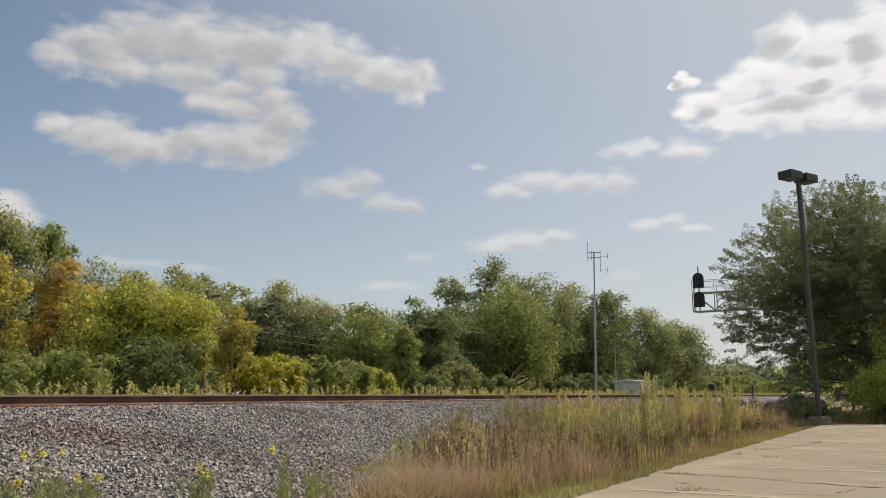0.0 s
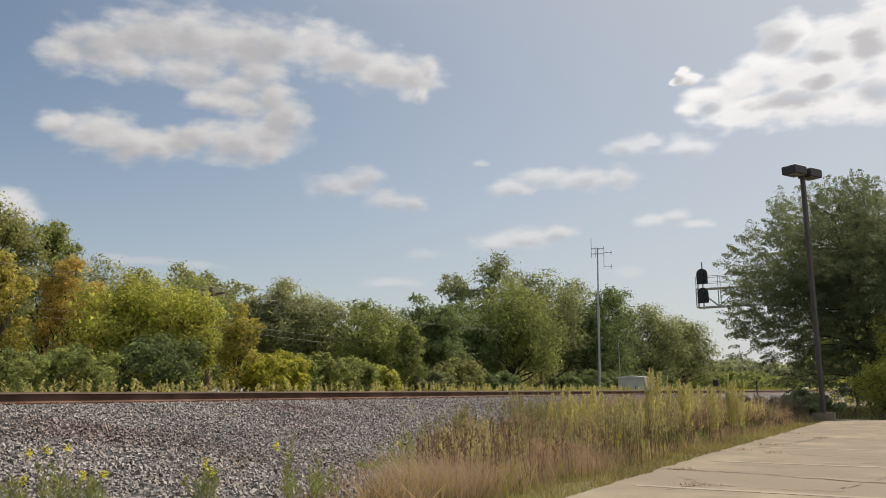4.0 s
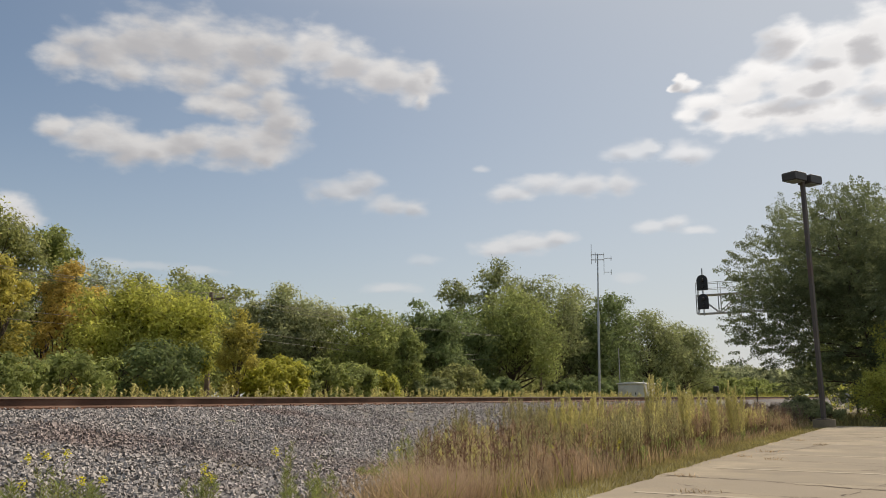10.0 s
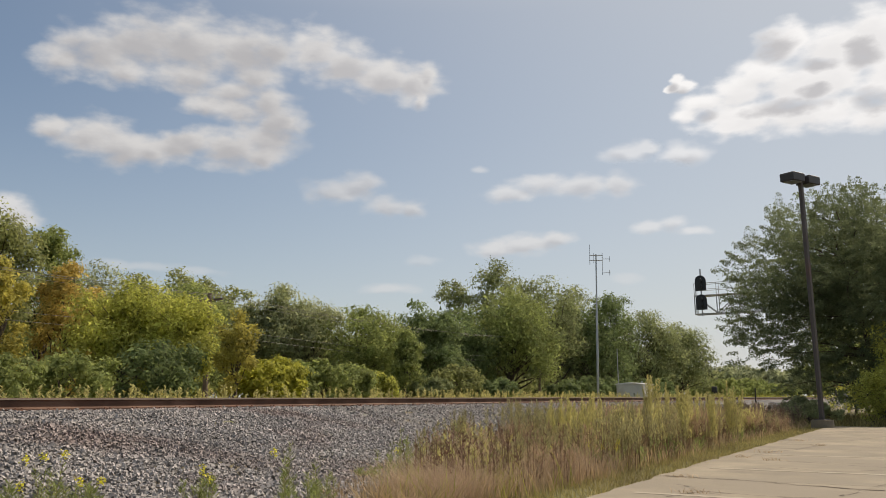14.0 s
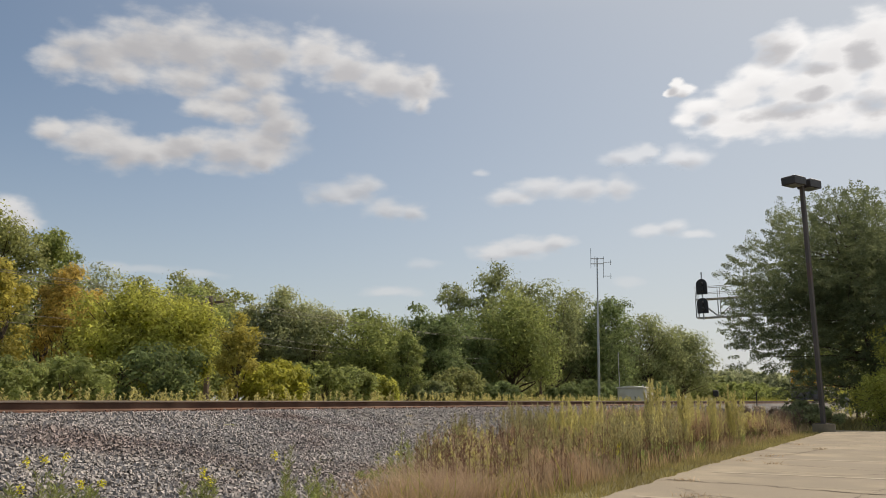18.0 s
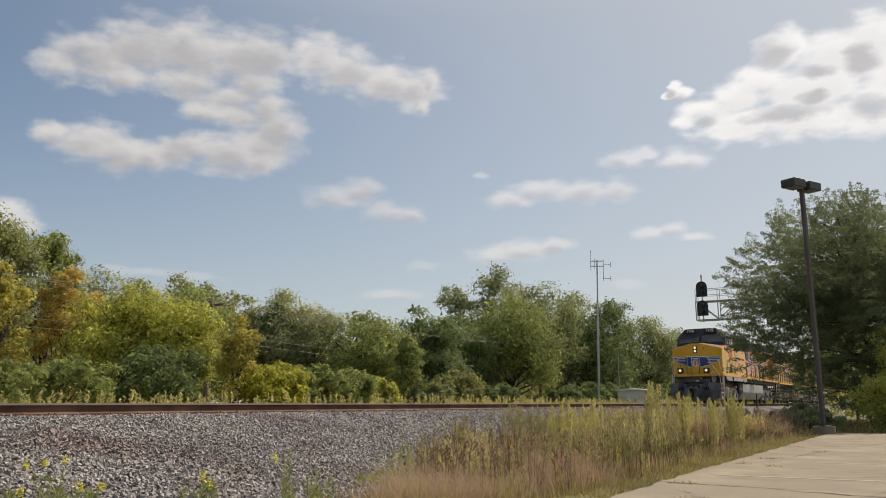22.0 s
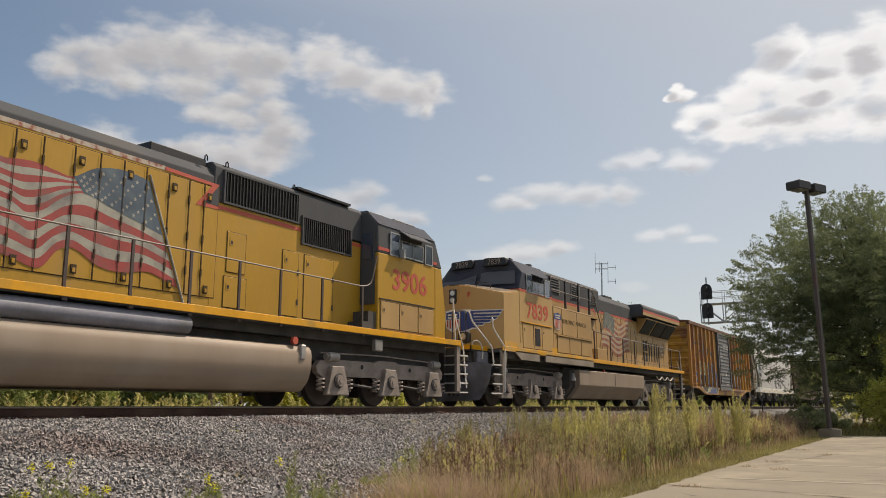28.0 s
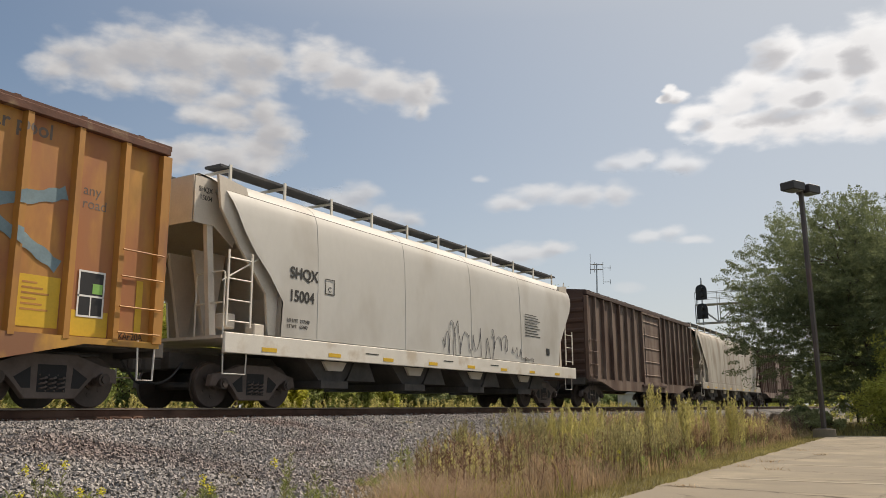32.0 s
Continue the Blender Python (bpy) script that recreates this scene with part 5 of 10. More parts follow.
def trackside():
    # low signal post and marker posts far along the track
    root = empty("dwarf_signal", pose(77.5, 17.2, -0.6), label="low black trackside signal on a short post", category="railway signal")
    bm = B()
    tube(bm, [(0, 0, 0), (0, 0, 1.1)], 0.07, 8)
    part("post", bm, M_BLACK, root)
    bm = B()
    box(bm, -0.18, 0.18, -0.24, 0.24, 1.05, 1.6, 0.08)
    part("signal_head", bm, M_BLACK, root)
    bm = B()
    box(bm, -0.2, 0.2, 0.35, 0.75, -0.1, 0.85, 0.03)
    b = part("relay_box", bm, M_GALV, root, "pale metal relay box")
    for x, y, h in ((43.3, 10.0, 0.45), (56.6, 10.0, 0.95)):
        bm = B()
        tube(bm, [(0, 0, -0.2), (0, 0, h)], 0.035, 8)
        o = part("marker_post", bm, M_BLACK, None)
        o.matrix_basis = pose(x, y, float(ground_z(x, y)), 1.5, 2.0, 0)
        tagged(o, "thin dark steel marker post on the bank", "post", "marker posts")
    bm = B()
    tube(bm, [(0, 0, -0.2), (0, 0, 4.2)], 0.04, 8, 0.03)
    o = part("antenna_pole", bm, M_GALV, None)
    o.matrix_basis = pose(58.7, 19.9, -0.6)
    tagged(o, "thin grey pole behind the equipment shelter", "pole")


trackside()


def utility_line():
    M_WOOD = mat("weathered_pole", (0.16, 0.12, 0.09), 0.9, var=0.3, bump=0.5)
    M_WIRE = mat("wire", (0.17, 0.165, 0.14), 0.7, 0.0, bump=0)
    poles = ((2.0, 30.5, 5.9), (28.2, 30.2, 5.0), (66.0, 29.5, 5.2))
    tops = []
    for x, y, z in poles:
        root = empty("utility_pole", pose(x, y, -0.6), label="weathered wooden utility pole with a crossarm among the trees", category="utility pole", group="utility poles")
        bm = B()
        tube(bm, [(0, 0, -0.2), (0, 0, z + 0.75)], 0.14, 10, 0.1)
        part("pole", bm, M_WOOD, root, smooth=True)
        bm = B()
        box(bm, -0.05, 0.05, -0.9, 0.9, z + 0.35, z + 0.45)
        part("crossarm", bm, M_WOOD, root)
        for dy in (-0.8, -0.3, 0.3, 0.8):
            bm = B()
            tube(bm, [(0, dy, z + 0.45), (0, dy, z + 0.58)], 0.035, 8)
            part("insulator", bm, M_GALV, root)
        tops.append((x, y, z))
    for dy, dz in ((-0.8, 0), (-0.3, 0), (0.8, 0), (0, -1.5), (0, -1.85)):
        bm = B()
        for (ax, ay, az), (bx, by, bz) in zip(tops, tops[1:]):
            pts = []
            for k in range(13):
                t = k / 12
                pts.append((ax + (bx - ax) * t, ay + (by - ay) * t + dy, az + (bz - az) * t + dz - 0.5 * 4 * t * (1 - t)))
            tube(bm, pts, 0.009, 4)
        o = part("overhead_wire", bm, M_WIRE, None)
        tagged(o, "thin overhead wire sagging between utility poles", "wire", "overhead wires")


utility_line()


# ---- train ----
TRAIN, AXLES = [], []
M_YEL = mat("yellow_paint", (0.72, 0.372, 0.012), 0.36, var=0.06, scale=0.6, fine=12, bump=0.03, alt=(0.62, 0.35, 0.03), amount=0.12, alt_scale=0.5, streak=0.6, coat=0.15)
M_YEL2 = mat("dulled_yellow_paint", (0.485, 0.272, 0.022), 0.45, var=0.10, scale=0.7, fine=14, bump=0.04, alt=(0.43, 0.25, 0.05), amount=0.25, alt_scale=0.7, streak=0.7)
M_TAN = mat("sun_faded_yellow_paint", (0.45, 0.275, 0.104), 0.55, var=0.10, scale=0.6, fine=14, bump=0.05, alt=(0.52, 0.33, 0.13), amount=0.35, alt_scale=0.5, streak=0.6)
M_BAND = mat("yellow_orange_edge", (0.80, 0.38, 0.01), 0.45, var=0.1, fine=10, bump=0.03, alt=(0.50, 0.28, 0.04), amount=0.2, alt_scale=1.5)
M_WORN = mat("worn_orange_edge", (0.74, 0.37, 0.02), 0.5, var=0.15, fine=10, bump=0.03, alt=(0.52, 0.33, 0.12), amount=0.5, alt_scale=1.2)
# engine grey darkened against sun on roof slopes; blue cast is reflected sky
M_ROOF = mat("toned_down_roof_paint", (0.056, 0.062, 0.084), 0.8, var=0.15, scale=0.8, fine=12, bump=0.03, gloss=0.15)
M_GREY = mat("grey_engine_paint", (0.092, 0.096, 0.104), 0.8, var=0.12, scale=0.8, fine=12, bump=0.03, alt=(0.105, 0.10, 0.098), amount=0.25, streak=0.5, gloss=0.15)
M_GREYL = mat("light_grey_paint", (0.36, 0.36, 0.35), 0.45, var=0.1, scale=0.9, fine=12, bump=0.04, alt=(0.28, 0.26, 0.235), amount=0.3, streak=0.4)
M_DUSTY = mat("dusty_tank_paint", (0.32, 0.245, 0.182), 0.6, var=0.08, scale=0.9, fine=12, bump=0.04, alt=(0.34, 0.27, 0.21), amount=0.35, streak=0.5)
M_RED = mat("red_stripe", (0.60, 0.045, 0.025), 0.45, var=0.1, bump=0.02)
M_REDF = mat("faded_red_paint", (0.55, 0.10, 0.06), 0.55, var=0.12, bump=0.02)
M_WHITE = mat("white_paint", (0.78, 0.77, 0.74), 0.5, var=0.06, bump=0.02)
M_WHITEF = mat("faded_white_paint", (0.62, 0.56, 0.48), 0.6, var=0.1, bump=0.02)
M_BLUE = mat("blue_paint", (0.028, 0.06, 0.23), 0.45, var=0.1, bump=0.02)
M_NAVY = mat("navy_flag_blue", (0.035, 0.055, 0.11), 0.5, var=0.15, bump=0.02)
M_TRUCK = mat("grey_running_gear", (0.30, 0.30, 0.295), 0.55, var=0.2, scale=2, fine=20, bump=0.15, alt=(0.20, 0.17, 0.145), amount=0.3, alt_scale=2)
M_TRUCKD = mat("dusty_running_gear", (0.34, 0.285, 0.25), 0.8, var=0.25, scale=2, fine=20, bump=0.2, alt=(0.22, 0.18, 0.15), amount=0.35, alt_scale=2)
M_UNDER = mat("grimy_shaded_underframe", (0.085, 0.078, 0.072), 0.8, var=0.3, scale=2, fine=15, bump=0.2)
M_PLOW = mat("dark_grey_plow", (0.25, 0.25, 0.295), 0.5, var=0.2, scale=2, fine=16, bump=0.1, alt=(0.12, 0.115, 0.11), amount=0.3)
M_WHEEL = mat("brown_steel_wheel", (0.10, 0.08, 0.07), 0.65, 0.4, var=0.25, scale=3, fine=20, bump=0.15)
M_SCREEN = mat("black_screen", (0.012, 0.012, 0.013), 0.7, var=0.3, fine=60, bump=0.3)
M_PIPE = mat("silver_rail", (0.66, 0.63, 0.59), 0.6, 0.0, var=0.15, bump=0.03)
M_RAILDULL = mat("dusty_rail", (0.21, 0.175, 0.15), 0.6, 0.0, var=0.15, bump=0.03)
M_POST = mat("dark_handrail_post", (0.075, 0.055, 0.05), 0.6, var=0.2)
M_CYL = mat("silver_cylinder", (0.40, 0.38, 0.36), 0.5, 0.4, var=0.2, alt=(0.18, 0.15, 0.13), amount=0.3)
M_INK = mat("black_lettering", (0.03, 0.028, 0.025), 0.6, bump=0)
M_LAMP = glow("lit_headlight", (1.0, 0.78, 0.50), 0.95)
M_LAMP.node_tree.nodes["Principled BSDF"].inputs["Base Color"].default_value = (0.12, 0.1, 0.08, 1)
M_FADEDR = mat("sun_bleached_red", (0.31, 0.09, 0.065), 0.6, var=0.2, bump=0.02, alt=(0.47, 0.25, 0.11), amount=0.35, alt_scale=2.0)
M_FADEDW = mat("sun_bleached_white", (0.44, 0.36, 0.25), 0.6, var=0.15, bump=0.02, alt=(0.50, 0.32, 0.13), amount=0.35, alt_scale=2.0)
M_FADEDB = mat("sun_bleached_blue", (0.125, 0.15, 0.14), 0.6, var=0.2, bump=0.02, alt=(0.22, 0.22, 0.17), amount=0.3, alt_scale=2.0)
M_CLOTHR = mat("weathered_flag_red", (0.37, 0.062, 0.055), 0.6, var=0.2, bump=0.02, alt=(0.21, 0.10, 0.085), amount=0.3, alt_scale=1.6)
M_CLOTHW = mat("weathered_flag_white", (0.40, 0.385, 0.325), 0.6, var=0.15, bump=0.02, alt=(0.20, 0.185, 0.175), amount=0.4, alt_scale=1.6)
M_CLOTHB = mat("weathered_flag_blue", (0.072, 0.108, 0.15), 0.6, var=0.2, bump=0.02, alt=(0.11, 0.15, 0.18), amount=0.3, alt_scale=2.0)
M_WORNRED = mat("flaking_red_edge", (0.33, 0.10, 0.06), 0.7, var=0.25, fine=18, bump=0.05, alt=(0.50, 0.42, 0.34), amount=0.6, alt_scale=7)
M_FADEDI = mat("sun_bleached_ink", (0.17, 0.11, 0.05), 0.6, bump=0)
M_GAP = mat("dark_panel_gap", (0.06, 0.035, 0.012), 0.8, bump=0)
M_LAMPOFF = mat("headlight_glass", (0.55, 0.55, 0.52), 0.15, 0.3, bump=0)
# blue of the base colour stands for sky reflected in the panes
M_GLASS = mat("sky_tinted_cab_glass", (0.055, 0.075, 0.115), 0.06, 0.0, var=0.1, bump=0, coat=0.6, gloss=1.0)
M_FRAME = mat("silver_window_frame", (0.48, 0.48, 0.47), 0.4, 0.6, bump=0.02)


APART = {"red_stripe", "pilot", "junction_box", "roof_unit", "antenna", "yellow_notice", "yellow_panel", "plate_box", "white_line", "valve_box", "piping", "roof_fittings", "sand_hose", "corner_post", "top_chord", "front_stanchion", "door_head"}


def P(parent, name, m, label="", smooth=False):
    """Returns an adder: fills a bmesh by the given shapes and links it."""
    def add(*shapes):
        if name in APART and len(shapes) > 1:
            return [P(parent, name, m, label, smooth)(s) for s in shapes][0]
        bm = B()
        for s in shapes:
            s(bm)
        return part(name, bm, m, parent, label, smooth)
    return add


def bx(*a):
    return lambda bm: box(bm, *a)


def pr(*a):
    return lambda bm: prism(bm, *a)


def tb(*a):
    return lambda bm: tube(bm, *a)


def mirrored(pts):
    return pts + [(-y, z) for y, z in reversed(pts)]


_wheel = {}


def wheelsets(root, xs, r, gear):
    """Turning wheelsets under a vehicle: axle with two wheels."""
    key = round(r, 3)
    if key not in _wheel:
        bm = B()
        tube(bm, [(0, -0.95, 0), (0, 0.95, 0)], 0.08, 10)
        ax = part("wheelset", bm, M_WHEEL)
        bm = B()
        for a, b, ra, rb in ((-0.07, -0.045, r * 0.96, r), (-0.045, 0.035, r, r), (0.035, 0.065, r + 0.028, r + 0.028)):
            tube(bm, [(0, a, 0), (0, b, 0)], ra, 32, rb)
        tube(bm, [(0, -0.085, 0), (0, -0.06, 0)], 0.13, 16)
        for k in range(6):
            a = k * math.pi / 3
            tube(bm, [(r * 0.5 * math.cos(a), -0.082, r * 0.5 * math.sin(a)), (r * 0.5 * math.cos(a), -0.068, r * 0.5 * math.sin(a))], r * 0.1, 8)
        wh = part("wheel", bm, M_WHEEL, None, smooth=True)
        bm = B()
        tube(bm, [(0, -0.0712, 0), (0, -0.047, 0)], r * 1.0, 32, r * 1.003, caps=False)
        _wheel[key] = (ax.data, wh.data)
        bm.free()
        bpy.data.objects.remove(ax)
        bpy.data.objects.remove(wh)
    axle, wheel = _wheel[key]
    for x in xs:
        o = new("wheelset", axle)
        o.parent, o.location = root, (x, 0, r)
        for s in (-1, 1):
            w = new("wheel", wheel)
            w.parent = o
            w.matrix_basis = pose(0, 0.76 * s, 0, 0, 0, 0 if s < 0 else 180)
        AXLES.append((o, root, x, r))


def shield(root, x, z, w, h, y, faded=False, name="emblem"):
    """Plain shield in blue over red and white bars."""
    red, white = (M_REDF, M_WHITEF) if faded else (M_RED, M_WHITE)
    pts = [(0, 0.0), (0.24, 0.05), (0.44, 0.16), (0.5, 0.36), (0.47, 0.6), (0.5, 0.84), (0.42, 0.94), (0.28, 0.93), (0, 1.0)]
    full = [(x + w * (0.5 + a), z + h * b) for a, b in pts] + [(x + w * (0.5 - a), z + h * b) for a, b in reversed(pts[1:-1])]
    body = P(root, name, white, "shield emblem in blue, red and white")(pr(full, y - 0.004, y + 0.004))
    top = [(a, b) for a, b in pts if b > 0.58]
    tp = [(x + w * (0.5 + a), z + h * b) for a, b in top] + [(x + w * (0.5 - a), z + h * b) for a, b in reversed(top[:-1])]
    P(body, "blue_field", M_BLUE)(pr(tp, y - 0.008, y - 0.004))
    for i in range(5):
        a = -0.36 + i * 0.18
        zb = 0.06 + 0.34 * abs(a) ** 1.6
        P(body, "red_bar", red)(bx(x + w * (0.5 + a - 0.045), x + w * (0.5 + a + 0.045), y - 0.008, y - 0.004, z + h * zb, z + h * 0.6))
    for i, zz in enumerate((0.82, 0.69)):
        P(body, "light_bar", white)(bx(x + w * 0.17, x + w * 0.83, y - 0.011, y - 0.008, z + h * zz - 0.03 * h, z + h * zz + 0.04 * h))


def flag(root, x0, x1, z0, z1, y, faded=False):
    """Waving flag painted on the hood doors: bars of red and white, blue corner with stars, staff."""
    red, white, navy = (M_FADEDR, M_FADEDW, M_FADEDB) if faded else (M_RED, M_WHITE, M_NAVY)
    W, H, n, bars = x1 - x0, z1 - z0, 28, 13

    def wave(u):
        return 0.13 * H * math.sin(u * 7.5 + 0.6) * (0.35 + 0.65 * u) - 0.14 * H * u

    def at(u, v):
        return (x0 + W * (u - 0.21 * (1 - v) * (1 - u)), z0 + H * (0.12 + 0.86 * v) + wave(u))
    body = None
    for b in range(bars):
        bm = B()
        lo, hi = b / bars, (b + 1) / bars
        vs = []
        for i in range(n + 1):
            u = i / n
            a, c = at(u, lo), at(u, hi)
            vs.append((bm.verts.new((a[0], y - 0.0065, a[1])), bm.verts.new((c[0], y - 0.0065, c[1]))))
        for p, q in zip(vs, vs[1:]):
            bm.faces.new((p[0], q[0], q[1], p[1]))
        m = red if b % 2 == 0 else white
        if body is None:
            body = part("flag_marking", bm, m, root, "painted waving flag in red, white and blue")
        else:
            part("flag_bar", bm, m, body)
    bm = B()
    vs = []
    for i in range(13):
        u = 0.40 * i / 12
        a, c = at(u, 0.54), at(u, 1.0)
        vs.append((bm.verts.new((a[0], y - 0.0095, a[1])), bm.verts.new((c[0], y - 0.0095, c[1]))))
    for p, q in zip(vs, vs[1:]):
        bm.faces.new((p[0], q[0], q[1], p[1]))
    part("flag_corner", bm, navy, body, "dark blue corner of the flag")
    bm = B()
    for j in range(6):
        for i in range(6):
            a = at(0.035 + 0.058 * i + (0.028 if j % 2 else 0), 0.59 + 0.072 * j)
            q = []
            for k in range(10):
                w, r = math.pi / 2 + k * math.pi / 5, 0.036 if k % 2 == 0 else 0.015
                q.append(bm.verts.new((a[0] + r * math.cos(w), y - 0.0125, a[1] + r * math.sin(w))))
            bm.faces.new(q)
    tagged(part("star_field", bm, white, body), kind="stuff")
    a, c = at(0, -0.1), at(0, 1.06)
    P(body, "flag_staff", white)(tb([(a[0], y - 0.008, a[1]), (c[0], y - 0.008, c[1])], 0.014, 6))


def smooth_line(pts, n=6):
    """Points on a soft curve through the given ones."""
    out = []
    q = [pts[0], *pts, pts[-1]]
    for a, b, c, d in zip(q, q[1:], q[2:], q[3:]):
        for k in range(n):
            t = k / n
            out.append(tuple(0.5 * (2 * b[i] + (c[i] - a[i]) * t + (2 * a[i] - 5 * b[i] + 4 * c[i] - d[i]) * t * t + (3 * b[i] - a[i] - 3 * c[i] + d[i]) * t ** 3) for i in (0, 1)))
    return out + [pts[-1]]


def blown_flag(root, y):
    """Large painted flag blown back from its staff: top edge, foot of the blue corner and bottom edge as three waving lines."""
    top = [(11.06, 3.96), (10.5, 4.02), (9.98, 3.92), (9.58, 3.68), (9.27, 3.70), (8.93, 3.75), (8.63, 3.73), (8.38, 3.70), (7.98, 3.80)]
    mid = [(11.42, 3.03), (10.8, 3.19), (10.25, 3.33), (9.80, 3.44), (9.43, 3.29), (9.12, 3.03), (8.84, 2.93), (8.54, 3.06), (7.86, 3.14)]
    low = [(11.82, 2.12), (11.18, 2.32), (10.64, 2.24), (10.15, 2.28), (9.71, 2.50), (9.42, 2.44), (9.13, 2.11), (8.70, 2.18), (7.66, 2.46)]
    fine = [smooth_line(a, 5) for a in (top, mid, low)]
    n = min(len(a) for a in fine)

    def at(i, v):
        a, b, k = (fine[1][i], fine[0][i], (v - 0.46) / 0.54) if v > 0.46 else (fine[2][i], fine[1][i], v / 0.46)
        return a[0] + (b[0] - a[0]) * k, a[1] + (b[1] - a[1]) * k

    def strip(i0, i1, v0, v1, d):
        bm = B()
        vs = [[bm.verts.new((x, y - d, z)) for x, z in (at(i, v0), at(i, v1))] for i in range(i0, i1)]
        for p, q in zip(vs, vs[1:]):
            bm.faces.new((q[0], p[0], p[1], q[1]))
        return bm
    body = None
    for b in range(13):
        bm = strip(0, n, b / 13, (b + 1) / 13, 0.0065)
        m = M_CLOTHR if b % 2 == 0 else M_CLOTHW
        if body is None:
            body = part("flag_marking", bm, m, root, "weathered painted flag blown back from its staff")
        else:
            part("flag_bar", bm, m, body)
    part("flag_corner", strip(0, 16, 0.46, 1.0, 0.0095), M_CLOTHB, body, "blue corner of the flag with white stars")
    bm = B()
    for j in range(7):
        for i in range(7):
            a = at(1 + 2 * i + j % 2, 0.51 + 0.068 * j)
            q = []
            for k in range(10):
                w, r = math.pi / 2 + k * math.pi / 5, 0.042 if k % 2 == 0 else 0.018
                q.append(bm.verts.new((a[0] + r * math.cos(w), y - 0.0125, a[1] + r * math.sin(w))))
            bm.faces.new(q)
    tagged(part("star_field", bm, M_CLOTHW, body), kind="stuff")
    P(body, "flag_staff", M_CLOTHW)(tb([(11.98, y - 0.008, 1.84), (11.06, y - 0.008, 4.08)], 0.022, 6))


def door(root, x0, x1, z0, z1, y, m, latch=True, proud=0.012, name="door"):
    d = P(root, name, m)(bx(x0, x1, y - proud, y + 0.002, z0, z1, 0.004))
    P(d, "door_gap", M_GAP)(bx(x0 - 0.013, x1 + 0.013, y - 0.005, y + 0.001, z0 - 0.013, z1 + 0.013))
    if latch and z1 - z0 > 1.2:
        for z in (z0 + 0.25, z1 - 0.5):
            P(d, "hinge", M_POST)(bx(x1 - 0.035, x1 + 0.01, y - proud - 0.012, y - proud, z, z + 0.12))
    if latch:
        lt = P(d, "latch", m)(bx(x0 + 0.06, x0 + 0.15, y - proud - 0.008, y - proud, z1 - 0.26, z1 - 0.12))
        P(lt, "latch_slot", M_INK)(bx(x0 + 0.08, x0 + 0.13, y - proud - 0.011, y - proud - 0.008, z1 - 0.24, z1 - 0.17))
    return d


def handrail(root, pts, r=0.019, name="handrail", m=None):
    return P(root, name, m or M_PIPE, "", True)(tb(pts, r, 6))


def rounded(pts, k=0.18):
    """Softens the bends of a polyline."""
    out = [Vector(pts[0])]
    for a, b, c in zip(pts, pts[1:], pts[2:]):
        a, b, c = Vector(a), Vector(b), Vector(c)
        r = min(k, (a - b).length * 0.45, (c - b).length * 0.45)
        p, q = b + (a - b).normalized() * r, b + (c - b).normalized() * r
        out += [p, p.lerp(q, 0.5).lerp(b, 0.5), q]
    return out + [Vector(pts[-1])]


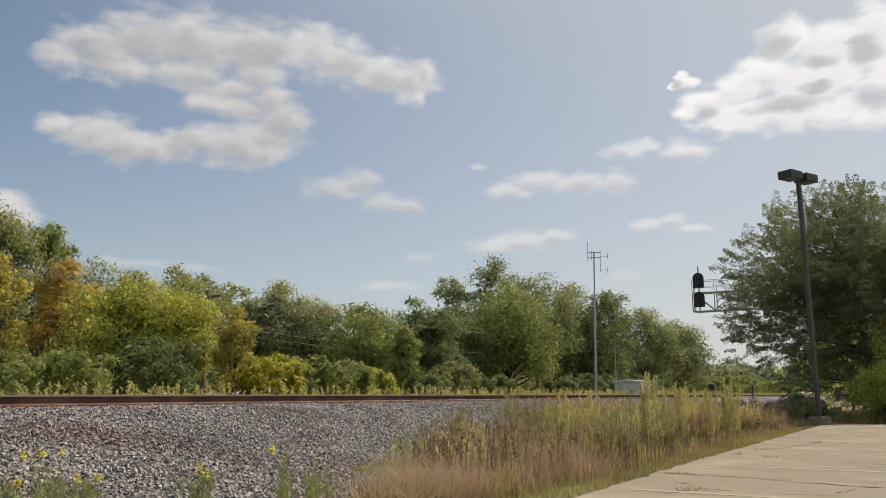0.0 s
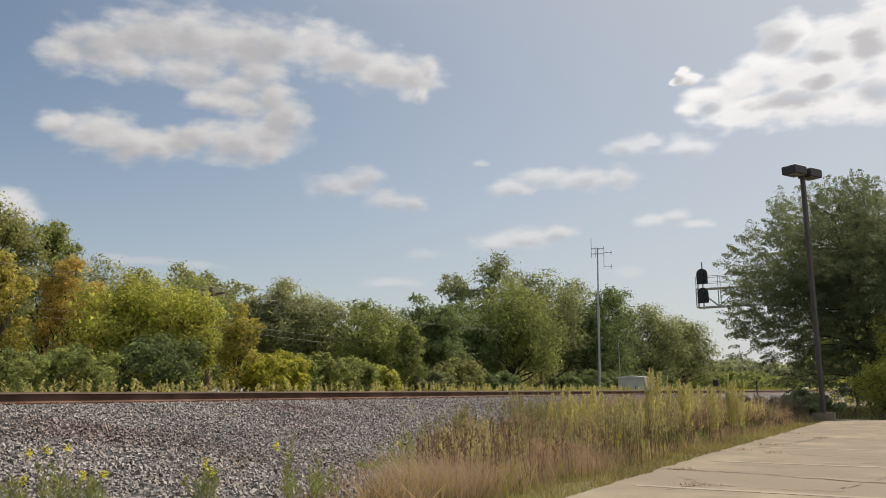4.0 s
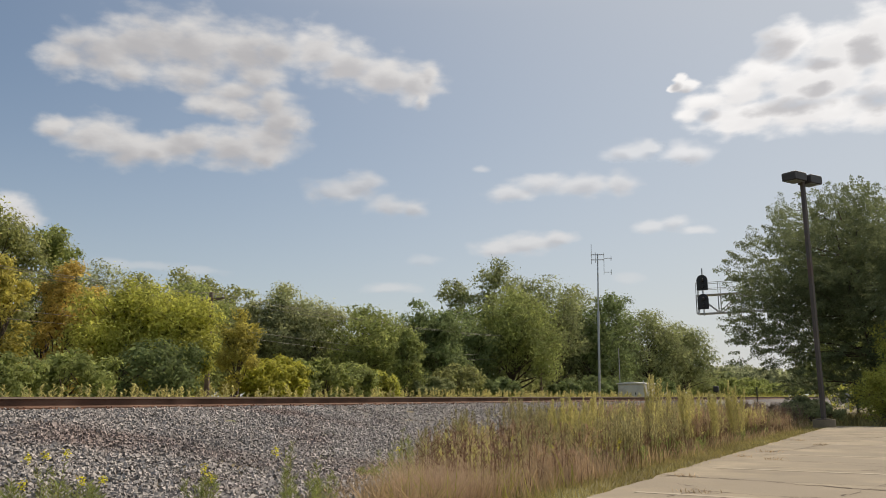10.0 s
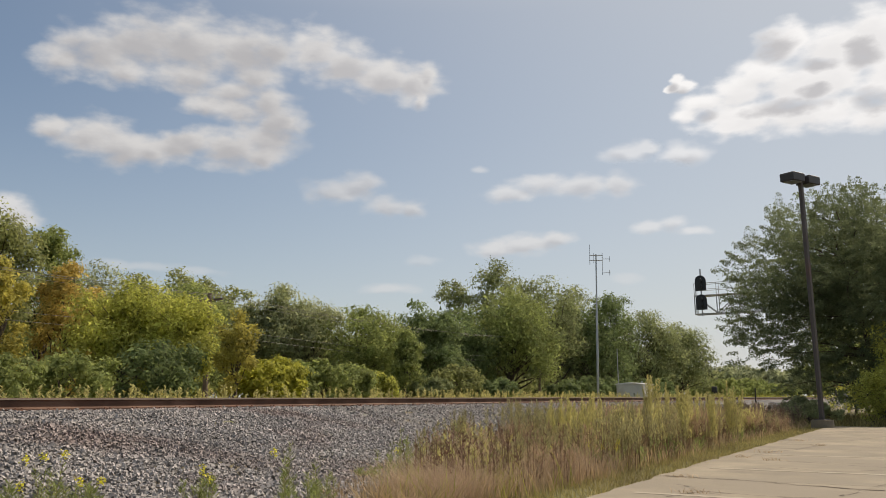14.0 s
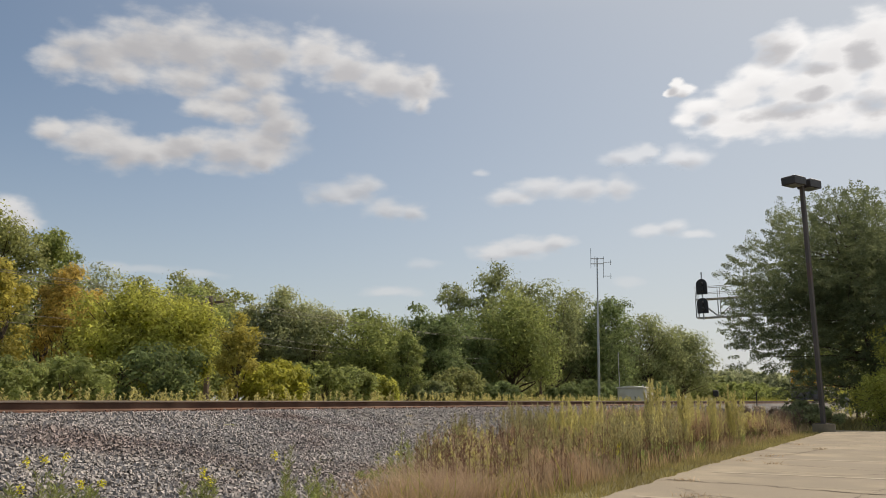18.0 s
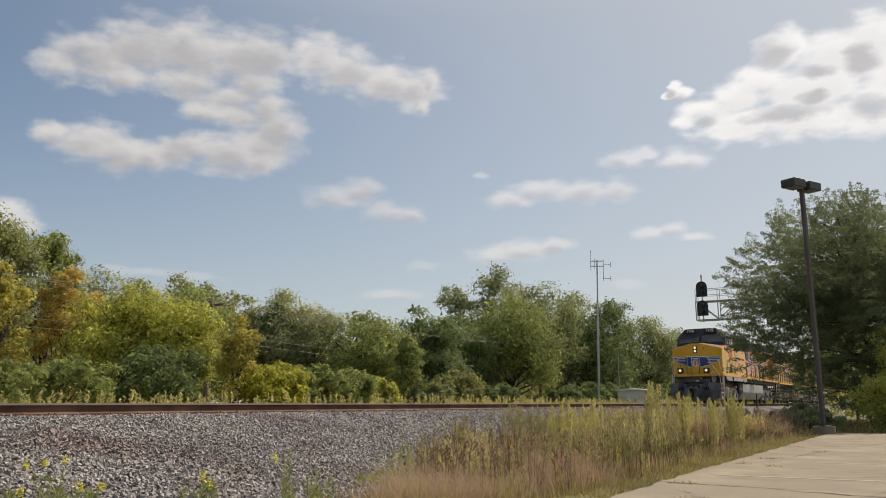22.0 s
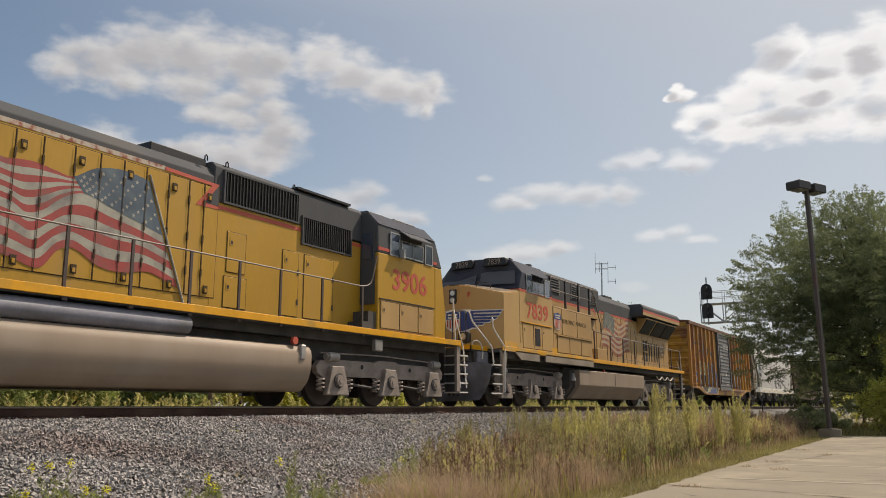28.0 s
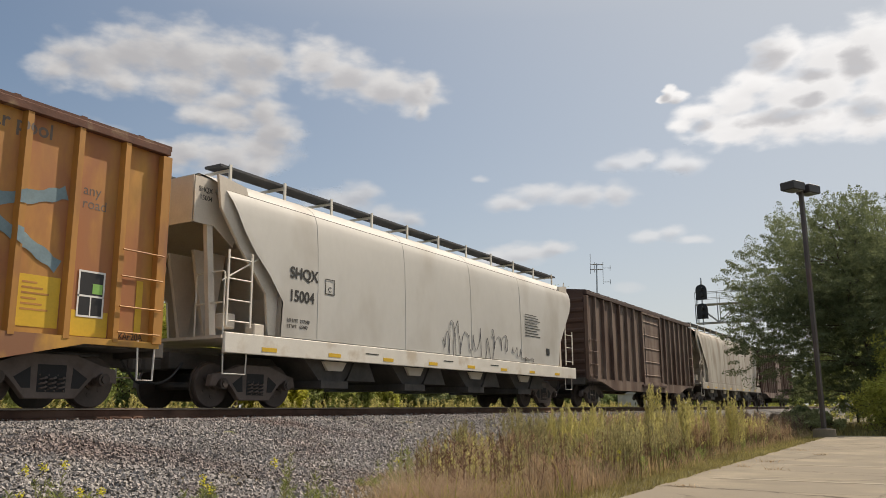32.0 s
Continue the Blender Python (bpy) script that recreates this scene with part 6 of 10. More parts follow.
def six_wheel_truck(root, xs, gear, cyl):
    """Locomotive truck: frame, side frames with pedestals, bearing caps, springs and cylinders."""
    a, b, c = xs
    tr = P(root, "truck", M_UNDER)(bx(a - 0.3, c + 0.3, -0.62, 0.62, 0.45, 0.95, 0.05))
    for s in (-1, 1):
        top, low = 1.03, 0.66
        pts = [(a - 0.62, 0.86), (a - 0.5, top - 0.04), (a + 0.3, top), (b - 0.5, top), (b - 0.35, top + 0.05), (b + 0.35, top + 0.05), (b + 0.5, top), (c - 0.3, top), (c + 0.5, top - 0.04), (c + 0.62, 0.86), (c + 0.58, 0.72)]
        for x in (c, b, a):
            pts += [(x + 0.45, low), (x + 0.36, 0.60), (x + 0.20, 0.60), (x + 0.17, 0.88), (x - 0.17, 0.88), (x - 0.20, 0.60), (x - 0.36, 0.60), (x - 0.45, low)]
        pts.append((a - 0.58, 0.72))
        y0, y1 = (-1.20, -1.06) if s < 0 else (1.06, 1.20)
        sf = P(tr, "side_frame", gear)(pr(pts, y0, y1))
        out = -1.20 if s < 0 else 1.20
        for x in xs:
            P(tr, "bearing_box", gear)(pr([(x - 0.40, 0.24), (x + 0.40, 0.24), (x + 0.38, 0.34), (x + 0.28, 0.56), (x + 0.22, 0.88), (x - 0.22, 0.88), (x - 0.28, 0.56), (x - 0.38, 0.34)], min(out, out + 0.13 * s), max(out, out + 0.13 * s), "y", 0.02))
            P(tr, "bearing_cap", M_UNDER, "", True)(tb([(x, out + 0.13 * s, 0.56), (x, out + 0.165 * s, 0.56)], 0.165, 20))
            P(tr, "bearing_cover", gear, "", True)(tb([(x, out + 0.16 * s, 0.56), (x, out + 0.20 * s, 0.56)], 0.125, 18), tb([(x, out + 0.19 * s, 0.56), (x, out + 0.215 * s, 0.56)], 0.06, 12))
            for dx in (-0.50, 0.50):
                pts = [(x + dx + 0.085 * math.cos(k * 0.9), out + 0.02 * s + 0.085 * math.sin(k * 0.9), 0.34 + 0.0125 * k) for k in range(24)]
                P(tr, "spring", M_TRUCKD)(tb(pts, 0.022, 5))
        for x, dx in ((a - 0.3, 0.34), (c - 0.02, 0.34)):
            P(tr, "brake_cylinder", cyl, "silver-grey brake cylinder", True)(tb([(x, out + 0.03 * s, 1.08), (x + dx, out + 0.03 * s, 1.08)], 0.105, 14), tb([(x - 0.06, out + 0.03 * s, 1.08), (x, out + 0.03 * s, 1.08)], 0.07, 12))
        for x in ((a + b) / 2, (b + c) / 2):
            P(tr, "lightening_hole", M_SCREEN)(tb([(x, out + 0.004 * s, 0.90), (x, out - 0.01 * s, 0.90)], 0.055, 14))
            P(tr, "brake_rod", M_UNDER)(tb([(x - 0.55, out, 0.50), (x + 0.5, out, 0.42)], 0.035, 6))
        P(tr, "air_pipe", M_TRUCKD)(tb(rounded([(a - 0.5, out, 1.16), (b - 0.2, out, 1.2), (c, out, 1.14)]), 0.018, 5))
    wheelsets(root, xs, 0.53, gear)
    return tr


def coupler(root, x, way):
    c = P(root, "coupler", M_UNDER)(bx(min(x, x + 0.75 * way), max(x, x + 0.75 * way), -0.09, 0.09, 0.72, 0.92, 0.02), bx(min(x + 0.0, x + 0.28 * way), max(x, x + 0.28 * way), -0.19, 0.17, 0.66, 0.98, 0.05))
    P(c, "brake_hose", M_BLACK)(tb(rounded([(x + 0.7 * way, -0.45, 0.85), (x + 0.45 * way, -0.45, 0.55), (x + 0.2 * way, -0.35, 0.42), (x - 0.05 * way, -0.3, 0.5)]), 0.025, 6))
    return c


def end_steps(root, x0, x1, z1, side, m, n=5, tread=None):
    """Corner steps of a locomotive: side plates and treads between x0 and x1."""
    ya, yb = (-1.5, -0.98) if side < 0 else (0.98, 1.5)
    st = P(root, "step_well", m)(bx(x0, x1, *( (-1.0, -0.96) if side < 0 else (0.96, 1.0)), 0.36, z1))
    for k in range(n):
        z = 0.36 + (z1 - 0.36) * k / n
        P(st, "tread", tread or M_PIPE)(bx(x0, x1, ya, yb, z, z + 0.035))
    return st


def ge_locomotive(s0, number, new_paint):
    """Wide-cab road locomotive, 22.85 m long; x runs from its front coupler to its rear."""
    yel = M_YEL if new_paint else M_TAN
    gear = M_TRUCK if new_paint else M_TRUCKD
    tank = M_GREYL if new_paint else M_DUSTY
    skirt = M_GREYL if new_paint else mat("dusty_skirt", (0.30, 0.25, 0.20), 0.7, var=0.2)
    num = M_RED if new_paint else M_REDF
    lamp = M_LAMP if new_paint else M_LAMPOFF
    root = empty("locomotive", pose(s0, TRACK_Y, 0), category="locomotive", group="locomotives",
                 label="clean yellow and grey diesel locomotive with lit headlights" if new_paint else "faded tan-yellow diesel locomotive with grey roof, headlights off")
    # frame and deck
    P(root, "frame", M_UNDER)(bx(0.9, 22.1, -0.9, 0.9, 1.0, 1.6, 0.02), bx(2.2, 21.9, -1.42, 1.42, 1.46, 1.62))
    P(root, "deck", M_GREY)(bx(1.75, 22.2, -1.53, 1.53, 1.62, 1.70), bx(0.76, 1.75, -1.02, 1.02, 1.62, 1.70))
    for s in (-1, 1):
        y0, y1 = (-1.575, -1.535) if s < 0 else (1.535, 1.575)
        if new_paint:
            P(root, "deck_edge", M_BAND, "yellow edge band along the deck")(bx(1.74, 22.25, y0, y1, 1.71, 1.85, 0.004))
        else:
            P(root, "deck_edge", M_WORN, "worn orange-yellow lower edge of the body")(bx(1.74, 9.3, y0, y1, 1.66, 1.80, 0.004))
            P(root, "deck_edge", M_BAND, "yellow edge band along the deck")(bx(9.3, 22.25, y0, y1, 1.64, 1.78, 0.004))
        P(root, "skirt", skirt, "grey skirt under the cab")(pr([(2.62, 1.70), (2.66, 1.62), (3.02, 1.44), (4.39, 1.44), (4.39, 1.70)], y0, y1), pr([(4.9, 1.70), (4.9, 1.46), (9.3, 1.46), (9.3, 1.70)], y0, y1))
        if not new_paint:
            P(root, "lower_stripe", M_WORN, "worn orange stripe along the foot of the body")(bx(1.9, 9.28, min(1.55 * s, 1.556 * s), max(1.55 * s, 1.556 * s), 1.80, 1.97))
    P(root, "front_edge", M_BAND)(bx(0.70, 0.74, -1.05, 1.05, 1.66, 1.80, 0.004))
    for s in (-1, 1):
        P(root, "front_edge", M_BAND)(bx(0.70, 1.74, min(1.01 * s, 1.05 * s), max(1.01 * s, 1.05 * s), 1.66, 1.80, 0.004))
    for x in (5.3, 6.4, 7.5, 8.6) if new_paint else ():
        P(root, "lift_lug", M_WHITE)(bx(x, x + 0.12, -1.583, -1.575, 1.5, 1.58))
    # nose: wedge plan, roof falling to the sides
    bm = B()
    F = {}
    for s in (-1, 1):
        F[s] = {k: bm.verts.new(p) for k, p in {
            "fl": (1.46, 0.27 * s, 1.72), "ft": (1.46, 0.27 * s, 3.74), "cl": (1.86, 1.55 * s, 1.72), "ct": (1.86, 1.55 * s, 3.44),
            "rl": (3.0, 1.55 * s, 1.72), "rt": (3.0, 1.55 * s, 3.63), "rm": (3.0, 0.27 * s, 3.86)}.items()}
    a, b = F[-1], F[1]
    for q in (a, b):
        for f in (("fl", "cl", "ct", "ft"), ("cl", "rl", "rt", "ct"), ("ft", "ct", "rt", "rm")):
            bm.faces.new([q[k] for k in f])
    bm.faces.new((a["fl"], a["ft"], b["ft"], b["fl"]))
    bm.faces.new((a["ft"], a["rm"], b["rm"], b["ft"]))
    bm.faces.new((a["rl"], a["rt"], a["rm"], b["rm"], b["rt"], b["rl"]))
    bm.faces.new((a["fl"], a["cl"], a["rl"], b["rl"], b["cl"], b["fl"]))
    bmesh.ops.bevel(bm, geom=list(bm.edges), offset=0.025, segments=2, affect="EDGES")
    nose = part("nose", bm, yel, root, "full-width nose", smooth=True)
    P(nose, "nose_door", yel)(bx(1.435, 1.45, -0.25, 0.25, 1.9, 3.2, 0.004))
    # headlights
    hl = P(nose, "headlight_housing", M_BLACK)(bx(1.42, 1.47, -0.13, 0.13, 3.14, 3.60, 0.01))
    for z in (3.26, 3.48):
        P(hl, "headlight", lamp, "round headlight", True)(tb([(1.405, 0, z), (1.425, 0, z)], 0.075, 18))
        P(hl, "headlight_bezel", M_CYL, "", True)(tb([(1.412, 0, z), (1.424, 0, z)], 0.092, 18))
    # winged emblem on the nose faces
    def on_face(t, z, s, d):
        base = Vector((1.46, 0.27 * s, z)).lerp(Vector((1.86, 1.55 * s, z)), t)
        nrm = Vector((-1.28, 0.4 * s, 0)).normalized()
        return base + nrm * d
    for s in (-1, 1):
        emb = None
        def patch(name, m, d, pts, parent, label=""):
            bm = B()
            bm.faces.new([bm.verts.new(on_face(t, z, s, d)) for t, z in pts])
            return part(name, bm, m, parent, label)
        emb = patch("winged_emblem", M_WHITE, 0.012, ((0, 2.235), (0.14, 2.265), (0.25, 2.32), (0.25, 2.95), (0, 2.95)), nose, "blue winged emblem edged in white")
        patch("wing_body", M_BLUE, 0.018, ((0, 2.28), (0.12, 2.305), (0.30, 2.40), (0.30, 2.90), (0, 2.90)), emb)
        for z, t in ((2.87, 0.985), (2.765, 0.945), (2.665, 0.87), (2.575, 0.73), (2.49, 0.57), (2.41, 0.43)):
            patch("feather_edge", M_WHITE, 0.012, ((0.235, z - 0.066), (t - 0.055, z - 0.064), (t + 0.03, z + 0.06), (0.235, z + 0.06)), emb)
            patch("feather", M_BLUE, 0.018, ((0.30, z - 0.030), (t - 0.055, z - 0.030), (t - 0.008, z + 0.030), (0.30, z + 0.030)), emb)
    pts = [(-0.27, 2.74), (-0.25, 2.92), (0, 2.97), (0.25, 2.92), (0.27, 2.74), (0.24, 2.42), (0, 2.24), (-0.24, 2.42)]
    sh = P(nose, "nose_shield", M_WHITE, "shield with red bars and a blue top")(pr(pts, 1.425, 1.434, "x"))
    P(sh, "blue_field", M_BLUE)(pr([(-0.24, 2.66), (-0.225, 2.865), (0, 2.91), (0.225, 2.865), (0.24, 2.66)], 1.419, 1.424, "x"))
    for z in (2.77, 2.68):
        P(sh, "light_bar", M_WHITE)(bx(1.415, 1.4185, -0.17, 0.17, z, z + 0.05))
    for k in (-0.18, -0.09, 0.0, 0.09, 0.18):
        P(sh, "red_bar", num)(bx(1.419, 1.424, k - 0.024, k + 0.024, 2.33 + abs(k) * 0.5, 2.64))
    # dusty top plates of the nose
    for s in (-1, 1):
        bm = B()
        vs = [bm.verts.new(p) for p in ((1.56, 0.27 * s, 3.775), (1.95, 1.47 * s, 3.475), (2.97, 1.50 * s, 3.645), (2.97, 0.27 * s, 3.87))]
        bm.faces.new(vs)
        bmesh.ops.solidify(bm, geom=list(bm.faces), thickness=0.008)
        part("nose_top_plate", bm, M_DUSTY, nose, "dusty anti-slip plate on the nose")
        handrail(nose, rounded([(1.62, 0.75 * s, 3.66), (1.60, 0.78 * s, 3.82), (1.72, 1.15 * s, 3.76), (1.76, 1.17 * s, 3.60)]), 0.014, m=M_POST)
    P(nose, "small_plate", M_REDF)(pr([(-0.56, 3.50), (-0.38, 3.50), (-0.38, 3.42), (-0.47, 3.30), (-0.56, 3.42)], 1.525, 1.54, "x"))
    # cab
    low = [(-1.55, 1.72), (-1.55, 3.70), (1.55, 3.70), (1.55, 1.72)]
    cab = P(root, "cab", yel, "crew cab")(pr(low, 3.0, 5.62, "x", 0.02))
    P(cab, "red_stripe", num)(pr([(-1.556, 3.64), (-1.556, 3.72), (1.556, 3.72), (1.556, 3.64)], 3.01, 5.60, "x"))
    up = [(-1.55, 3.72), (-1.53, 4.28), (-1.12, 4.74), (-0.5, 4.84), (0.5, 4.84), (1.12, 4.74), (1.53, 4.28), (1.55, 3.72)]
    bm = B()
    lo = [bm.verts.new((2.99 + (0.30 if z > 4 else 0.0), y, z)) for y, z in up]
    hi = [bm.verts.new((5.62, y, z)) for y, z in up]
    bm.faces.new(lo)
    bm.faces.new(hi[::-1])
    for i in range(len(up)):
        j = (i + 1) % len(up)
        bm.faces.new((lo[i], hi[i], hi[j], lo[j]))
    bmesh.ops.bevel(bm, geom=list(bm.edges), offset=0.02, segments=1, affect="EDGES")
    part("cab_roof", bm, M_ROOF, cab, "grey upper cab and roof")
    for s in (-1, 1):
        q = [(3.03, 3.86), (3.03, 3.86)]
        bm = B()
        vs = [bm.verts.new(p) for p in ((2.99, 0.08 * s, 3.93), (2.99, 1.42 * s, 3.88), (3.225, 1.30 * s, 4.36), (3.235, 0.08 * s, 4.44))]
        bm.faces.new(vs)
        bmesh.ops.solidify(bm, geom=list(bm.faces), thickness=0.012)
        part("windshield", bm, M_GLASS, cab, "dark windshield")
        nb = P(cab, "number_board", M_BLACK)(pr([(0.22 * s, 4.56), (0.20 * s, 4.62), (0.22 * s, 4.80), (0.27 * s, 4.83), (0.98 * s, 4.80), (1.03 * s, 4.76), (1.04 * s, 4.58), (1.0 * s, 4.54)], 3.10, 3.40, "x", 0.012))
        t = writing("board_number", number, 0, 0, 0.18, 0, M_WHITE if new_paint else M_TRUCKD, nb, 0.95)
        t.matrix_basis = pose(3.094, (0.86 if s > 0 else -0.36), 4.60, 0, 0, -90)
        y0 = -1.56 if s < 0 else 1.545
        for x0, x1, z0, z1 in ((3.44, 3.80, 3.78, 4.24), (4.12, 4.62, 3.76, 4.28), (4.68, 5.22, 3.76, 4.28)) if new_paint else ((3.56, 3.93, 3.68, 4.24), (4.02, 4.42, 3.70, 4.05), (4.47, 4.88, 3.70, 4.05), (5.0, 5.36, 3.68, 4.22)):
            w = P(cab, "side_window", M_GLASS, "dark sliding side window")(bx(x0, x1, y0, y0 + 0.02, z0, z1))
            for k in ((x0 - 0.03, x0, z0 - 0.03, z1 + 0.03), (x1, x1 + 0.03, z0 - 0.03, z1 + 0.03), (x0, x1, z1, z1 + 0.03), (x0, x1, z0 - 0.03, z0)):
                P(w, "window_frame", M_FRAME if not new_paint else M_GREY)(bx(k[0], k[1], y0 - 0.008, y0 + 0.012, k[2], k[3]))
        P(cab, "sun_visor", M_GREY, "grey metal sun visor")(pr([(1.52 * s, 4.32), (1.82 * s, 4.20), (1.82 * s, 4.17), (1.52 * s, 4.28)], 3.85 if new_paint else 3.98, 5.3 if new_paint else 4.92, "x"))
    P(cab, "roof_unit", M_BLACK, "roof air conditioner and horns")(bx(4.3, 5.2, -0.4, 0.4, 4.82, 4.93, 0.02))
    P(cab, "antenna", M_BLACK)(bx(3.7, 3.9, -0.9, -0.75, 4.80, 4.88, 0.01), bx(5.1, 5.3, -0.95, -0.75, 4.78, 4.88, 0.01))
    # side under the cab windows
    for x0, x1, z0, z1 in ((3.2, 3.95, 1.84, 2.62), (4.02, 4.62, 1.84, 2.62), (4.68, 5.45, 1.84, 2.62)):
        door(cab, x0, x1, z0, z1, -1.552, yel, x0 != 4.02)
    P(cab, "door_hood", M_BAND)(bx(3.1, 5.5, -1.585, -1.552, 2.64, 2.67))
    P(cab, "grille", M_SCREEN if not new_paint else M_GREY, "grille panel")(bx(4.1, 4.5, -1.572, -1.562, 1.95, 2.52))
    writing("road_number", number, 3.62 if new_paint else 3.50, 2.94 if new_paint else 2.84, 0.46 if new_paint else 0.50, -1.556, num, cab, 1.02 if new_paint else 1.22, "large red road number", bold=0.012)
    # body behind the cab
    aux = P(root, "machine_room", yel, "wide lower body")(bx(5.62, 9.3, -1.55, 1.55, 1.72, 3.44, 0.015))
    for x, x_end in ((5.72, 6.44),) if new_paint else ((5.66, 6.36), (6.42, 7.78), (7.82, 9.24)):
        door(aux, x, x_end, 1.92 if new_paint else 2.48, 3.38, -1.552, yel, False, 0.008, "panel")
    if not new_paint:
        for x in (5.95, 7.05, 8.15):
            door(aux, x, x + 1.05, 1.84, 2.40, -1.552, yel, False, 0.02, "panel")
        P(aux, "ledge", yel)(bx(5.9, 9.28, -1.60, -1.55, 2.42, 2.46))
    shield(aux, 5.94 if new_paint else 5.66, 2.60, 0.54 if new_paint else 0.60, 0.62, -1.575 if not new_paint else -1.565, not new_paint)
    for word, x in (("BUILDING", 6.76), ("AMERICA", 7.84)) if new_paint else (("BUILDING", 6.42), ("AMERICA", 7.66)):
        writing("slogan", word, x, 2.90, 0.155, -1.566, M_INK if new_paint else M_FADEDI, aux, 0.98 if new_paint else 1.12, "black slogan lettering")
    hood_up = [(-1.2, 3.44), (-1.2, 4.60), (-1.08, 4.73), (1.08, 4.73), (1.2, 4.60), (1.2, 3.44)]
    up = P(root, "upper_body", M_GREY, "grey upper body with air grilles")(pr(hood_up, 5.62, 11.15, "x", 0.015))
    P(up, "yellow_panel", yel)(bx(5.62, 11.12, -1.21, 1.21, 3.44, 3.72))
    P(up, "red_stripe", num)(bx(5.62, 10.4, -1.215, 1.215, 3.72, 3.80), pr([(10.35, 3.84), (10.6, 3.62), (10.75, 3.62), (10.5, 3.84)], -1.218, -1.213))
    for x0, x1, z0, z1 in ((7.0, 7.8, 4.02, 4.56), (8.02, 8.75, 4.02, 4.56), (9.25, 10.05, 4.0, 4.5)) if new_paint else ((6.22, 7.02, 4.02, 4.58), (8.2, 9.0, 4.01, 4.51), (10.19, 10.75, 3.98, 4.40)):
        g = P(up, "grille", M_SCREEN, "dark louvred grille")(bx(x0, x1, -1.205, -1.19, z0, z1))
        for k in range(6):
            z = z0 + (z1 - z0) * (k + 0.5) / 6
            P(g, "louvre", M_GREY)(pr([(-1.235, z - 0.025), (-1.20, z + 0.025), (-1.20, z + 0.035), (-1.235, z - 0.012)], x0, x1, "x"))
        for k in ((x0 - 0.03, x0), (x1, x1 + 0.03)):
            P(g, "grille_frame", M_GREYL)(bx(k[0], k[1], -1.225, -1.19, z0 - 0.03, z1 + 0.03))
    P(up, "door_frame", M_GREY)(bx(8.85, 9.1, -1.215, -1.2, 3.9, 4.66))
    if not new_paint:
        for s in (-1, 1):
            handrail(up, rounded([(5.5, 1.5 * s, 4.46), (9.6, 1.5 * s, 4.46), (10.95, 1.3 * s, 3.3), (11.0, 1.3 * s, 2.9)], 0.1), 0.02, m=M_RAILDULL)
            handrail(up, [(5.5, 1.5 * s, 4.02), (9.4, 1.5 * s, 4.02)], 0.02, m=M_RAILDULL)
            for x in (5.55, 6.9, 8.14, 9.26):
                P(up, "rail_post", M_BLACK)(pr([(x - 0.03, 4.48), (x + 0.03, 4.48), (x + 0.03, 3.75), (x + 0.055, 3.44), (x - 0.055, 3.44), (x - 0.03, 3.75)], min(1.47 * s, 1.53 * s), max(1.47 * s, 1.53 * s)))
    else:
        handrail(up, rounded([(5.62, -1.5, 4.24), (6.3, -1.46, 4.17), (8.0, -1.45, 4.12), (10.0, -1.45, 4.08)]), 0.014, m=M_RAILDULL)
    for x in (6.4, 7.9, 9.3) if new_paint else ():
        P(up, "rail_bracket", M_GREY)(tb([(x, -1.45, 4.12), (x, -1.2, 4.08)], 0.012, 5))
    if new_paint:
        handrail(up, rounded([(9.4, -1.3, 4.66), (10.1, -1.3, 4.5), (10.9, -1.3, 3.2), (11.4, -1.25, 3.1)]), 0.02, m=M_BLACK)
    # long hood
    hood = P(root, "engine_hood", yel, "long engine hood")(bx(9.3, 21.55, -1.0, 1.0, 1.72, 3.88, 0.02))
    roof = [(-1.0, 3.88), (-1.0, 4.36), (-0.80, 4.62), (0.80, 4.62), (1.0, 4.36), (1.0, 3.88)]
    P(hood, "hood_roof", M_GREY, "grey hood roof")(pr(roof, 11.15, 15.9, "x", 0.015))
    P(hood, "red_stripe", num)(bx(11.15, 15.9, -1.006, 1.006, 3.80, 3.88))
    P(hood, "front_hood_panel", yel)(bx(9.31, 11.14, -1.01, 1.01, 1.8, 3.43))
    for i in range(8):
        x = 11.25 + i * 0.62
        door(hood, x, x + 0.57, 1.86, 3.76, -1.002, yel, True)
    P(hood, "exhaust_stack", M_GREY, "dark exhaust stack")(bx(14.0, 14.9, -0.45, 0.45, 4.6, 4.86, 0.03))
    P(hood, "roof_fittings", M_BLACK)(tb([(12.0, -0.5, 4.68), (12.0, 0.1, 4.68)], 0.09, 12), tb([(12.35, -0.5, 4.68), (12.35, 0.1, 4.68)], 0.09, 12), tb([(12.7, -0.5, 4.68), (12.7, 0.1, 4.68)], 0.09, 12))
    # radiator
    rad = P(root, "radiator_roof", M_GREY, "grey overhanging radiator roof")(pr([(-1.0, 4.02), (-1.54, 4.10), (-1.54, 4.46), (-1.42, 4.60), (1.42, 4.60), (1.54, 4.46), (1.54, 4.10), (1.0, 4.02)], 15.9, 21.95, "x", 0.015))
    P(rad, "yellow_fascia", yel if not new_paint else M_GREY)(bx(15.9, 21.96, -1.547, -1.539, 4.10, 4.24))
    P(rad, "red_stripe", num)(bx(15.9, 21.97, -1.550, -1.542, 4.24, 4.33) if not new_paint else bx(15.95, 21.5, -1.05, -0.98, 3.86, 3.94))
    P(rad, "roof_screen", M_BLACK)(bx(17.0, 21.5, -1.2, 1.2, 4.60, 4.65))
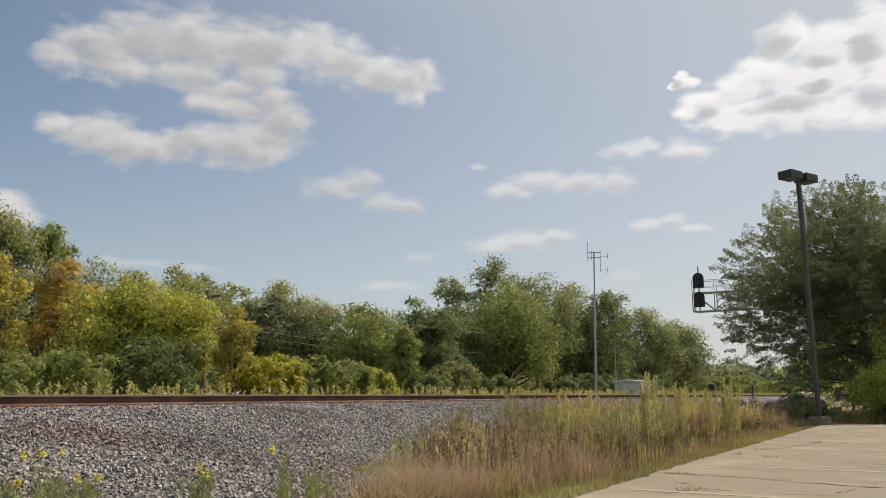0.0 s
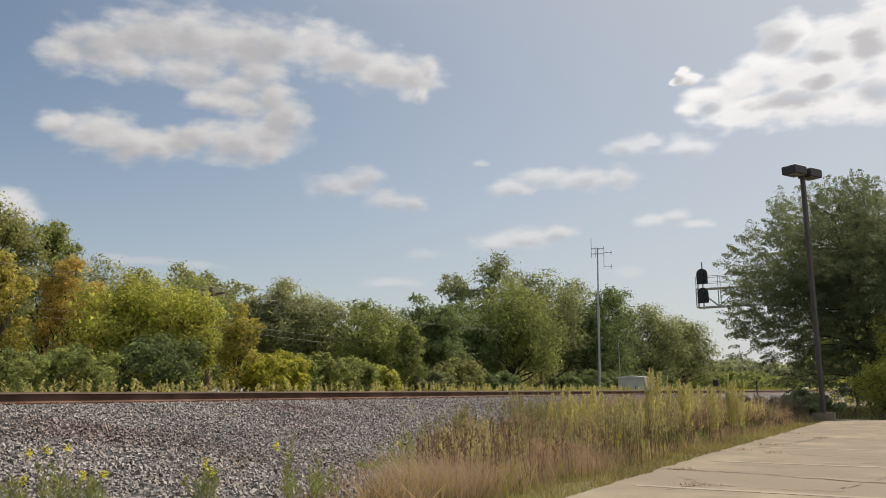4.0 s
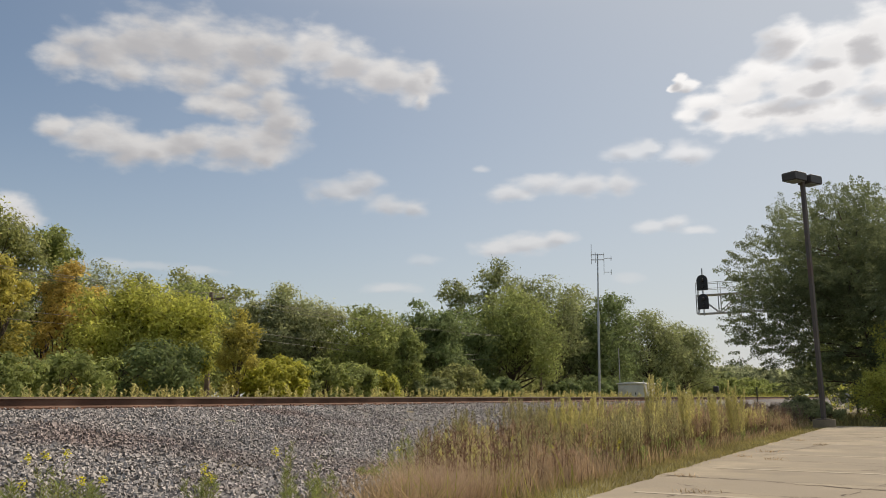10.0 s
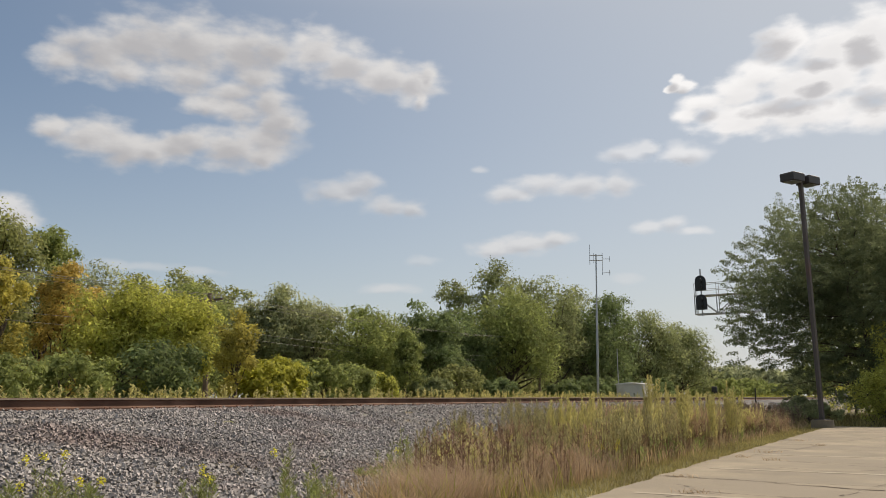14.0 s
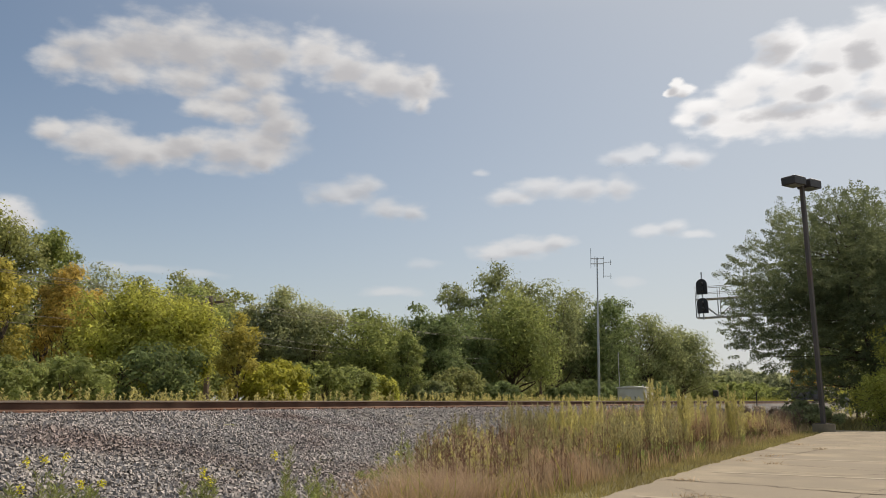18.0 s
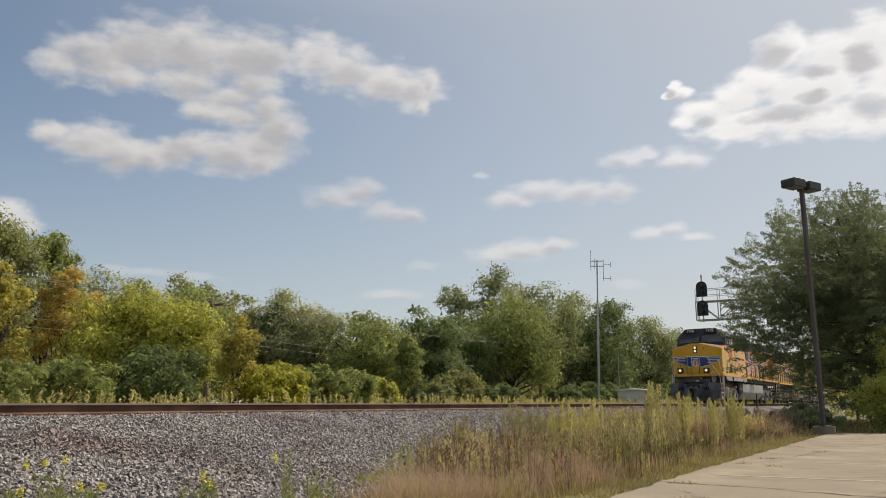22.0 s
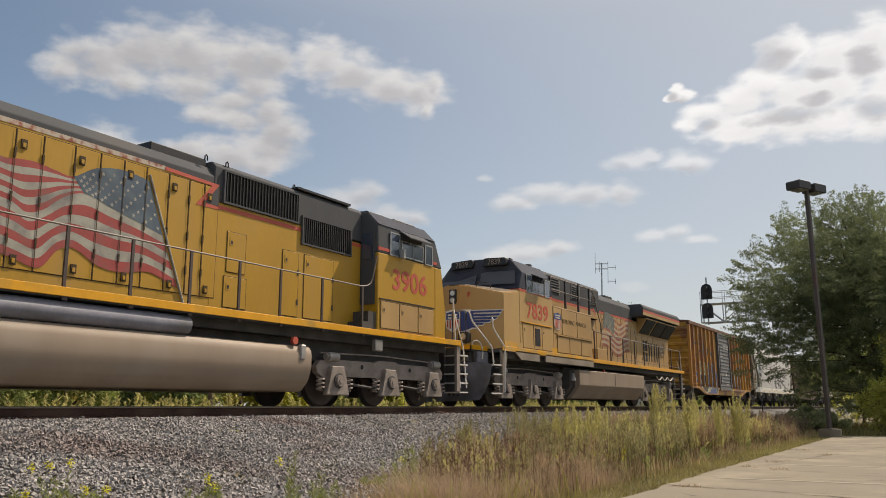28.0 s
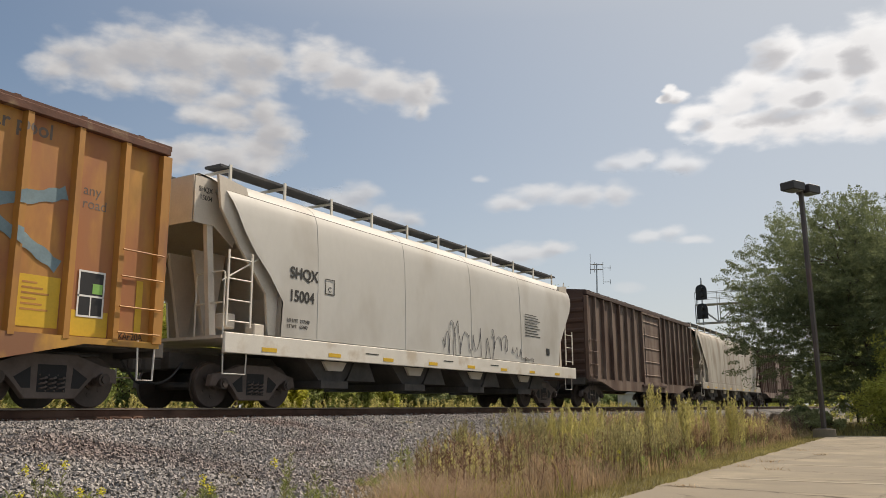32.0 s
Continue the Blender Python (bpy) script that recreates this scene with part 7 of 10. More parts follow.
    for s in (-1, 1):
        P(hood, "radiator_slope", yel)(pr([(1.0 * s, 3.30), (1.0 * s, 4.02), (1.46 * s, 4.02), (1.46 * s, 3.98)], 16.6, 21.55, "x"))
        for x0, x1 in (((17.2, 18.75), (18.85, 20.35)) if new_paint else ((16.7, 18.1), (18.35, 19.85), (19.95, 21.45))) if s < 0 else ((16.7, 21.4),):
            P(hood, "radiator_screen", M_SCREEN, "black sloping radiator screen")(pr([(1.02 * s, 3.36), (1.45 * s, 3.97), (1.49 * s, 3.95), (1.06 * s, 3.34)], x0, x1, "x"))
    for i in range(6):
        x = 16.35 + i * 0.86
        d = door(hood, x, x + 0.82, 1.86, 3.24, -1.002, yel, i in (0, 5))
        if 1 <= i <= 4 and i != 4:
            for k in (0.10, 0.46):
                for za, zb in ((2.08, 2.50), (2.58, 3.06)) if i == 1 else ((2.1, 2.98),):
                    P(d, "vent", M_SCREEN, "dark vent")(bx(x + k, x + k + (0.27 if i == 1 else 0.16), -1.022, -1.014, za, zb))
    bm = B()
    n = 18
    for k in range(n):
        a0, a1 = 2 * math.pi * k / n, 2 * math.pi * (k + 1) / n
        tube(bm, [(20.15 + 0.24 * math.cos(a0), -1.06, 2.75 + 0.24 * math.sin(a0)), (20.15 + 0.24 * math.cos(a1), -1.06, 2.75 + 0.24 * math.sin(a1))], 0.022, 6)
    for k in range(6):
        a0 = math.pi * k / 3
        tube(bm, [(20.15, -1.06, 2.75), (20.15 + 0.24 * math.cos(a0), -1.06, 2.75 + 0.24 * math.sin(a0))], 0.018, 5)
    part("brake_wheel", bm, M_BLACK if new_paint else M_WHITEF, hood, "round hand brake wheel")
    flag(hood, 12.25, 15.25, 2.2, 3.88, -1.016, not new_paint)
    P(hood, "walkway_box", yel)(bx(10.0, 11.0, -1.5, -1.05, 1.72, 2.22, 0.015))
    # railings
    tops = [(9.5, 2.92), (9.68, 2.86), (11.49, 2.82), (13.04, 2.80), (14.55, 2.80), (15.88, 2.78), (18.15, 2.76), (20.21, 2.76), (21.75, 2.76)]
    for s in (-1, 1):
        handrail(root, [(x, 1.5 * s, z) for x, z in tops], 0.02, m=M_RAILDULL)
        for x, z in tops[1:]:
            P(root, "stanchion", M_POST)(bx(x - 0.028, x + 0.028, 1.5 * s - 0.02, 1.5 * s + 0.02, 1.6, z), bx(x - 0.05, x + 0.05, 1.54 * s - 0.02, 1.54 * s + 0.02, 1.58, 1.74))
        handrail(root, [(11.5, 1.5 * s, 1.95), (15.88, 1.5 * s, 1.93), (21.75, 1.5 * s, 1.92)], 0.013, m=M_RAILDULL)
        handrail(root, rounded([(21.75, 1.5 * s, 2.76), (21.85, 1.5 * s, 2.7), (21.9, 1.52 * s, 1.9), (21.92, 1.52 * s, 0.75)]), 0.024)
        handrail(root, rounded([(21.95, 1.3 * s, 2.3), (22.45, 1.3 * s, 1.75), (22.5, 1.3 * s, 1.4), (22.3, 1.3 * s, 1.2)]))
        # front rails
        handrail(root, rounded([(0.80, 0.36 * s, 1.72), (0.80, 0.36 * s, 2.84), (0.80, 0.82 * s, 2.82), (0.80, 0.82 * s, 1.72)], 0.08), 0.032, m=M_PLOW)
        handrail(root, rounded([(0.80, 0.84 * s, 2.81), (0.80, 0.95 * s, 2.78), (0.82, 1.02 * s, 2.50), (1.25, 1.46 * s, 1.74), (1.27, 1.5 * s, 1.2), (1.12, 1.4 * s, 1.16)], 0.1), 0.026)
        handrail(root, rounded([(1.62, 1.28 * s, 2.62), (1.30, 1.46 * s, 2.62), (1.30, 1.48 * s, 2.30), (1.88, 1.57 * s, 1.76), (1.84, 1.57 * s, 0.42)], 0.1), 0.026)
        handrail(root, rounded([(0.72, 1.06 * s, 1.78), (0.74, 1.12 * s, 1.92), (0.92, 1.22 * s, 1.90), (1.02, 1.28 * s, 1.66), (1.0, 1.26 * s, 1.38)], 0.1), 0.02)
        st = P(root, "step_well", M_PLOW)(bx(1.10, 1.78, min(1.0 * s, 1.04 * s), max(1.0 * s, 1.04 * s), 0.36, 1.62))
        for x0, z in ((1.09, 0.36), (1.16, 0.64), (1.20, 0.92), (1.22, 1.20)):
            tr = P(st, "tread", M_UNDER)(bx(x0, 1.80, min(1.05 * s, 1.5 * s), max(1.05 * s, 1.5 * s), z, z + 0.03))
            P(tr, "tread_edge", M_PIPE)(bx(x0, 1.80, min(1.5 * s, 1.53 * s), max(1.5 * s, 1.53 * s), z - 0.005, z + 0.035))
        P(root, "step_plate", skirt)(pr([(1.74, 1.69), (2.14, 1.69), (1.86, 0.40), (1.77, 0.36)], min(1.46 * s, 1.53 * s), max(1.46 * s, 1.53 * s)))
        end_steps(root, 21.98, 22.45, 1.62, s, M_UNDER)
        P(root, "step_plate", M_UNDER)(bx(21.7, 21.95, min(1.44 * s, 1.52 * s), max(1.44 * s, 1.52 * s), 0.5, 1.62))
        dl = P(root, "ditch_light", M_BLACK, "ditch light in a dark box", )(bx(0.64, 0.86, 0.80 * s - 0.17, 0.80 * s + 0.17, 1.86, 2.18, 0.02))
        P(dl, "lens", lamp, "", True)(tb([(0.625, 0.80 * s, 2.03), (0.645, 0.80 * s, 2.03)], 0.078, 18))
        P(dl, "bezel", M_CYL, "", True)(tb([(0.632, 0.80 * s, 2.03), (0.642, 0.80 * s, 2.03)], 0.105, 18))
    # pilot and plow
    P(root, "pilot", M_UNDER, "dark pilot plate")(bx(1.0, 1.08, -1.0, 1.0, 0.45, 1.62, 0.01), bx(0.74, 1.0, -0.55, 0.55, 1.05, 1.62, 0.03), bx(0.62, 0.80, -0.95, 0.95, 1.30, 1.46, 0.02))
    P(root, "tail_lamp", M_REDF)(tb([(0.66, -0.45, 1.52), (0.69, -0.45, 1.52)], 0.06, 12))
    P(root, "small_plate", M_WHITEF)(bx(0.60, 0.61, -0.34, -0.14, 1.34, 1.41))
    for s in (-1, 1):
        bm = B()
        cols = []
        n = 10
        for k in range(n + 1):
            u = k / n
            x = 0.42 + 0.56 * u ** 1.15
            top = 1.02 + 0.26 * min(1, u * 2.2) - 0.06 * max(0, u - 0.8) / 0.2
            low = 0.13 + 0.05 * u
            y = (0.06 + 1.14 * u)
            wide = 0.36 * u
            col = []
            for v in (0, 0.25, 0.5, 0.75, 1):
                z = low + (top - low) * v
                col.append(bm.verts.new((x - 0.16 * math.sin((1 - v) * 2.0) * (1 - 0.2 * u) + 0.05, s * (y + wide * math.sin(min(1.0, v * 1.5) * math.pi / 2)), z)))
            cols.append(col)
        for c, d in zip(cols, cols[1:]):
            for i in range(4):
                bm.faces.new((c[i], d[i], d[i + 1], c[i + 1]))
        bmesh.ops.solidify(bm, geom=list(bm.faces), thickness=0.03)
        plow = part("snow_plow", bm, M_PLOW, root, "dark grey curved snow plow", smooth=True)
        P(plow, "hose_opening", M_SCREEN)(bx(0.52, 0.56, min(0.62 * s, 0.92 * s), max(0.62 * s, 0.92 * s), 0.80, 1.0))
        for y in (0.55, 0.70, 0.85):
            P(plow, "hose", M_BLACK)(tb(rounded([(0.60, y * s, 1.32), (0.46, (y + 0.02) * s, 1.0), (0.36, (y + 0.05) * s, 0.6), (0.42, (y - 0.10) * s, 0.32)]), 0.024, 6))
        handrail(root, rounded([(0.66, 0.9 * s, 1.46), (0.50, 0.75 * s, 1.20), (0.48, 0.5 * s, 1.12)]), 0.014, m=M_RAILDULL)
    P(root, "coupler_pocket", M_SCREEN)(bx(0.50, 0.74, -0.40, 0.40, 0.55, 1.10, 0.03))
    coupler(root, 0.0, 1)
    coupler(root, 22.85, -1)
    # tank and trucks
    sec = mirrored([(-1.5, 1.32), (-1.5, 0.76), (-1.12, 0.28)])
    tk = P(root, "fuel_tank", tank, "grey faceted fuel tank")(pr(sec, 8.05, 15.7, "x", 0.02))
    P(tk, "tank_seam", M_POST)(bx(11.85, 11.90, -1.507, -1.49, 0.80, 1.30))
    P(tk, "tank_front", M_UNDER)(pr(mirrored([(-1.3, 1.3), (-1.3, 0.7), (-0.95, 0.3)]), 7.55, 8.05, "x"))
    P(root, "bell", M_CYL, "", True)(tb([(7.75, -1.35, 0.92), (7.75, -1.35, 1.05), (7.75, -1.35, 1.2)], 0.12, 12, 0.05))
    P(root, "fuel_filler", M_REDF)(tb([(10.6, -1.48, 1.37), (10.6, -1.52, 1.37)], 0.05, 10))
    P(root, "piping", M_UNDER)(tb([(7.5, -1.1, 1.36), (16.2, -1.1, 1.36)], 0.06, 8), tb([(2.0, -1.0, 1.3), (7.4, -1.0, 1.3)], 0.04, 6), tb([(16, -1.0, 1.28), (21, -1.0, 1.28)], 0.04, 6))
    six_wheel_truck(root, (2.47, 4.48, 6.50), gear, M_CYL)
    six_wheel_truck(root, (16.35, 18.36, 20.37), gear, M_CYL)
    bm = B()
    for k in range(24):
        x = 17.6 + k * 0.11
        z = 1.38 - 0.16 * abs(math.sin(k * math.pi / 8))
        tube(bm, [(x, -1.5, z), (x + 0.11, -1.5, 1.38 - 0.16 * abs(math.sin((k + 1) * math.pi / 8)))], 0.022, 5)
    part("safety_chain", bm, M_PIPE, root, "slack steel chain")
    TRAIN.append((root, s0))
    return root


ge_locomotive(13.2, "7168", True)
ge_locomotive(58.1, "7839", False)


def emd_locomotive(s0, number):
    """Road locomotive running long hood first: x runs from the hood end to the cab end, 22.05 m."""
    yel, gear = M_YEL2, M_TRUCKD
    root = empty("locomotive", pose(s0, TRACK_Y, 0), category="locomotive", group="locomotives", label="yellow diesel locomotive running hood first with flared radiators and dusty tank")
    P(root, "frame", M_UNDER)(bx(0.9, 21.2, -0.9, 0.9, 1.0, 1.6, 0.02), bx(1.0, 21.0, -1.2, 1.2, 1.44, 1.62))
    P(root, "deck", M_GREY)(bx(0.75, 21.3, -1.50, 1.50, 1.62, 1.72))
    for s in (-1, 1):
        y0, y1 = (-1.545, -1.505) if s < 0 else (1.505, 1.545)
        P(root, "deck_edge", M_BAND, "orange-yellow edge band along the deck")(bx(0.7, 21.3, y0, y1, 1.64, 1.78, 0.004))
    # long hood
    hood = P(root, "engine_hood", yel, "long engine hood")(bx(1.35, 16.9, -1.0, 1.0, 1.72, 3.95, 0.02))
    roof = [(-1.0, 3.95), (-1.0, 4.42), (-0.86, 4.62), (0.86, 4.62), (1.0, 4.42), (1.0, 3.95)]
    P(hood, "hood_roof", M_GREY, "grey hood roof")(pr(roof, 6.6, 12.6, "x", 0.015))
    P(hood, "upper_side", yel)(bx(6.6, 12.74, -1.004, 1.004, 3.90, 4.27))
    P(hood, "worn_stripe", M_WORNRED, "flaking red edge line below the roof")(bx(6.6, 11.4, -1.010, 1.010, 4.25, 4.33))
    P(hood, "red_stripe", M_REDF)(pr([(11.4, 4.25), (11.4, 4.32), (12.72, 4.28), (12.36, 3.85), (12.72, 3.84), (12.72, 3.78), (12.14, 3.77), (12.53, 4.22)], -1.020, -1.014))
    P(hood, "grey_wedge", M_GREY)(pr([(12.36, 3.85), (12.72, 4.27), (12.72, 3.85)], -1.019, -1.013))
    up = P(hood, "upper_body", M_GREY, "grey air intake section")(pr([(-1.0, 3.95), (-1.0, 4.66), (-0.9, 4.76), (0.9, 4.76), (1.0, 4.66), (1.0, 3.95)], 12.6, 17.4, "x", 0.015))
    P(hood, "intake_panel", yel)(bx(12.6, 17.35, -1.006, 1.006, 1.75, 3.9))
    P(hood, "red_stripe", M_REDF)(bx(12.6, 17.35, -1.01, 1.01, 3.80, 3.88))
    for x0, x1, z0, z1 in ((12.85, 15.0, 3.98, 4.58), (15.2, 16.9, 3.55, 4.13)):
        g = P(up, "intake_grille", M_SCREEN, "black ribbed air intake")(bx(x0, x1, -1.03, -1.0, z0, z1))
        n = 24
        for k in range(n):
            x = x0 + (x1 - x0) * (k + 0.5) / n
            P(g, "rib", M_SCREEN)(bx(x - 0.012, x + 0.012, -1.055, -1.03, z0, z1))
        for a in ((x0 - 0.04, x1 + 0.04, z1, z1 + 0.04), (x0 - 0.04, x1 + 0.04, z0 - 0.04, z0), (x0 - 0.04, x0, z0, z1), (x1, x1 + 0.04, z0, z1)):
            P(g, "grille_frame", M_GREY)(bx(a[0], a[1], -1.06, -1.0, a[2], a[3]))
    P(up, "roof_edge", M_BLACK)(bx(15.0, 16.9, -1.03, -0.7, 4.74, 4.79))
    for x in (12.4, 12.95, 14.95):
        P(up, "lift_eye", M_BLACK)(tb([(x - 0.035, -0.95, 4.72), (x - 0.03, -0.95, 4.80), (x, -0.95, 4.83), (x + 0.03, -0.95, 4.80), (x + 0.035, -0.95, 4.72)], 0.014, 6))
    P(hood, "roof_hatch", M_BLACK)(bx(11.2, 12.55, -0.8, 0.8, 4.6, 4.80, 0.02))
    # flared radiator
    for s in (-1, 1):
        P(root, "radiator_flare", M_GREY, "grey flared radiator housing")(pr([(0.9 * s, 3.46), (1.0 * s, 3.46), (1.52 * s, 4.28), (1.54 * s, 4.44), (1.40 * s, 4.56), (0.9 * s, 4.56)], 1.4, 6.6, "x", 0.012))
        for x0, x1 in ((1.5, 3.75), (3.95, 6.45)):
            P(root, "radiator_screen", M_SCREEN, "black sloping radiator screen")(pr([(1.03 * s, 3.50), (1.505 * s, 4.25), (1.53 * s, 4.23), (1.055 * s, 3.48)], x0, x1, "x"))
    P(root, "radiator_top", M_GREY)(bx(1.4, 6.6, -0.95, 0.95, 4.45, 4.60, 0.02))
    for x in (2.4, 4.0, 5.6):
        P(root, "roof_fan", M_BLACK)(tb([(x, 0, 4.58), (x, 0, 4.68)], 0.6, 20))
    # doors
    for x0, x1, z0, z1, p in ((1.45, 2.5, 1.85, 3.40, 0.01), (3.62, 4.15, 1.85, 3.35, 0.01), (4.2, 4.72, 1.85, 3.35, 0.01), (4.8, 5.25, 1.90, 2.95, 0.03), (5.3, 5.75, 1.90, 2.95, 0.03), (5.8, 6.25, 1.90, 2.95, 0.03), (6.3, 6.6, 1.85, 3.35, 0.01)):
        door(hood, x0, x1, z0, z1, -1.002, yel, True, p)
    P(hood, "brake_recess", mat("shaded_yellow_recess", (0.40, 0.25, 0.06), 0.6), "recess with the hand brake")(bx(2.68, 3.48, -1.012, -1.0, 2.1, 3.38))
    P(hood, "recess_sill", yel)(pr([(-1.0, 2.1), (-1.10, 2.1), (-1.0, 2.3)], 2.68, 3.48, "x"))
    bm = B()
    for k in range(18):
        a0, a1 = 2 * math.pi * k / 18, 2 * math.pi * (k + 1) / 18
        tube(bm, [(3.08 + 0.27 * math.cos(a0), -1.05, 2.98 + 0.27 * math.sin(a0)), (3.08 + 0.27 * math.cos(a1), -1.05, 2.98 + 0.27 * math.sin(a1))], 0.035, 6)
    for k in range(6):
        a0 = math.pi * k / 3
        tube(bm, [(3.08, -1.05, 2.98), (3.08 + 0.27 * math.cos(a0), -1.05, 2.98 + 0.27 * math.sin(a0))], 0.028, 5)
    part("brake_wheel", bm, M_YEL2, hood, "yellow hand brake wheel")
    shield(hood, 3.70, 2.10, 0.92, 1.0, -1.02)
    writing("slogan", "BUILDING", 4.80, 2.70, 0.19, -1.036, M_INK, hood, 1.05, "black slogan lettering")
    writing("slogan", "AMERICA", 4.80, 2.42, 0.19, -1.036, M_INK, hood, 1.05)
    seams = (6.94, 7.61, 8.12, 8.57, 9.03, 9.58, 10.06, 10.53, 11.0, 11.5, 11.98, 12.35, 12.72)
    for i, (x0, x1) in enumerate(zip(seams, seams[1:])):
        door(hood, x0 + 0.01, x1 - 0.01, 2.04, 4.20, -1.002, yel, False)
        P(hood, "door_seam", M_GAP)(bx(x0 - 0.007, x0 + 0.007, -1.0345, -1.033, 2.03, 4.20))
        for z in (2.4, 3.05, 3.75):
            P(hood, "hinge", M_GAP)(bx(x0 - 0.016, x0 + 0.016, -1.04, -1.012, z, z + 0.15))
        if i % 2 == 1:
            for z in (2.17, 3.98):
                lt = P(hood, "latch_plate", M_GAP)(bx(x0 + 0.08, x0 + 0.18, -1.036, -1.01, z - 0.075, z + 0.075))
                P(lt, "latch", M_YEL2)(bx(x0 + 0.105, x0 + 0.155, -1.045, -1.03, z - 0.05, z + 0.02))
    blown_flag(hood, -1.018)
    for x0, x1, z0, z1 in ((12.95, 13.55, 1.9, 2.5), (13.0, 13.5, 2.6, 3.4), (14.6, 15.1, 1.9, 3.3), (15.3, 16.3, 1.9, 3.3)):
        door(hood, x0, x1, z0, z1, -1.01, yel, True, 0.01)
    # cab, nose
    cab = P(root, "cab", yel, "crew cab")(bx(17.4, 20.0, -1.5, 1.5, 1.72, 3.66, 0.02))
    up = [(-1.5, 3.66), (-1.48, 4.36), (-1.15, 4.70), (1.15, 4.70), (1.48, 4.36), (1.5, 3.66)]
    bm = B()
    lo = [bm.verts.new((17.4, y, z)) for y, z in up]
    hi = [bm.verts.new((20.35 - (0.3 if z > 4 else 0), y, z)) for y, z in up]
    bm.faces.new(lo)
    bm.faces.new(hi[::-1])
    for i in range(len(up)):
        j = (i + 1) % len(up)
        bm.faces.new((lo[i], hi[i], hi[j], lo[j]))
    bmesh.ops.bevel(bm, geom=list(bm.edges), offset=0.02, segments=1, affect="EDGES")
    part("cab_roof", bm, M_GREY, cab, "grey upper cab and roof")
    P(cab, "red_stripe", M_REDF)(bx(17.41, 17.9, -1.506, 1.506, 3.72, 3.80), bx(19.9, 20.1, -1.506, 1.506, 3.72, 3.80))
    for s in (-1, 1):
        y0 = -1.51 if s < 0 else 1.49
        for x0, x1, z0, z1 in ((17.92, 18.28, 3.68, 4.22), (18.42, 18.88, 3.72, 4.08), (18.92, 19.36, 3.72, 4.08), (19.52, 19.82, 3.68, 4.16)):
            w = P(cab, "side_window", M_GLASS, "glazed cab side window")(bx(x0, x1, y0, y0 + 0.02, z0, z1))
            for k in ((x0 - 0.035, x0, z0 - 0.03, z1 + 0.03), (x1, x1 + 0.035, z0 - 0.03, z1 + 0.03), (x0, x1, z1, z1 + 0.03), (x0, x1, z0 - 0.03, z0)):
                P(w, "window_frame", M_FRAME)(bx(k[0], k[1], y0 - 0.012, y0 + 0.012, k[2], k[3]))
        P(cab, "sun_visor", M_GREY, "grey tilted sun visor")(pr([(1.48 * s, 4.36), (1.78 * s, 4.16), (1.78 * s, 4.13), (1.48 * s, 4.32)], 18.35, 19.45, "x"))
    P(cab, "mirror", M_GREYL)(bx(18.28, 18.38, -1.66, -1.54, 3.62, 3.86, 0.01))
    # thin dark sheets added to tone down the sunlit roof slopes
    for s in (-1, 1):
        P(cab, "roof_sheet", M_ROOF)(pr([(1.495 * s, 4.36), (1.155 * s, 4.715), (1.0 * s, 4.715), (1.0 * s, 4.70), (1.14 * s, 4.70), (1.48 * s, 4.345)], 17.42, 20.0, "x"))
    P(cab, "roof_unit", M_BLACK, "roof air conditioners")(bx(17.6, 18.4, -1.0, -0.2, 4.68, 4.80, 0.03), bx(18.8, 19.8, -1.0, 0.0, 4.68, 4.82, 0.03))
    writing("road_number", number, 17.98, 2.84, 0.50, -1.506, M_REDF, cab, 1.14, "large faded red road number", bold=0.012)
    P(cab, "tan_panel", M_TAN, "tan repainted side doors")(bx(17.5, 19.9, -1.515, -1.502, 1.80, 2.52))
    for x0, x1 in ((17.52, 18.28), (18.32, 19.12), (19.16, 19.88)):
        d = door(cab, x0, x1, 1.84, 2.48, -1.515, M_TAN, True)
    P(cab, "door_hood", M_POST)(bx(17.45, 19.95, -1.54, -1.50, 2.53, 2.55))
    P(cab, "cab_door", M_GREY, "dark side door in the cab rear")(bx(17.38, 17.40, -1.42, -0.98, 2.4, 4.3))
    P(cab, "door_window", M_GLASS)(bx(17.36, 17.38, -1.36, -1.04, 3.5, 4.15))
    P(cab, "steps", M_UNDER)(bx(16.9, 17.4, -1.45, -1.0, 1.72, 1.95), bx(17.1, 17.4, -1.45, -1.0, 1.95, 2.2))
    bm = B()
    pts = [(20.0, 1.72), (21.1, 1.72), (21.1, 2.9), (20.95, 3.2), (20.7, 3.35), (20.0, 3.55)]
    prism(bm, pts, -1.12, 1.12, "y", 0.09)
    nose = part("nose", bm, yel, root, "rounded short nose", smooth=True)
    P(root, "cab_corner", yel)(pr([(20.0, 1.72), (20.55, 1.72), (20.55, 2.4), (20.35, 3.66), (20.0, 3.66)], -1.495, 1.495, "y", 0.03))
    P(nose, "nose_vent", M_SCREEN)(bx(20.75, 20.98, -1.13, -1.115, 3.02, 3.08))
    P(nose, "notice", M_WHITE)(bx(20.85, 20.98, -1.13, -1.115, 2.0, 2.2))
    P(nose, "bell", M_BLACK)(tb([(20.5, -0.4, 3.42), (20.5, -0.4, 3.6), (20.6, -0.4, 3.62), (20.7, -0.4, 3.4)], 0.03, 6))
    # railings
    posts = (1.0, 1.96, 3.1, 4.28, 5.57, 6.81, 8.05, 9.28, 10.48, 11.73, 12.93, 14.08, 15.4, 16.85)
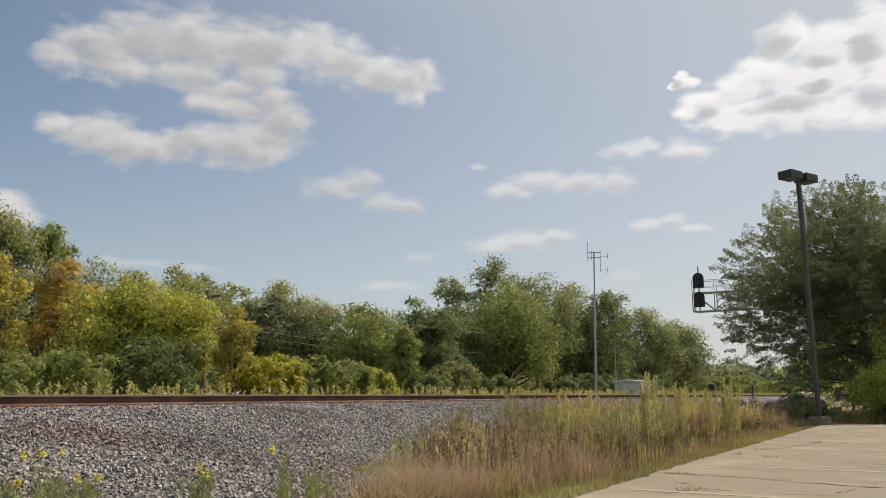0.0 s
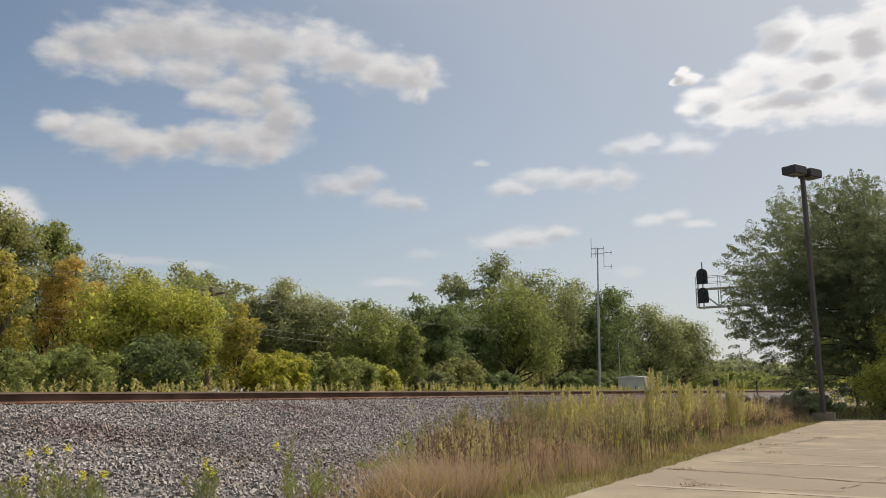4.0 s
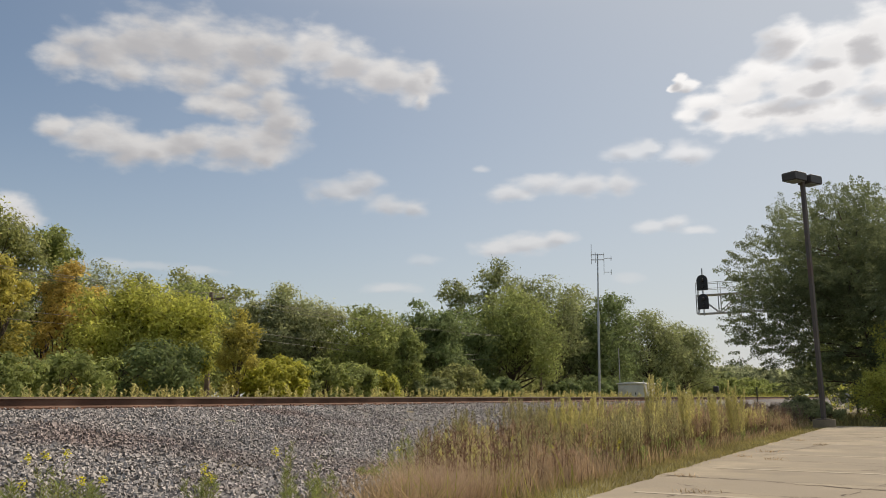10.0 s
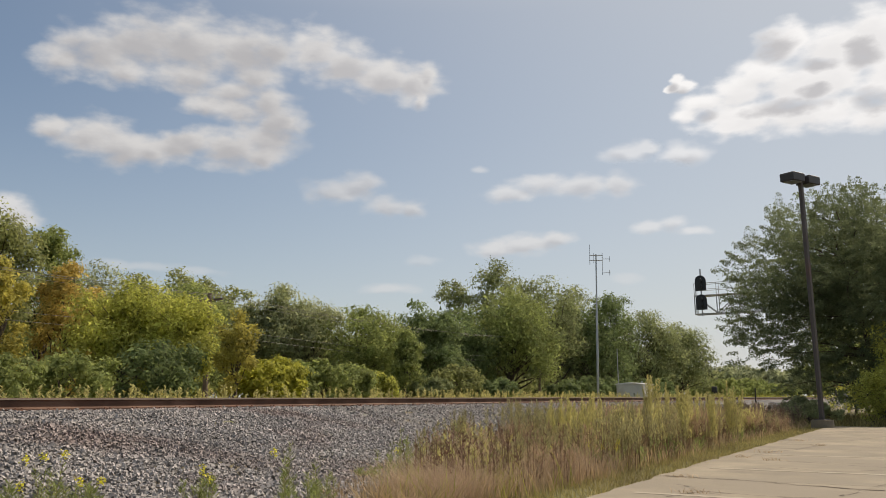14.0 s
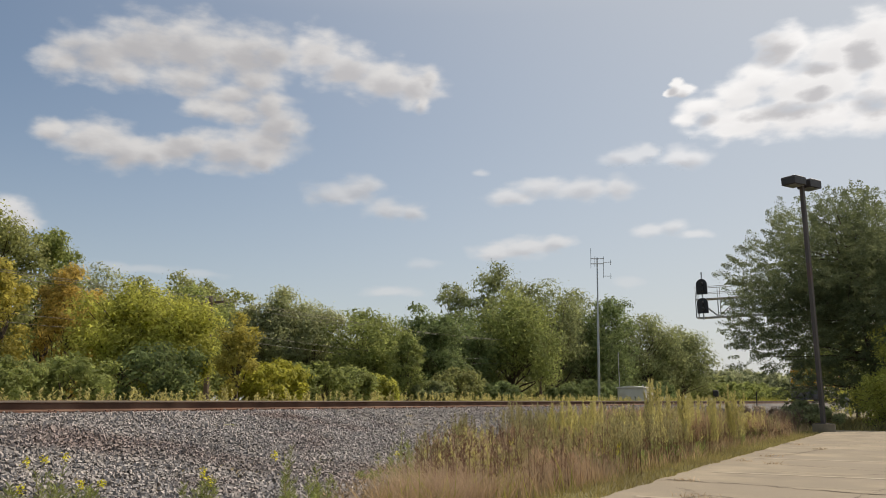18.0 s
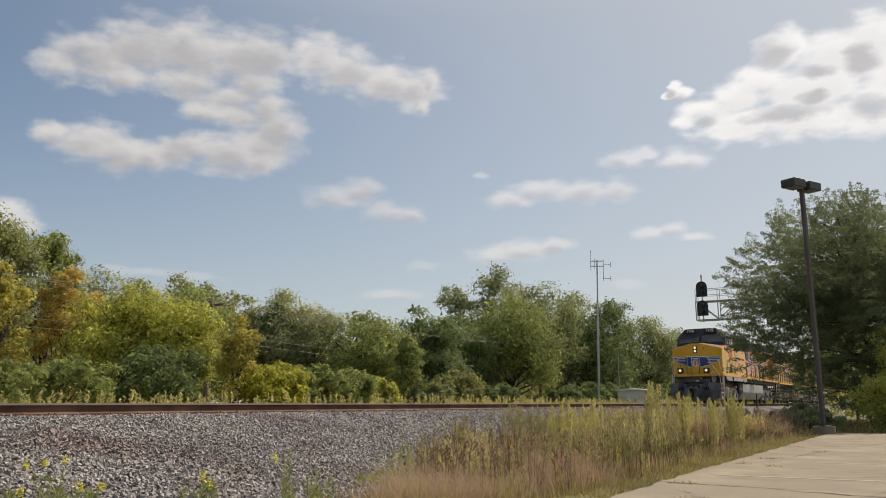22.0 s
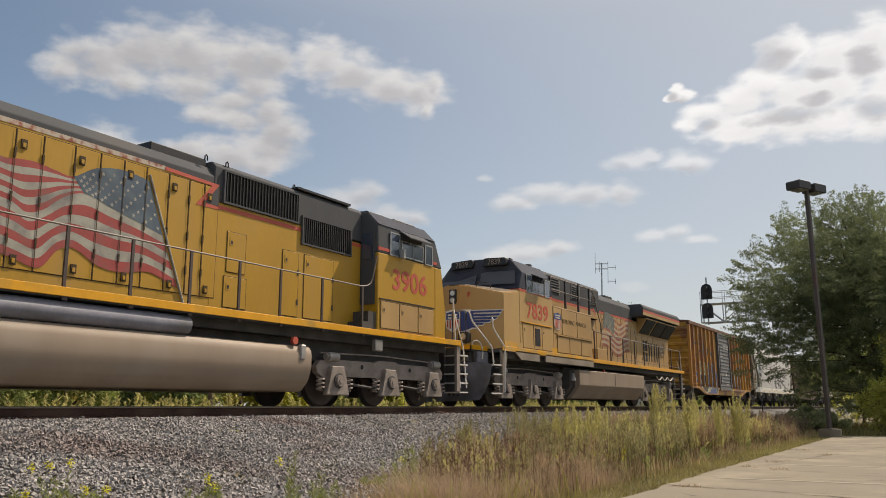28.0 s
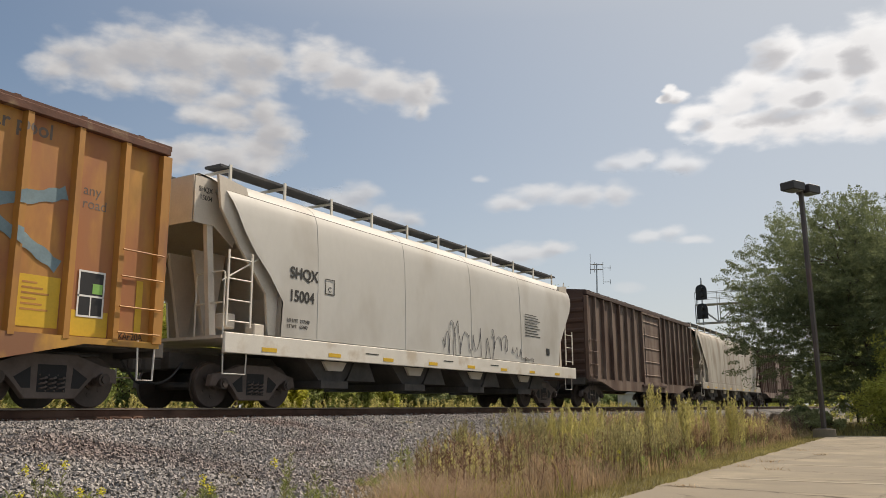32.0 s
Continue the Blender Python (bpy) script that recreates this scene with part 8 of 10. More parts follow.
    for s in (-1, 1):
        handrail(root, rounded([(0.85, 1.46 * s, 2.75), (16.9, 1.46 * s, 2.75), (17.2, 1.46 * s, 2.85), (17.36, 1.5 * s, 3.55)]), 0.016, m=M_RAILDULL)
        for x in posts:
            P(root, "stanchion", M_POST)(bx(x - 0.026, x + 0.026, 1.46 * s - 0.018, 1.46 * s + 0.018, 1.6, 2.75), bx(x - 0.045, x + 0.045, 1.5 * s - 0.018, 1.5 * s + 0.018, 1.58, 1.72))
        for x0, x1, k in ((0.25, 0.75, 1), (21.3, 21.75, -1)):
            end_steps(root, x0, x1, 1.62, s, M_UNDER)
        handrail(root, rounded([(21.3, 1.3 * s, 2.95), (21.3, 1.35 * s, 1.9), (21.32, 1.5 * s, 0.5)]))
        handrail(root, rounded([(21.8, 1.0 * s, 2.85), (21.7, 1.2 * s, 2.2), (21.75, 1.35 * s, 1.7), (21.75, 1.45 * s, 0.5)]))
        handrail(root, rounded([(0.75, 1.3 * s, 2.8), (0.72, 1.35 * s, 1.9), (0.7, 1.5 * s, 0.5)]))
        P(root, "step_plate", gear)(bx(21.15, 21.3, min(1.42 * s, 1.5 * s), max(1.42 * s, 1.5 * s), 0.4, 1.62))
        P(root, "step_plate", gear)(bx(0.75, 0.9, min(1.42 * s, 1.5 * s), max(1.42 * s, 1.5 * s), 0.4, 1.62))
    P(root, "pilot", M_UNDER)(bx(0.5, 0.62, -1.4, 1.4, 0.4, 1.62), bx(21.4, 21.52, -1.4, 1.4, 0.4, 1.62))
    coupler(root, 0.0, 1)
    coupler(root, 22.05, -1)
    # tank: rounded side, reservoirs above
    sec = mirrored([(-1.42, 1.24), (-1.5, 1.10), (-1.5, 0.80), (-1.42, 0.52), (-1.22, 0.30)])
    tk = P(root, "fuel_tank", M_DUSTY, "dusty rounded fuel tank", True)(pr(sec, 7.95, 15.1, "x", 0.04))
    P(root, "tank_end", M_UNDER)(bx(7.3, 7.95, -1.2, 1.2, 0.35, 1.2, 0.04))
    for s in (-1, 1):
        P(root, "air_reservoir", M_PLOW, "long dark air reservoir", True)(tb([(7.9, 1.34 * s, 1.42), (11.8, 1.34 * s, 1.42)], 0.17, 18))
    P(tk, "tank_cap", M_CYL)(bx(14.7, 14.85, -1.53, -1.42, 0.95, 1.26, 0.02))
    P(tk, "filler", M_REDF)(tb([(14.55, -1.5, 1.33), (14.55, -1.42, 1.33)], 0.08, 12))
    P(root, "junction_box", M_CYL)(bx(5.4, 5.75, -1.5, -1.38, 1.32, 1.52, 0.02), bx(17.35, 17.65, -1.5, -1.38, 1.28, 1.55, 0.02))
    P(root, "sand_hose", M_BLACK)(tb(rounded([(2.2, -1.2, 1.4), (2.6, -1.25, 1.25), (3.4, -1.25, 1.3), (4.0, -1.2, 1.38)]), 0.03, 6), tb(rounded([(6.0, -1.1, 1.4), (6.6, -1.15, 1.2), (7.4, -1.1, 1.35)]), 0.03, 6))
    six_wheel_truck(root, (2.2, 4.2, 6.25), gear, M_CYL)
    six_wheel_truck(root, (16.2, 18.25, 20.25), gear, M_CYL)
    TRAIN.append((root, s0))
    return root


emd_locomotive(36.05, "3906")


# ---- freight cars ----
M_CARGEAR = mat("grimy_brown_car_truck", (0.15, 0.12, 0.105), 0.8, var=0.25, scale=2, fine=20, bump=0.2, alt=(0.09, 0.07, 0.06), amount=0.35, alt_scale=2)
M_BOXY = mat("rust_streaked_yellow", (0.54, 0.275, 0.058), 0.6, var=0.26, scale=1.3, fine=10, bump=0.08, alt=(0.36, 0.145, 0.055), amount=0.55, alt_scale=1.1, streak=0.6)
M_BOXP = mat("yellow_post", (0.47, 0.225, 0.05), 0.6, var=0.18, scale=1.2, fine=10, bump=0.06, alt=(0.30, 0.13, 0.055), amount=0.35, alt_scale=1.8, streak=0.7, per_object=0.12)
M_BOXEND = mat("weathered_yellow_end", (0.42, 0.235, 0.035), 0.7, var=0.2, scale=1, fine=12, bump=0.1, alt=(0.20, 0.085, 0.04), amount=0.4, alt_scale=1.3)
M_RUSTROOF = mat("rusty_roof", (0.15, 0.07, 0.048), 0.85, var=0.3, scale=2, fine=14, bump=0.2, alt=(0.32, 0.25, 0.15), amount=0.18, alt_scale=2)
M_DOOR = mat("dark_grey_door", (0.105, 0.11, 0.118), 0.45, 0.0, var=0.25, scale=2, fine=16, bump=0.1, alt=(0.15, 0.11, 0.085), amount=0.25, alt_scale=3)
M_BROWN = mat("oxide_brown_paint", (0.105, 0.06, 0.045), 0.75, var=0.22, scale=0.9, fine=10, bump=0.1, alt=(0.20, 0.145, 0.115), amount=0.45, alt_scale=1.2, streak=0.8)
M_BROWND = mat("dark_oxide_brown", (0.065, 0.036, 0.028), 0.75, var=0.2, scale=1, fine=12, bump=0.1)
M_HOP = mat("pale_grey_hopper", (0.53, 0.522, 0.49), 0.62, var=0.05, scale=0.5, fine=8, bump=0.04, alt=(0.43, 0.41, 0.37), amount=0.3, alt_scale=0.6, streak=0.4)
M_HOPD = mat("dirty_pale_grey_hopper", (0.42, 0.39, 0.335), 0.6, var=0.12, scale=0.7, fine=9, bump=0.06, alt=(0.26, 0.215, 0.17), amount=0.4, alt_scale=1.2, streak=0.75)
M_HOPEND = mat("dusty_beige_end", (0.64, 0.58, 0.50), 0.6, var=0.1, bump=0.05)
M_SILL = mat("off_white_sill", (0.72, 0.69, 0.62), 0.55, var=0.07, bump=0.04, alt=(0.55, 0.48, 0.38), amount=0.2, alt_scale=2)
M_SIGNY = mat("yellow_sticker", (0.66, 0.42, 0.03), 0.5, var=0.1, bump=0)
M_SPRAY = {"white": mat("white_spray_paint", (0.60, 0.59, 0.57), 0.6, var=0.2, bump=0, alt=(0.40, 0.38, 0.36), amount=0.3, alt_scale=3),
           "blue": mat("violet_blue_spray_paint", (0.13, 0.125, 0.27), 0.6, var=0.25, bump=0, alt=(0.05, 0.05, 0.10), amount=0.35, alt_scale=2),
           "pale": mat("pale_yellow_spray_paint", (0.60, 0.54, 0.24), 0.6, var=0.2, bump=0),
           "black": mat("black_spray_paint", (0.06, 0.057, 0.06), 0.6, var=0.2, bump=0),
           "deep": mat("strong_blue_spray_paint", (0.075, 0.13, 0.34), 0.6, var=0.2, bump=0, alt=(0.14, 0.13, 0.26), amount=0.3, alt_scale=2),
           "sky": mat("light_blue_spray_paint", (0.19, 0.28, 0.32), 0.6, var=0.2, bump=0),
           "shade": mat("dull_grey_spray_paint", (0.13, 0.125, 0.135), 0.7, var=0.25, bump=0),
           "grey": mat("grey_spray_paint", (0.15, 0.12, 0.10), 0.7, var=0.25, bump=0)}
M_SILLY = mat("yellow_sill", (0.56, 0.30, 0.06), 0.6, var=0.15, scale=1.2, fine=10, bump=0.06, alt=(0.26, 0.12, 0.06), amount=0.5, alt_scale=1.6, streak=0.5)
M_CREAM = mat("cream_panel", (0.62, 0.56, 0.36), 0.6, var=0.08, bump=0)


def freight_truck(root, xc):
    """Two-axle truck: cast side frames with openings, spring nest, bearing adapters."""
    tr = P(root, "truck", M_UNDER)(bx(xc - 0.22, xc + 0.22, -1.0, 1.0, 0.42, 0.72, 0.04))
    for s in (-1, 1):
        y0, y1 = (-1.10, -0.96) if s < 0 else (0.96, 1.10)
        a = 0.89
        out = [(-a - 0.30, 0.40), (-a - 0.26, 0.62), (-a + 0.05, 0.68), (-0.42, 0.83), (0.42, 0.83), (a - 0.05, 0.68), (a + 0.26, 0.62), (a + 0.30, 0.40), (a + 0.14, 0.40), (a + 0.10, 0.52), (a - 0.16, 0.50), (a - 0.28, 0.36), (0.42, 0.14), (-0.42, 0.14), (-a + 0.28, 0.36), (-a + 0.16, 0.50), (-a - 0.10, 0.52), (-a - 0.14, 0.40)]
        P(tr, "side_frame", M_CARGEAR)(pr([(xc + x, z) for x, z in out], y0, y1, "y", 0.015))
        yo = -1.105 if s < 0 else 1.095
        for pts in ([(-0.62, 0.46), (-0.36, 0.62), (-0.34, 0.30), (-0.48, 0.30)], [(0.62, 0.46), (0.36, 0.62), (0.34, 0.30), (0.48, 0.30)], [(-0.24, 0.66), (0.24, 0.66), (0.24, 0.24), (-0.24, 0.24)]):
            P(tr, "frame_opening", M_SCREEN)(pr([(xc + x, z) for x, z in pts], yo, yo + 0.01))
        for dx in (-0.15, 0.0, 0.15):
            pts = [(xc + dx + 0.055 * math.cos(k * 0.95), (y0 + y1) / 2 + 0.085 * s + 0.055 * math.sin(k * 0.95), 0.26 + 0.0105 * k) for k in range(24)]
            P(tr, "spring", M_CARGEAR)(tb(pts, 0.016, 5))
        for dx in (-a, a):
            P(tr, "bearing_cap", M_WHEEL, "", True)(tb([(xc + dx, 1.08 * s, 0.45), (xc + dx, 1.17 * s, 0.45)], 0.105, 14), tb([(xc + dx, 1.16 * s, 0.45), (xc + dx, 1.20 * s, 0.45)], 0.065, 12))
    wheelsets(root, (xc - 0.89, xc + 0.89), 0.43, M_CARGEAR)


def ladder(root, x0, x1, zs, y, m, rails=False):
    lad = None
    for z in zs:
        o = P(root if lad is None else lad, "ladder" if lad is None else "rung", m)(tb([(x0, y, z), (x1, y, z)], 0.014, 6))
        lad = lad or o
    if rails:
        for x in (x0, x1):
            P(lad, "ladder_rail", m)(bx(x - 0.02, x + 0.02, y - 0.015, y + 0.015, zs[0] - 0.1, zs[-1] + 0.15))
    return lad


def stirrup(root, x0, x1, y, m, z0=0.45, z1=1.1):
    P(root, "stirrup_step", m)(tb([(x0, y, z1), (x0 + 0.02, y, z0), (x1 - 0.02, y, z0), (x1, y, z1)], 0.017, 6))


def scrawl(root, name, m, x0, x1, z0, z1, y, seed, n=7, r=0.012, label=""):
    """Looping spray-can line that spells nothing."""
    rng = random.Random(seed)
    pts = []
    a, x, tall = rng.uniform(0, 6), x0, 1.0
    for k in range(n * 9):
        if k % 5 == 0:
            tall, lean, step = rng.uniform(0.25, 1.0), rng.uniform(-0.25, 0.35), rng.uniform(0.5, 1.6)
        a += 2 * math.pi / 9 * rng.uniform(0.6, 1.4) * (1 if seed % 2 else -1)
        x = min(x1, x + (x1 - x0) / (n * 9) * step)
        dz = 0.5 * math.sin(a) * tall
        pts.append((x + 0.35 * (x1 - x0) / n * math.cos(a) * tall + lean * dz * 0.3, y, z0 + (z1 - z0) * (0.4 + dz)))
    return P(root, name, m, label)(tb(pts, r, 4))


def boxcar(s0, length, yellow, x0=1.02, x1=None, door_x=(7.46, 10.65), label=""):
    """Outside-post boxcar; x from its leading coupler."""
    side, post, end, edge = (M_BOXY, M_BOXP, M_BOXEND, M_RUSTROOF) if yellow else (M_BROWN, M_BROWN, M_BROWND, M_BROWND)
    x1 = x1 or length - 0.78
    root = empty("boxcar", pose(s0, TRACK_Y, 0), label=label, category="boxcar", group="freight cars")
    top, bot = (4.50 if yellow else 4.42), 1.06
    body = P(root, "body", side, "ribbed side sheets")(bx(x0, x1, -1.42, 1.42, bot, top, 0.01))
    P(root, "underframe", M_UNDER)(bx(0.6, length - 0.6, -0.35, 0.35, 0.72, 1.06), bx(x0, x1, -1.35, 1.35, 0.95, 1.08))
    P(root, "roof", edge, "shallow peaked roof")(pr([(-1.53, top - 0.02), (-1.53, top + 0.07), (0, top + 0.24), (1.53, top + 0.07), (1.53, top - 0.02)], x0 - 0.02, x1 + 0.02, "x"))
    for k in range(14):
        x = x0 + (x1 - x0) * (k + 0.5) / 14
        P(root, "roof_rib", edge)(pr([(-1.45, top + 0.07), (0, top + 0.235), (1.45, top + 0.07), (1.45, top + 0.12), (0, top + 0.285), (-1.45, top + 0.12)], x - 0.05, x + 0.05, "x"))
    P(root, "top_chord", edge)(bx(x0, x1, -1.545, -1.42, top - 0.11, top + 0.02, 0.01), bx(x0, x1, 1.42, 1.545, top - 0.11, top + 0.02, 0.01))
    d_l = door_x[0] - (0.1 if yellow else 0.0)
    L, R = [d_l - (d_l - x0) * k / 7 for k in range(8)][::-1], [door_x[1] + (x1 - door_x[1]) * k / 7 for k in range(8)]
    for s in (-1, 1):
        for x in L[1:-1] + R[1:-1]:
            P(root, "side_post", post)(pr([(x - 0.075, 1.42 * s), (x - 0.05, 1.53 * s), (x + 0.05, 1.53 * s), (x + 0.075, 1.42 * s)], bot - 0.02, top - 0.11, "z"))
        for x in (x0, x1):
            P(root, "corner_post", post)(bx(x - (0.025 if x == x0 else 0.16), x + (0.16 if x == x0 else 0.025), min(1.425 * s, 1.55 * s), max(1.425 * s, 1.55 * s), bot - 0.005, top - 0.145))
        a, b = (-1.52, -1.46) if s < 0 else (1.46, 1.52)
        sill = [(x0, 1.08), (x0 + 0.0, 0.98), (x0 + 1.4, 0.98), (x0 + 2.9, 0.66), (x1 - 2.9, 0.66), (x1 - 1.4, 0.98), (x1, 0.98), (x1, 1.08)]
        P(root, "side_sill", M_SILLY if yellow else post, "stepped side sill")(pr(sill, a, b))
    # end ribs
    for x, w in ((x0, -1), (x1, 1)):
        for k in range(8):
            z = bot + 0.25 + k * 0.40
            P(root, "end_rib", end)(pr([(x, z - 0.12), (x + 0.06 * w, z - 0.04), (x + 0.06 * w, z + 0.04), (x, z + 0.12)], -1.38, 1.38))
        P(root, "end_sheet", end, "weathered corrugated end")(bx(min(x, x + 0.012 * w), max(x, x + 0.012 * w), -1.424, 1.424, bot, top - 0.02))
        P(root, "end_peak", end)(pr([(-1.5, top), (1.5, top), (0, top + 0.2)], min(x, x + 0.012 * w), max(x, x + 0.012 * w), "x"))
        P(root, "end_platform", M_PIPE if yellow else M_BROWND)(bx(min(x, x + 0.45 * w), max(x, x + 0.45 * w), -0.7, 0.7, 1.0, 1.04))
        P(root, "draft_beam", M_UNDER)(bx(min(x, x + 0.2 * w), max(x, x + 0.2 * w), -1.4, 1.4, 0.85, 1.1))
    # door
    d0, d1 = door_x
    dm = M_DOOR if yellow else M_BROWN
    dr = P(root, "sliding_door", dm, "dark grey corrugated sliding door" if yellow else "brown panelled sliding door")(bx(d0 + 0.03, d1 - 0.03, -1.50, -1.42, 0.98, top - 0.12))
    P(root, "sliding_door", dm)(bx(d0 + 0.03, d1 - 0.03, 1.42, 1.50, 0.98, top - 0.12))
    n = 15 if yellow else 5
    for k in range(n):
        z = 1.12 + (top - 1.35) * (k + 0.5) / n
        hgt = (0.055 if yellow else 0.03)
        P(dr, "door_corrugation", dm)(pr([(-1.50, z - hgt * 1.2), (-1.528, z - hgt * 0.2), (-1.50, z + hgt)], d0 + 0.2, d1 - 0.2, "x"))
    for x in (d0 + 0.03, d1 - 0.15):
        P(dr, "door_stile", dm)(bx(x, x + 0.12, -1.56, -1.50, 0.98, top - 0.12))
    P(dr, "door_rail", M_RUSTROOF if yellow else M_BROWND)(bx(d0 - 0.3, d1 + (3.0 if yellow else 0.4), -1.60, -1.50, 0.90, 0.98))
    P(dr, "door_head", dm)(bx(d0, d1, -1.57, -1.50, top - 0.2, top - 0.12), bx(d0, d1, -1.57, -1.50, 0.98, 1.12))
    P(dr, "lock_bar", M_POST)(tb([(d0 + 0.28, -1.57, 1.3), (d0 + 0.28, -1.57, 3.6)], 0.018, 6))
    # ladders
    lz = [1.2, 1.62, 2.12, 2.56]
    for a, b in ((x0 + 0.05, L[1]), (R[-2], x1 - 0.05)):
        ladder(root, a, b, lz, -1.575, M_BOXP if yellow else M_BROWN)
    stirrup(root, x0 + 0.05, x0 + 0.4, -1.48, M_PIPE if yellow else M_POST)
    stirrup(root, x1 - 0.4, x1 - 0.05, -1.48, M_PIPE if yellow else M_POST)
    P(root, "brake_pipe", M_UNDER)(tb([(1.5, -0.9, 0.85), (length - 1.5, -0.9, 0.85)], 0.03, 6))
    P(root, "brake_tank", M_UNDER)(tb([(length * 0.55, -0.7, 0.75), (length * 0.55 + 0.9, -0.7, 0.75)], 0.2, 12))
    freight_truck(root, 2.45)
    freight_truck(root, length - 2.42)
    coupler(root, 0.0, 1)
    coupler(root, length, -1)
    TRAIN.append((root, s0))
    return root, L, R, x1


def patch_of(pts):
    """Flat filled shape in the x-z plane."""
    bm = B()
    f = bm.faces.new([bm.verts.new((x, 0, z)) for x, z in pts])
    f.normal_update()
    bmesh.ops.triangulate(bm, faces=[f])
    return bm


def ribbon(pts, w, soft=True):
    """Flat stroke of width w in the x-z plane."""
    bm = B()
    pts = smooth_line(pts) if soft else pts
    rows = []
    for i, p in enumerate(pts):
        a, b = pts[max(i - 1, 0)], pts[min(i + 1, len(pts) - 1)]
        dx, dz = b[0] - a[0], b[1] - a[1]
        ln = math.hypot(dx, dz) or 1.0
        k = w / 2 * (1 + 0.18 * math.sin(i * 1.7))
        rows.append((bm.verts.new((p[0] - dz / ln * k, -0.00008 * i, p[1] + dx / ln * k)), bm.verts.new((p[0] + dz / ln * k, -0.00008 * i, p[1] - dx / ln * k))))
    for p, q in zip(rows, rows[1:]):
        bm.faces.new((p[0], q[0], q[1], p[1]))
    return bm


def lay(parent, name, m, bm, zones, depth, label=""):
    """Paints a flat shape on a ribbed side: cuts it at the zones (x0, x1, z0, z1, y) and puts each piece on its zone's face."""
    full = B()
    for x0, x1, z0, z1, y in zones:
        xs, zs = [v.co.x for v in bm.verts], [v.co.z for v in bm.verts]
        if max(xs) < x0 or min(xs) > x1 or max(zs) < z0 or min(zs) > z1:
            continue
        c = bm.copy()
        for co, no in (((x0, 0, 0), (-1, 0, 0)), ((x1, 0, 0), (1, 0, 0)), ((0, 0, z0), (0, 0, -1)), ((0, 0, z1), (0, 0, 1))):
            bmesh.ops.bisect_plane(c, geom=list(c.verts) + list(c.edges) + list(c.faces), plane_co=co, plane_no=no, clear_outer=True)
        if c.faces:
            made = {v: full.verts.new((v.co.x, y - depth + v.co.y, v.co.z)) for v in c.verts}
            for f in c.faces:
                full.faces.new([made[v] for v in f.verts])
        c.free()
    bm.free()
    return part(name, full, m, parent, label)


def text_shape(s, x, z, size, wide=1.0, bold=0.0):
    """Letters of the built-in font as a flat shape in the x-z plane."""
    cu = bpy.data.curves.new("letters", "FONT")
    cu.body, cu.size, cu.offset, cu.resolution_u = s, size * 1.42, bold, 3
    tmp = bpy.data.objects.new("letters", cu)
    scene.collection.objects.link(tmp)
    me = bpy.data.meshes.new_from_object(tmp.evaluated_get(bpy.context.evaluated_depsgraph_get()))
    bpy.data.objects.remove(tmp)
    me.transform(pose(x, 0, z, 90, 0, 0) @ Matrix.Diagonal((wide, 1, 1, 1)))
    bm = B()
    bm.from_mesh(me)
    bpy.data.meshes.remove(me)
    return bm


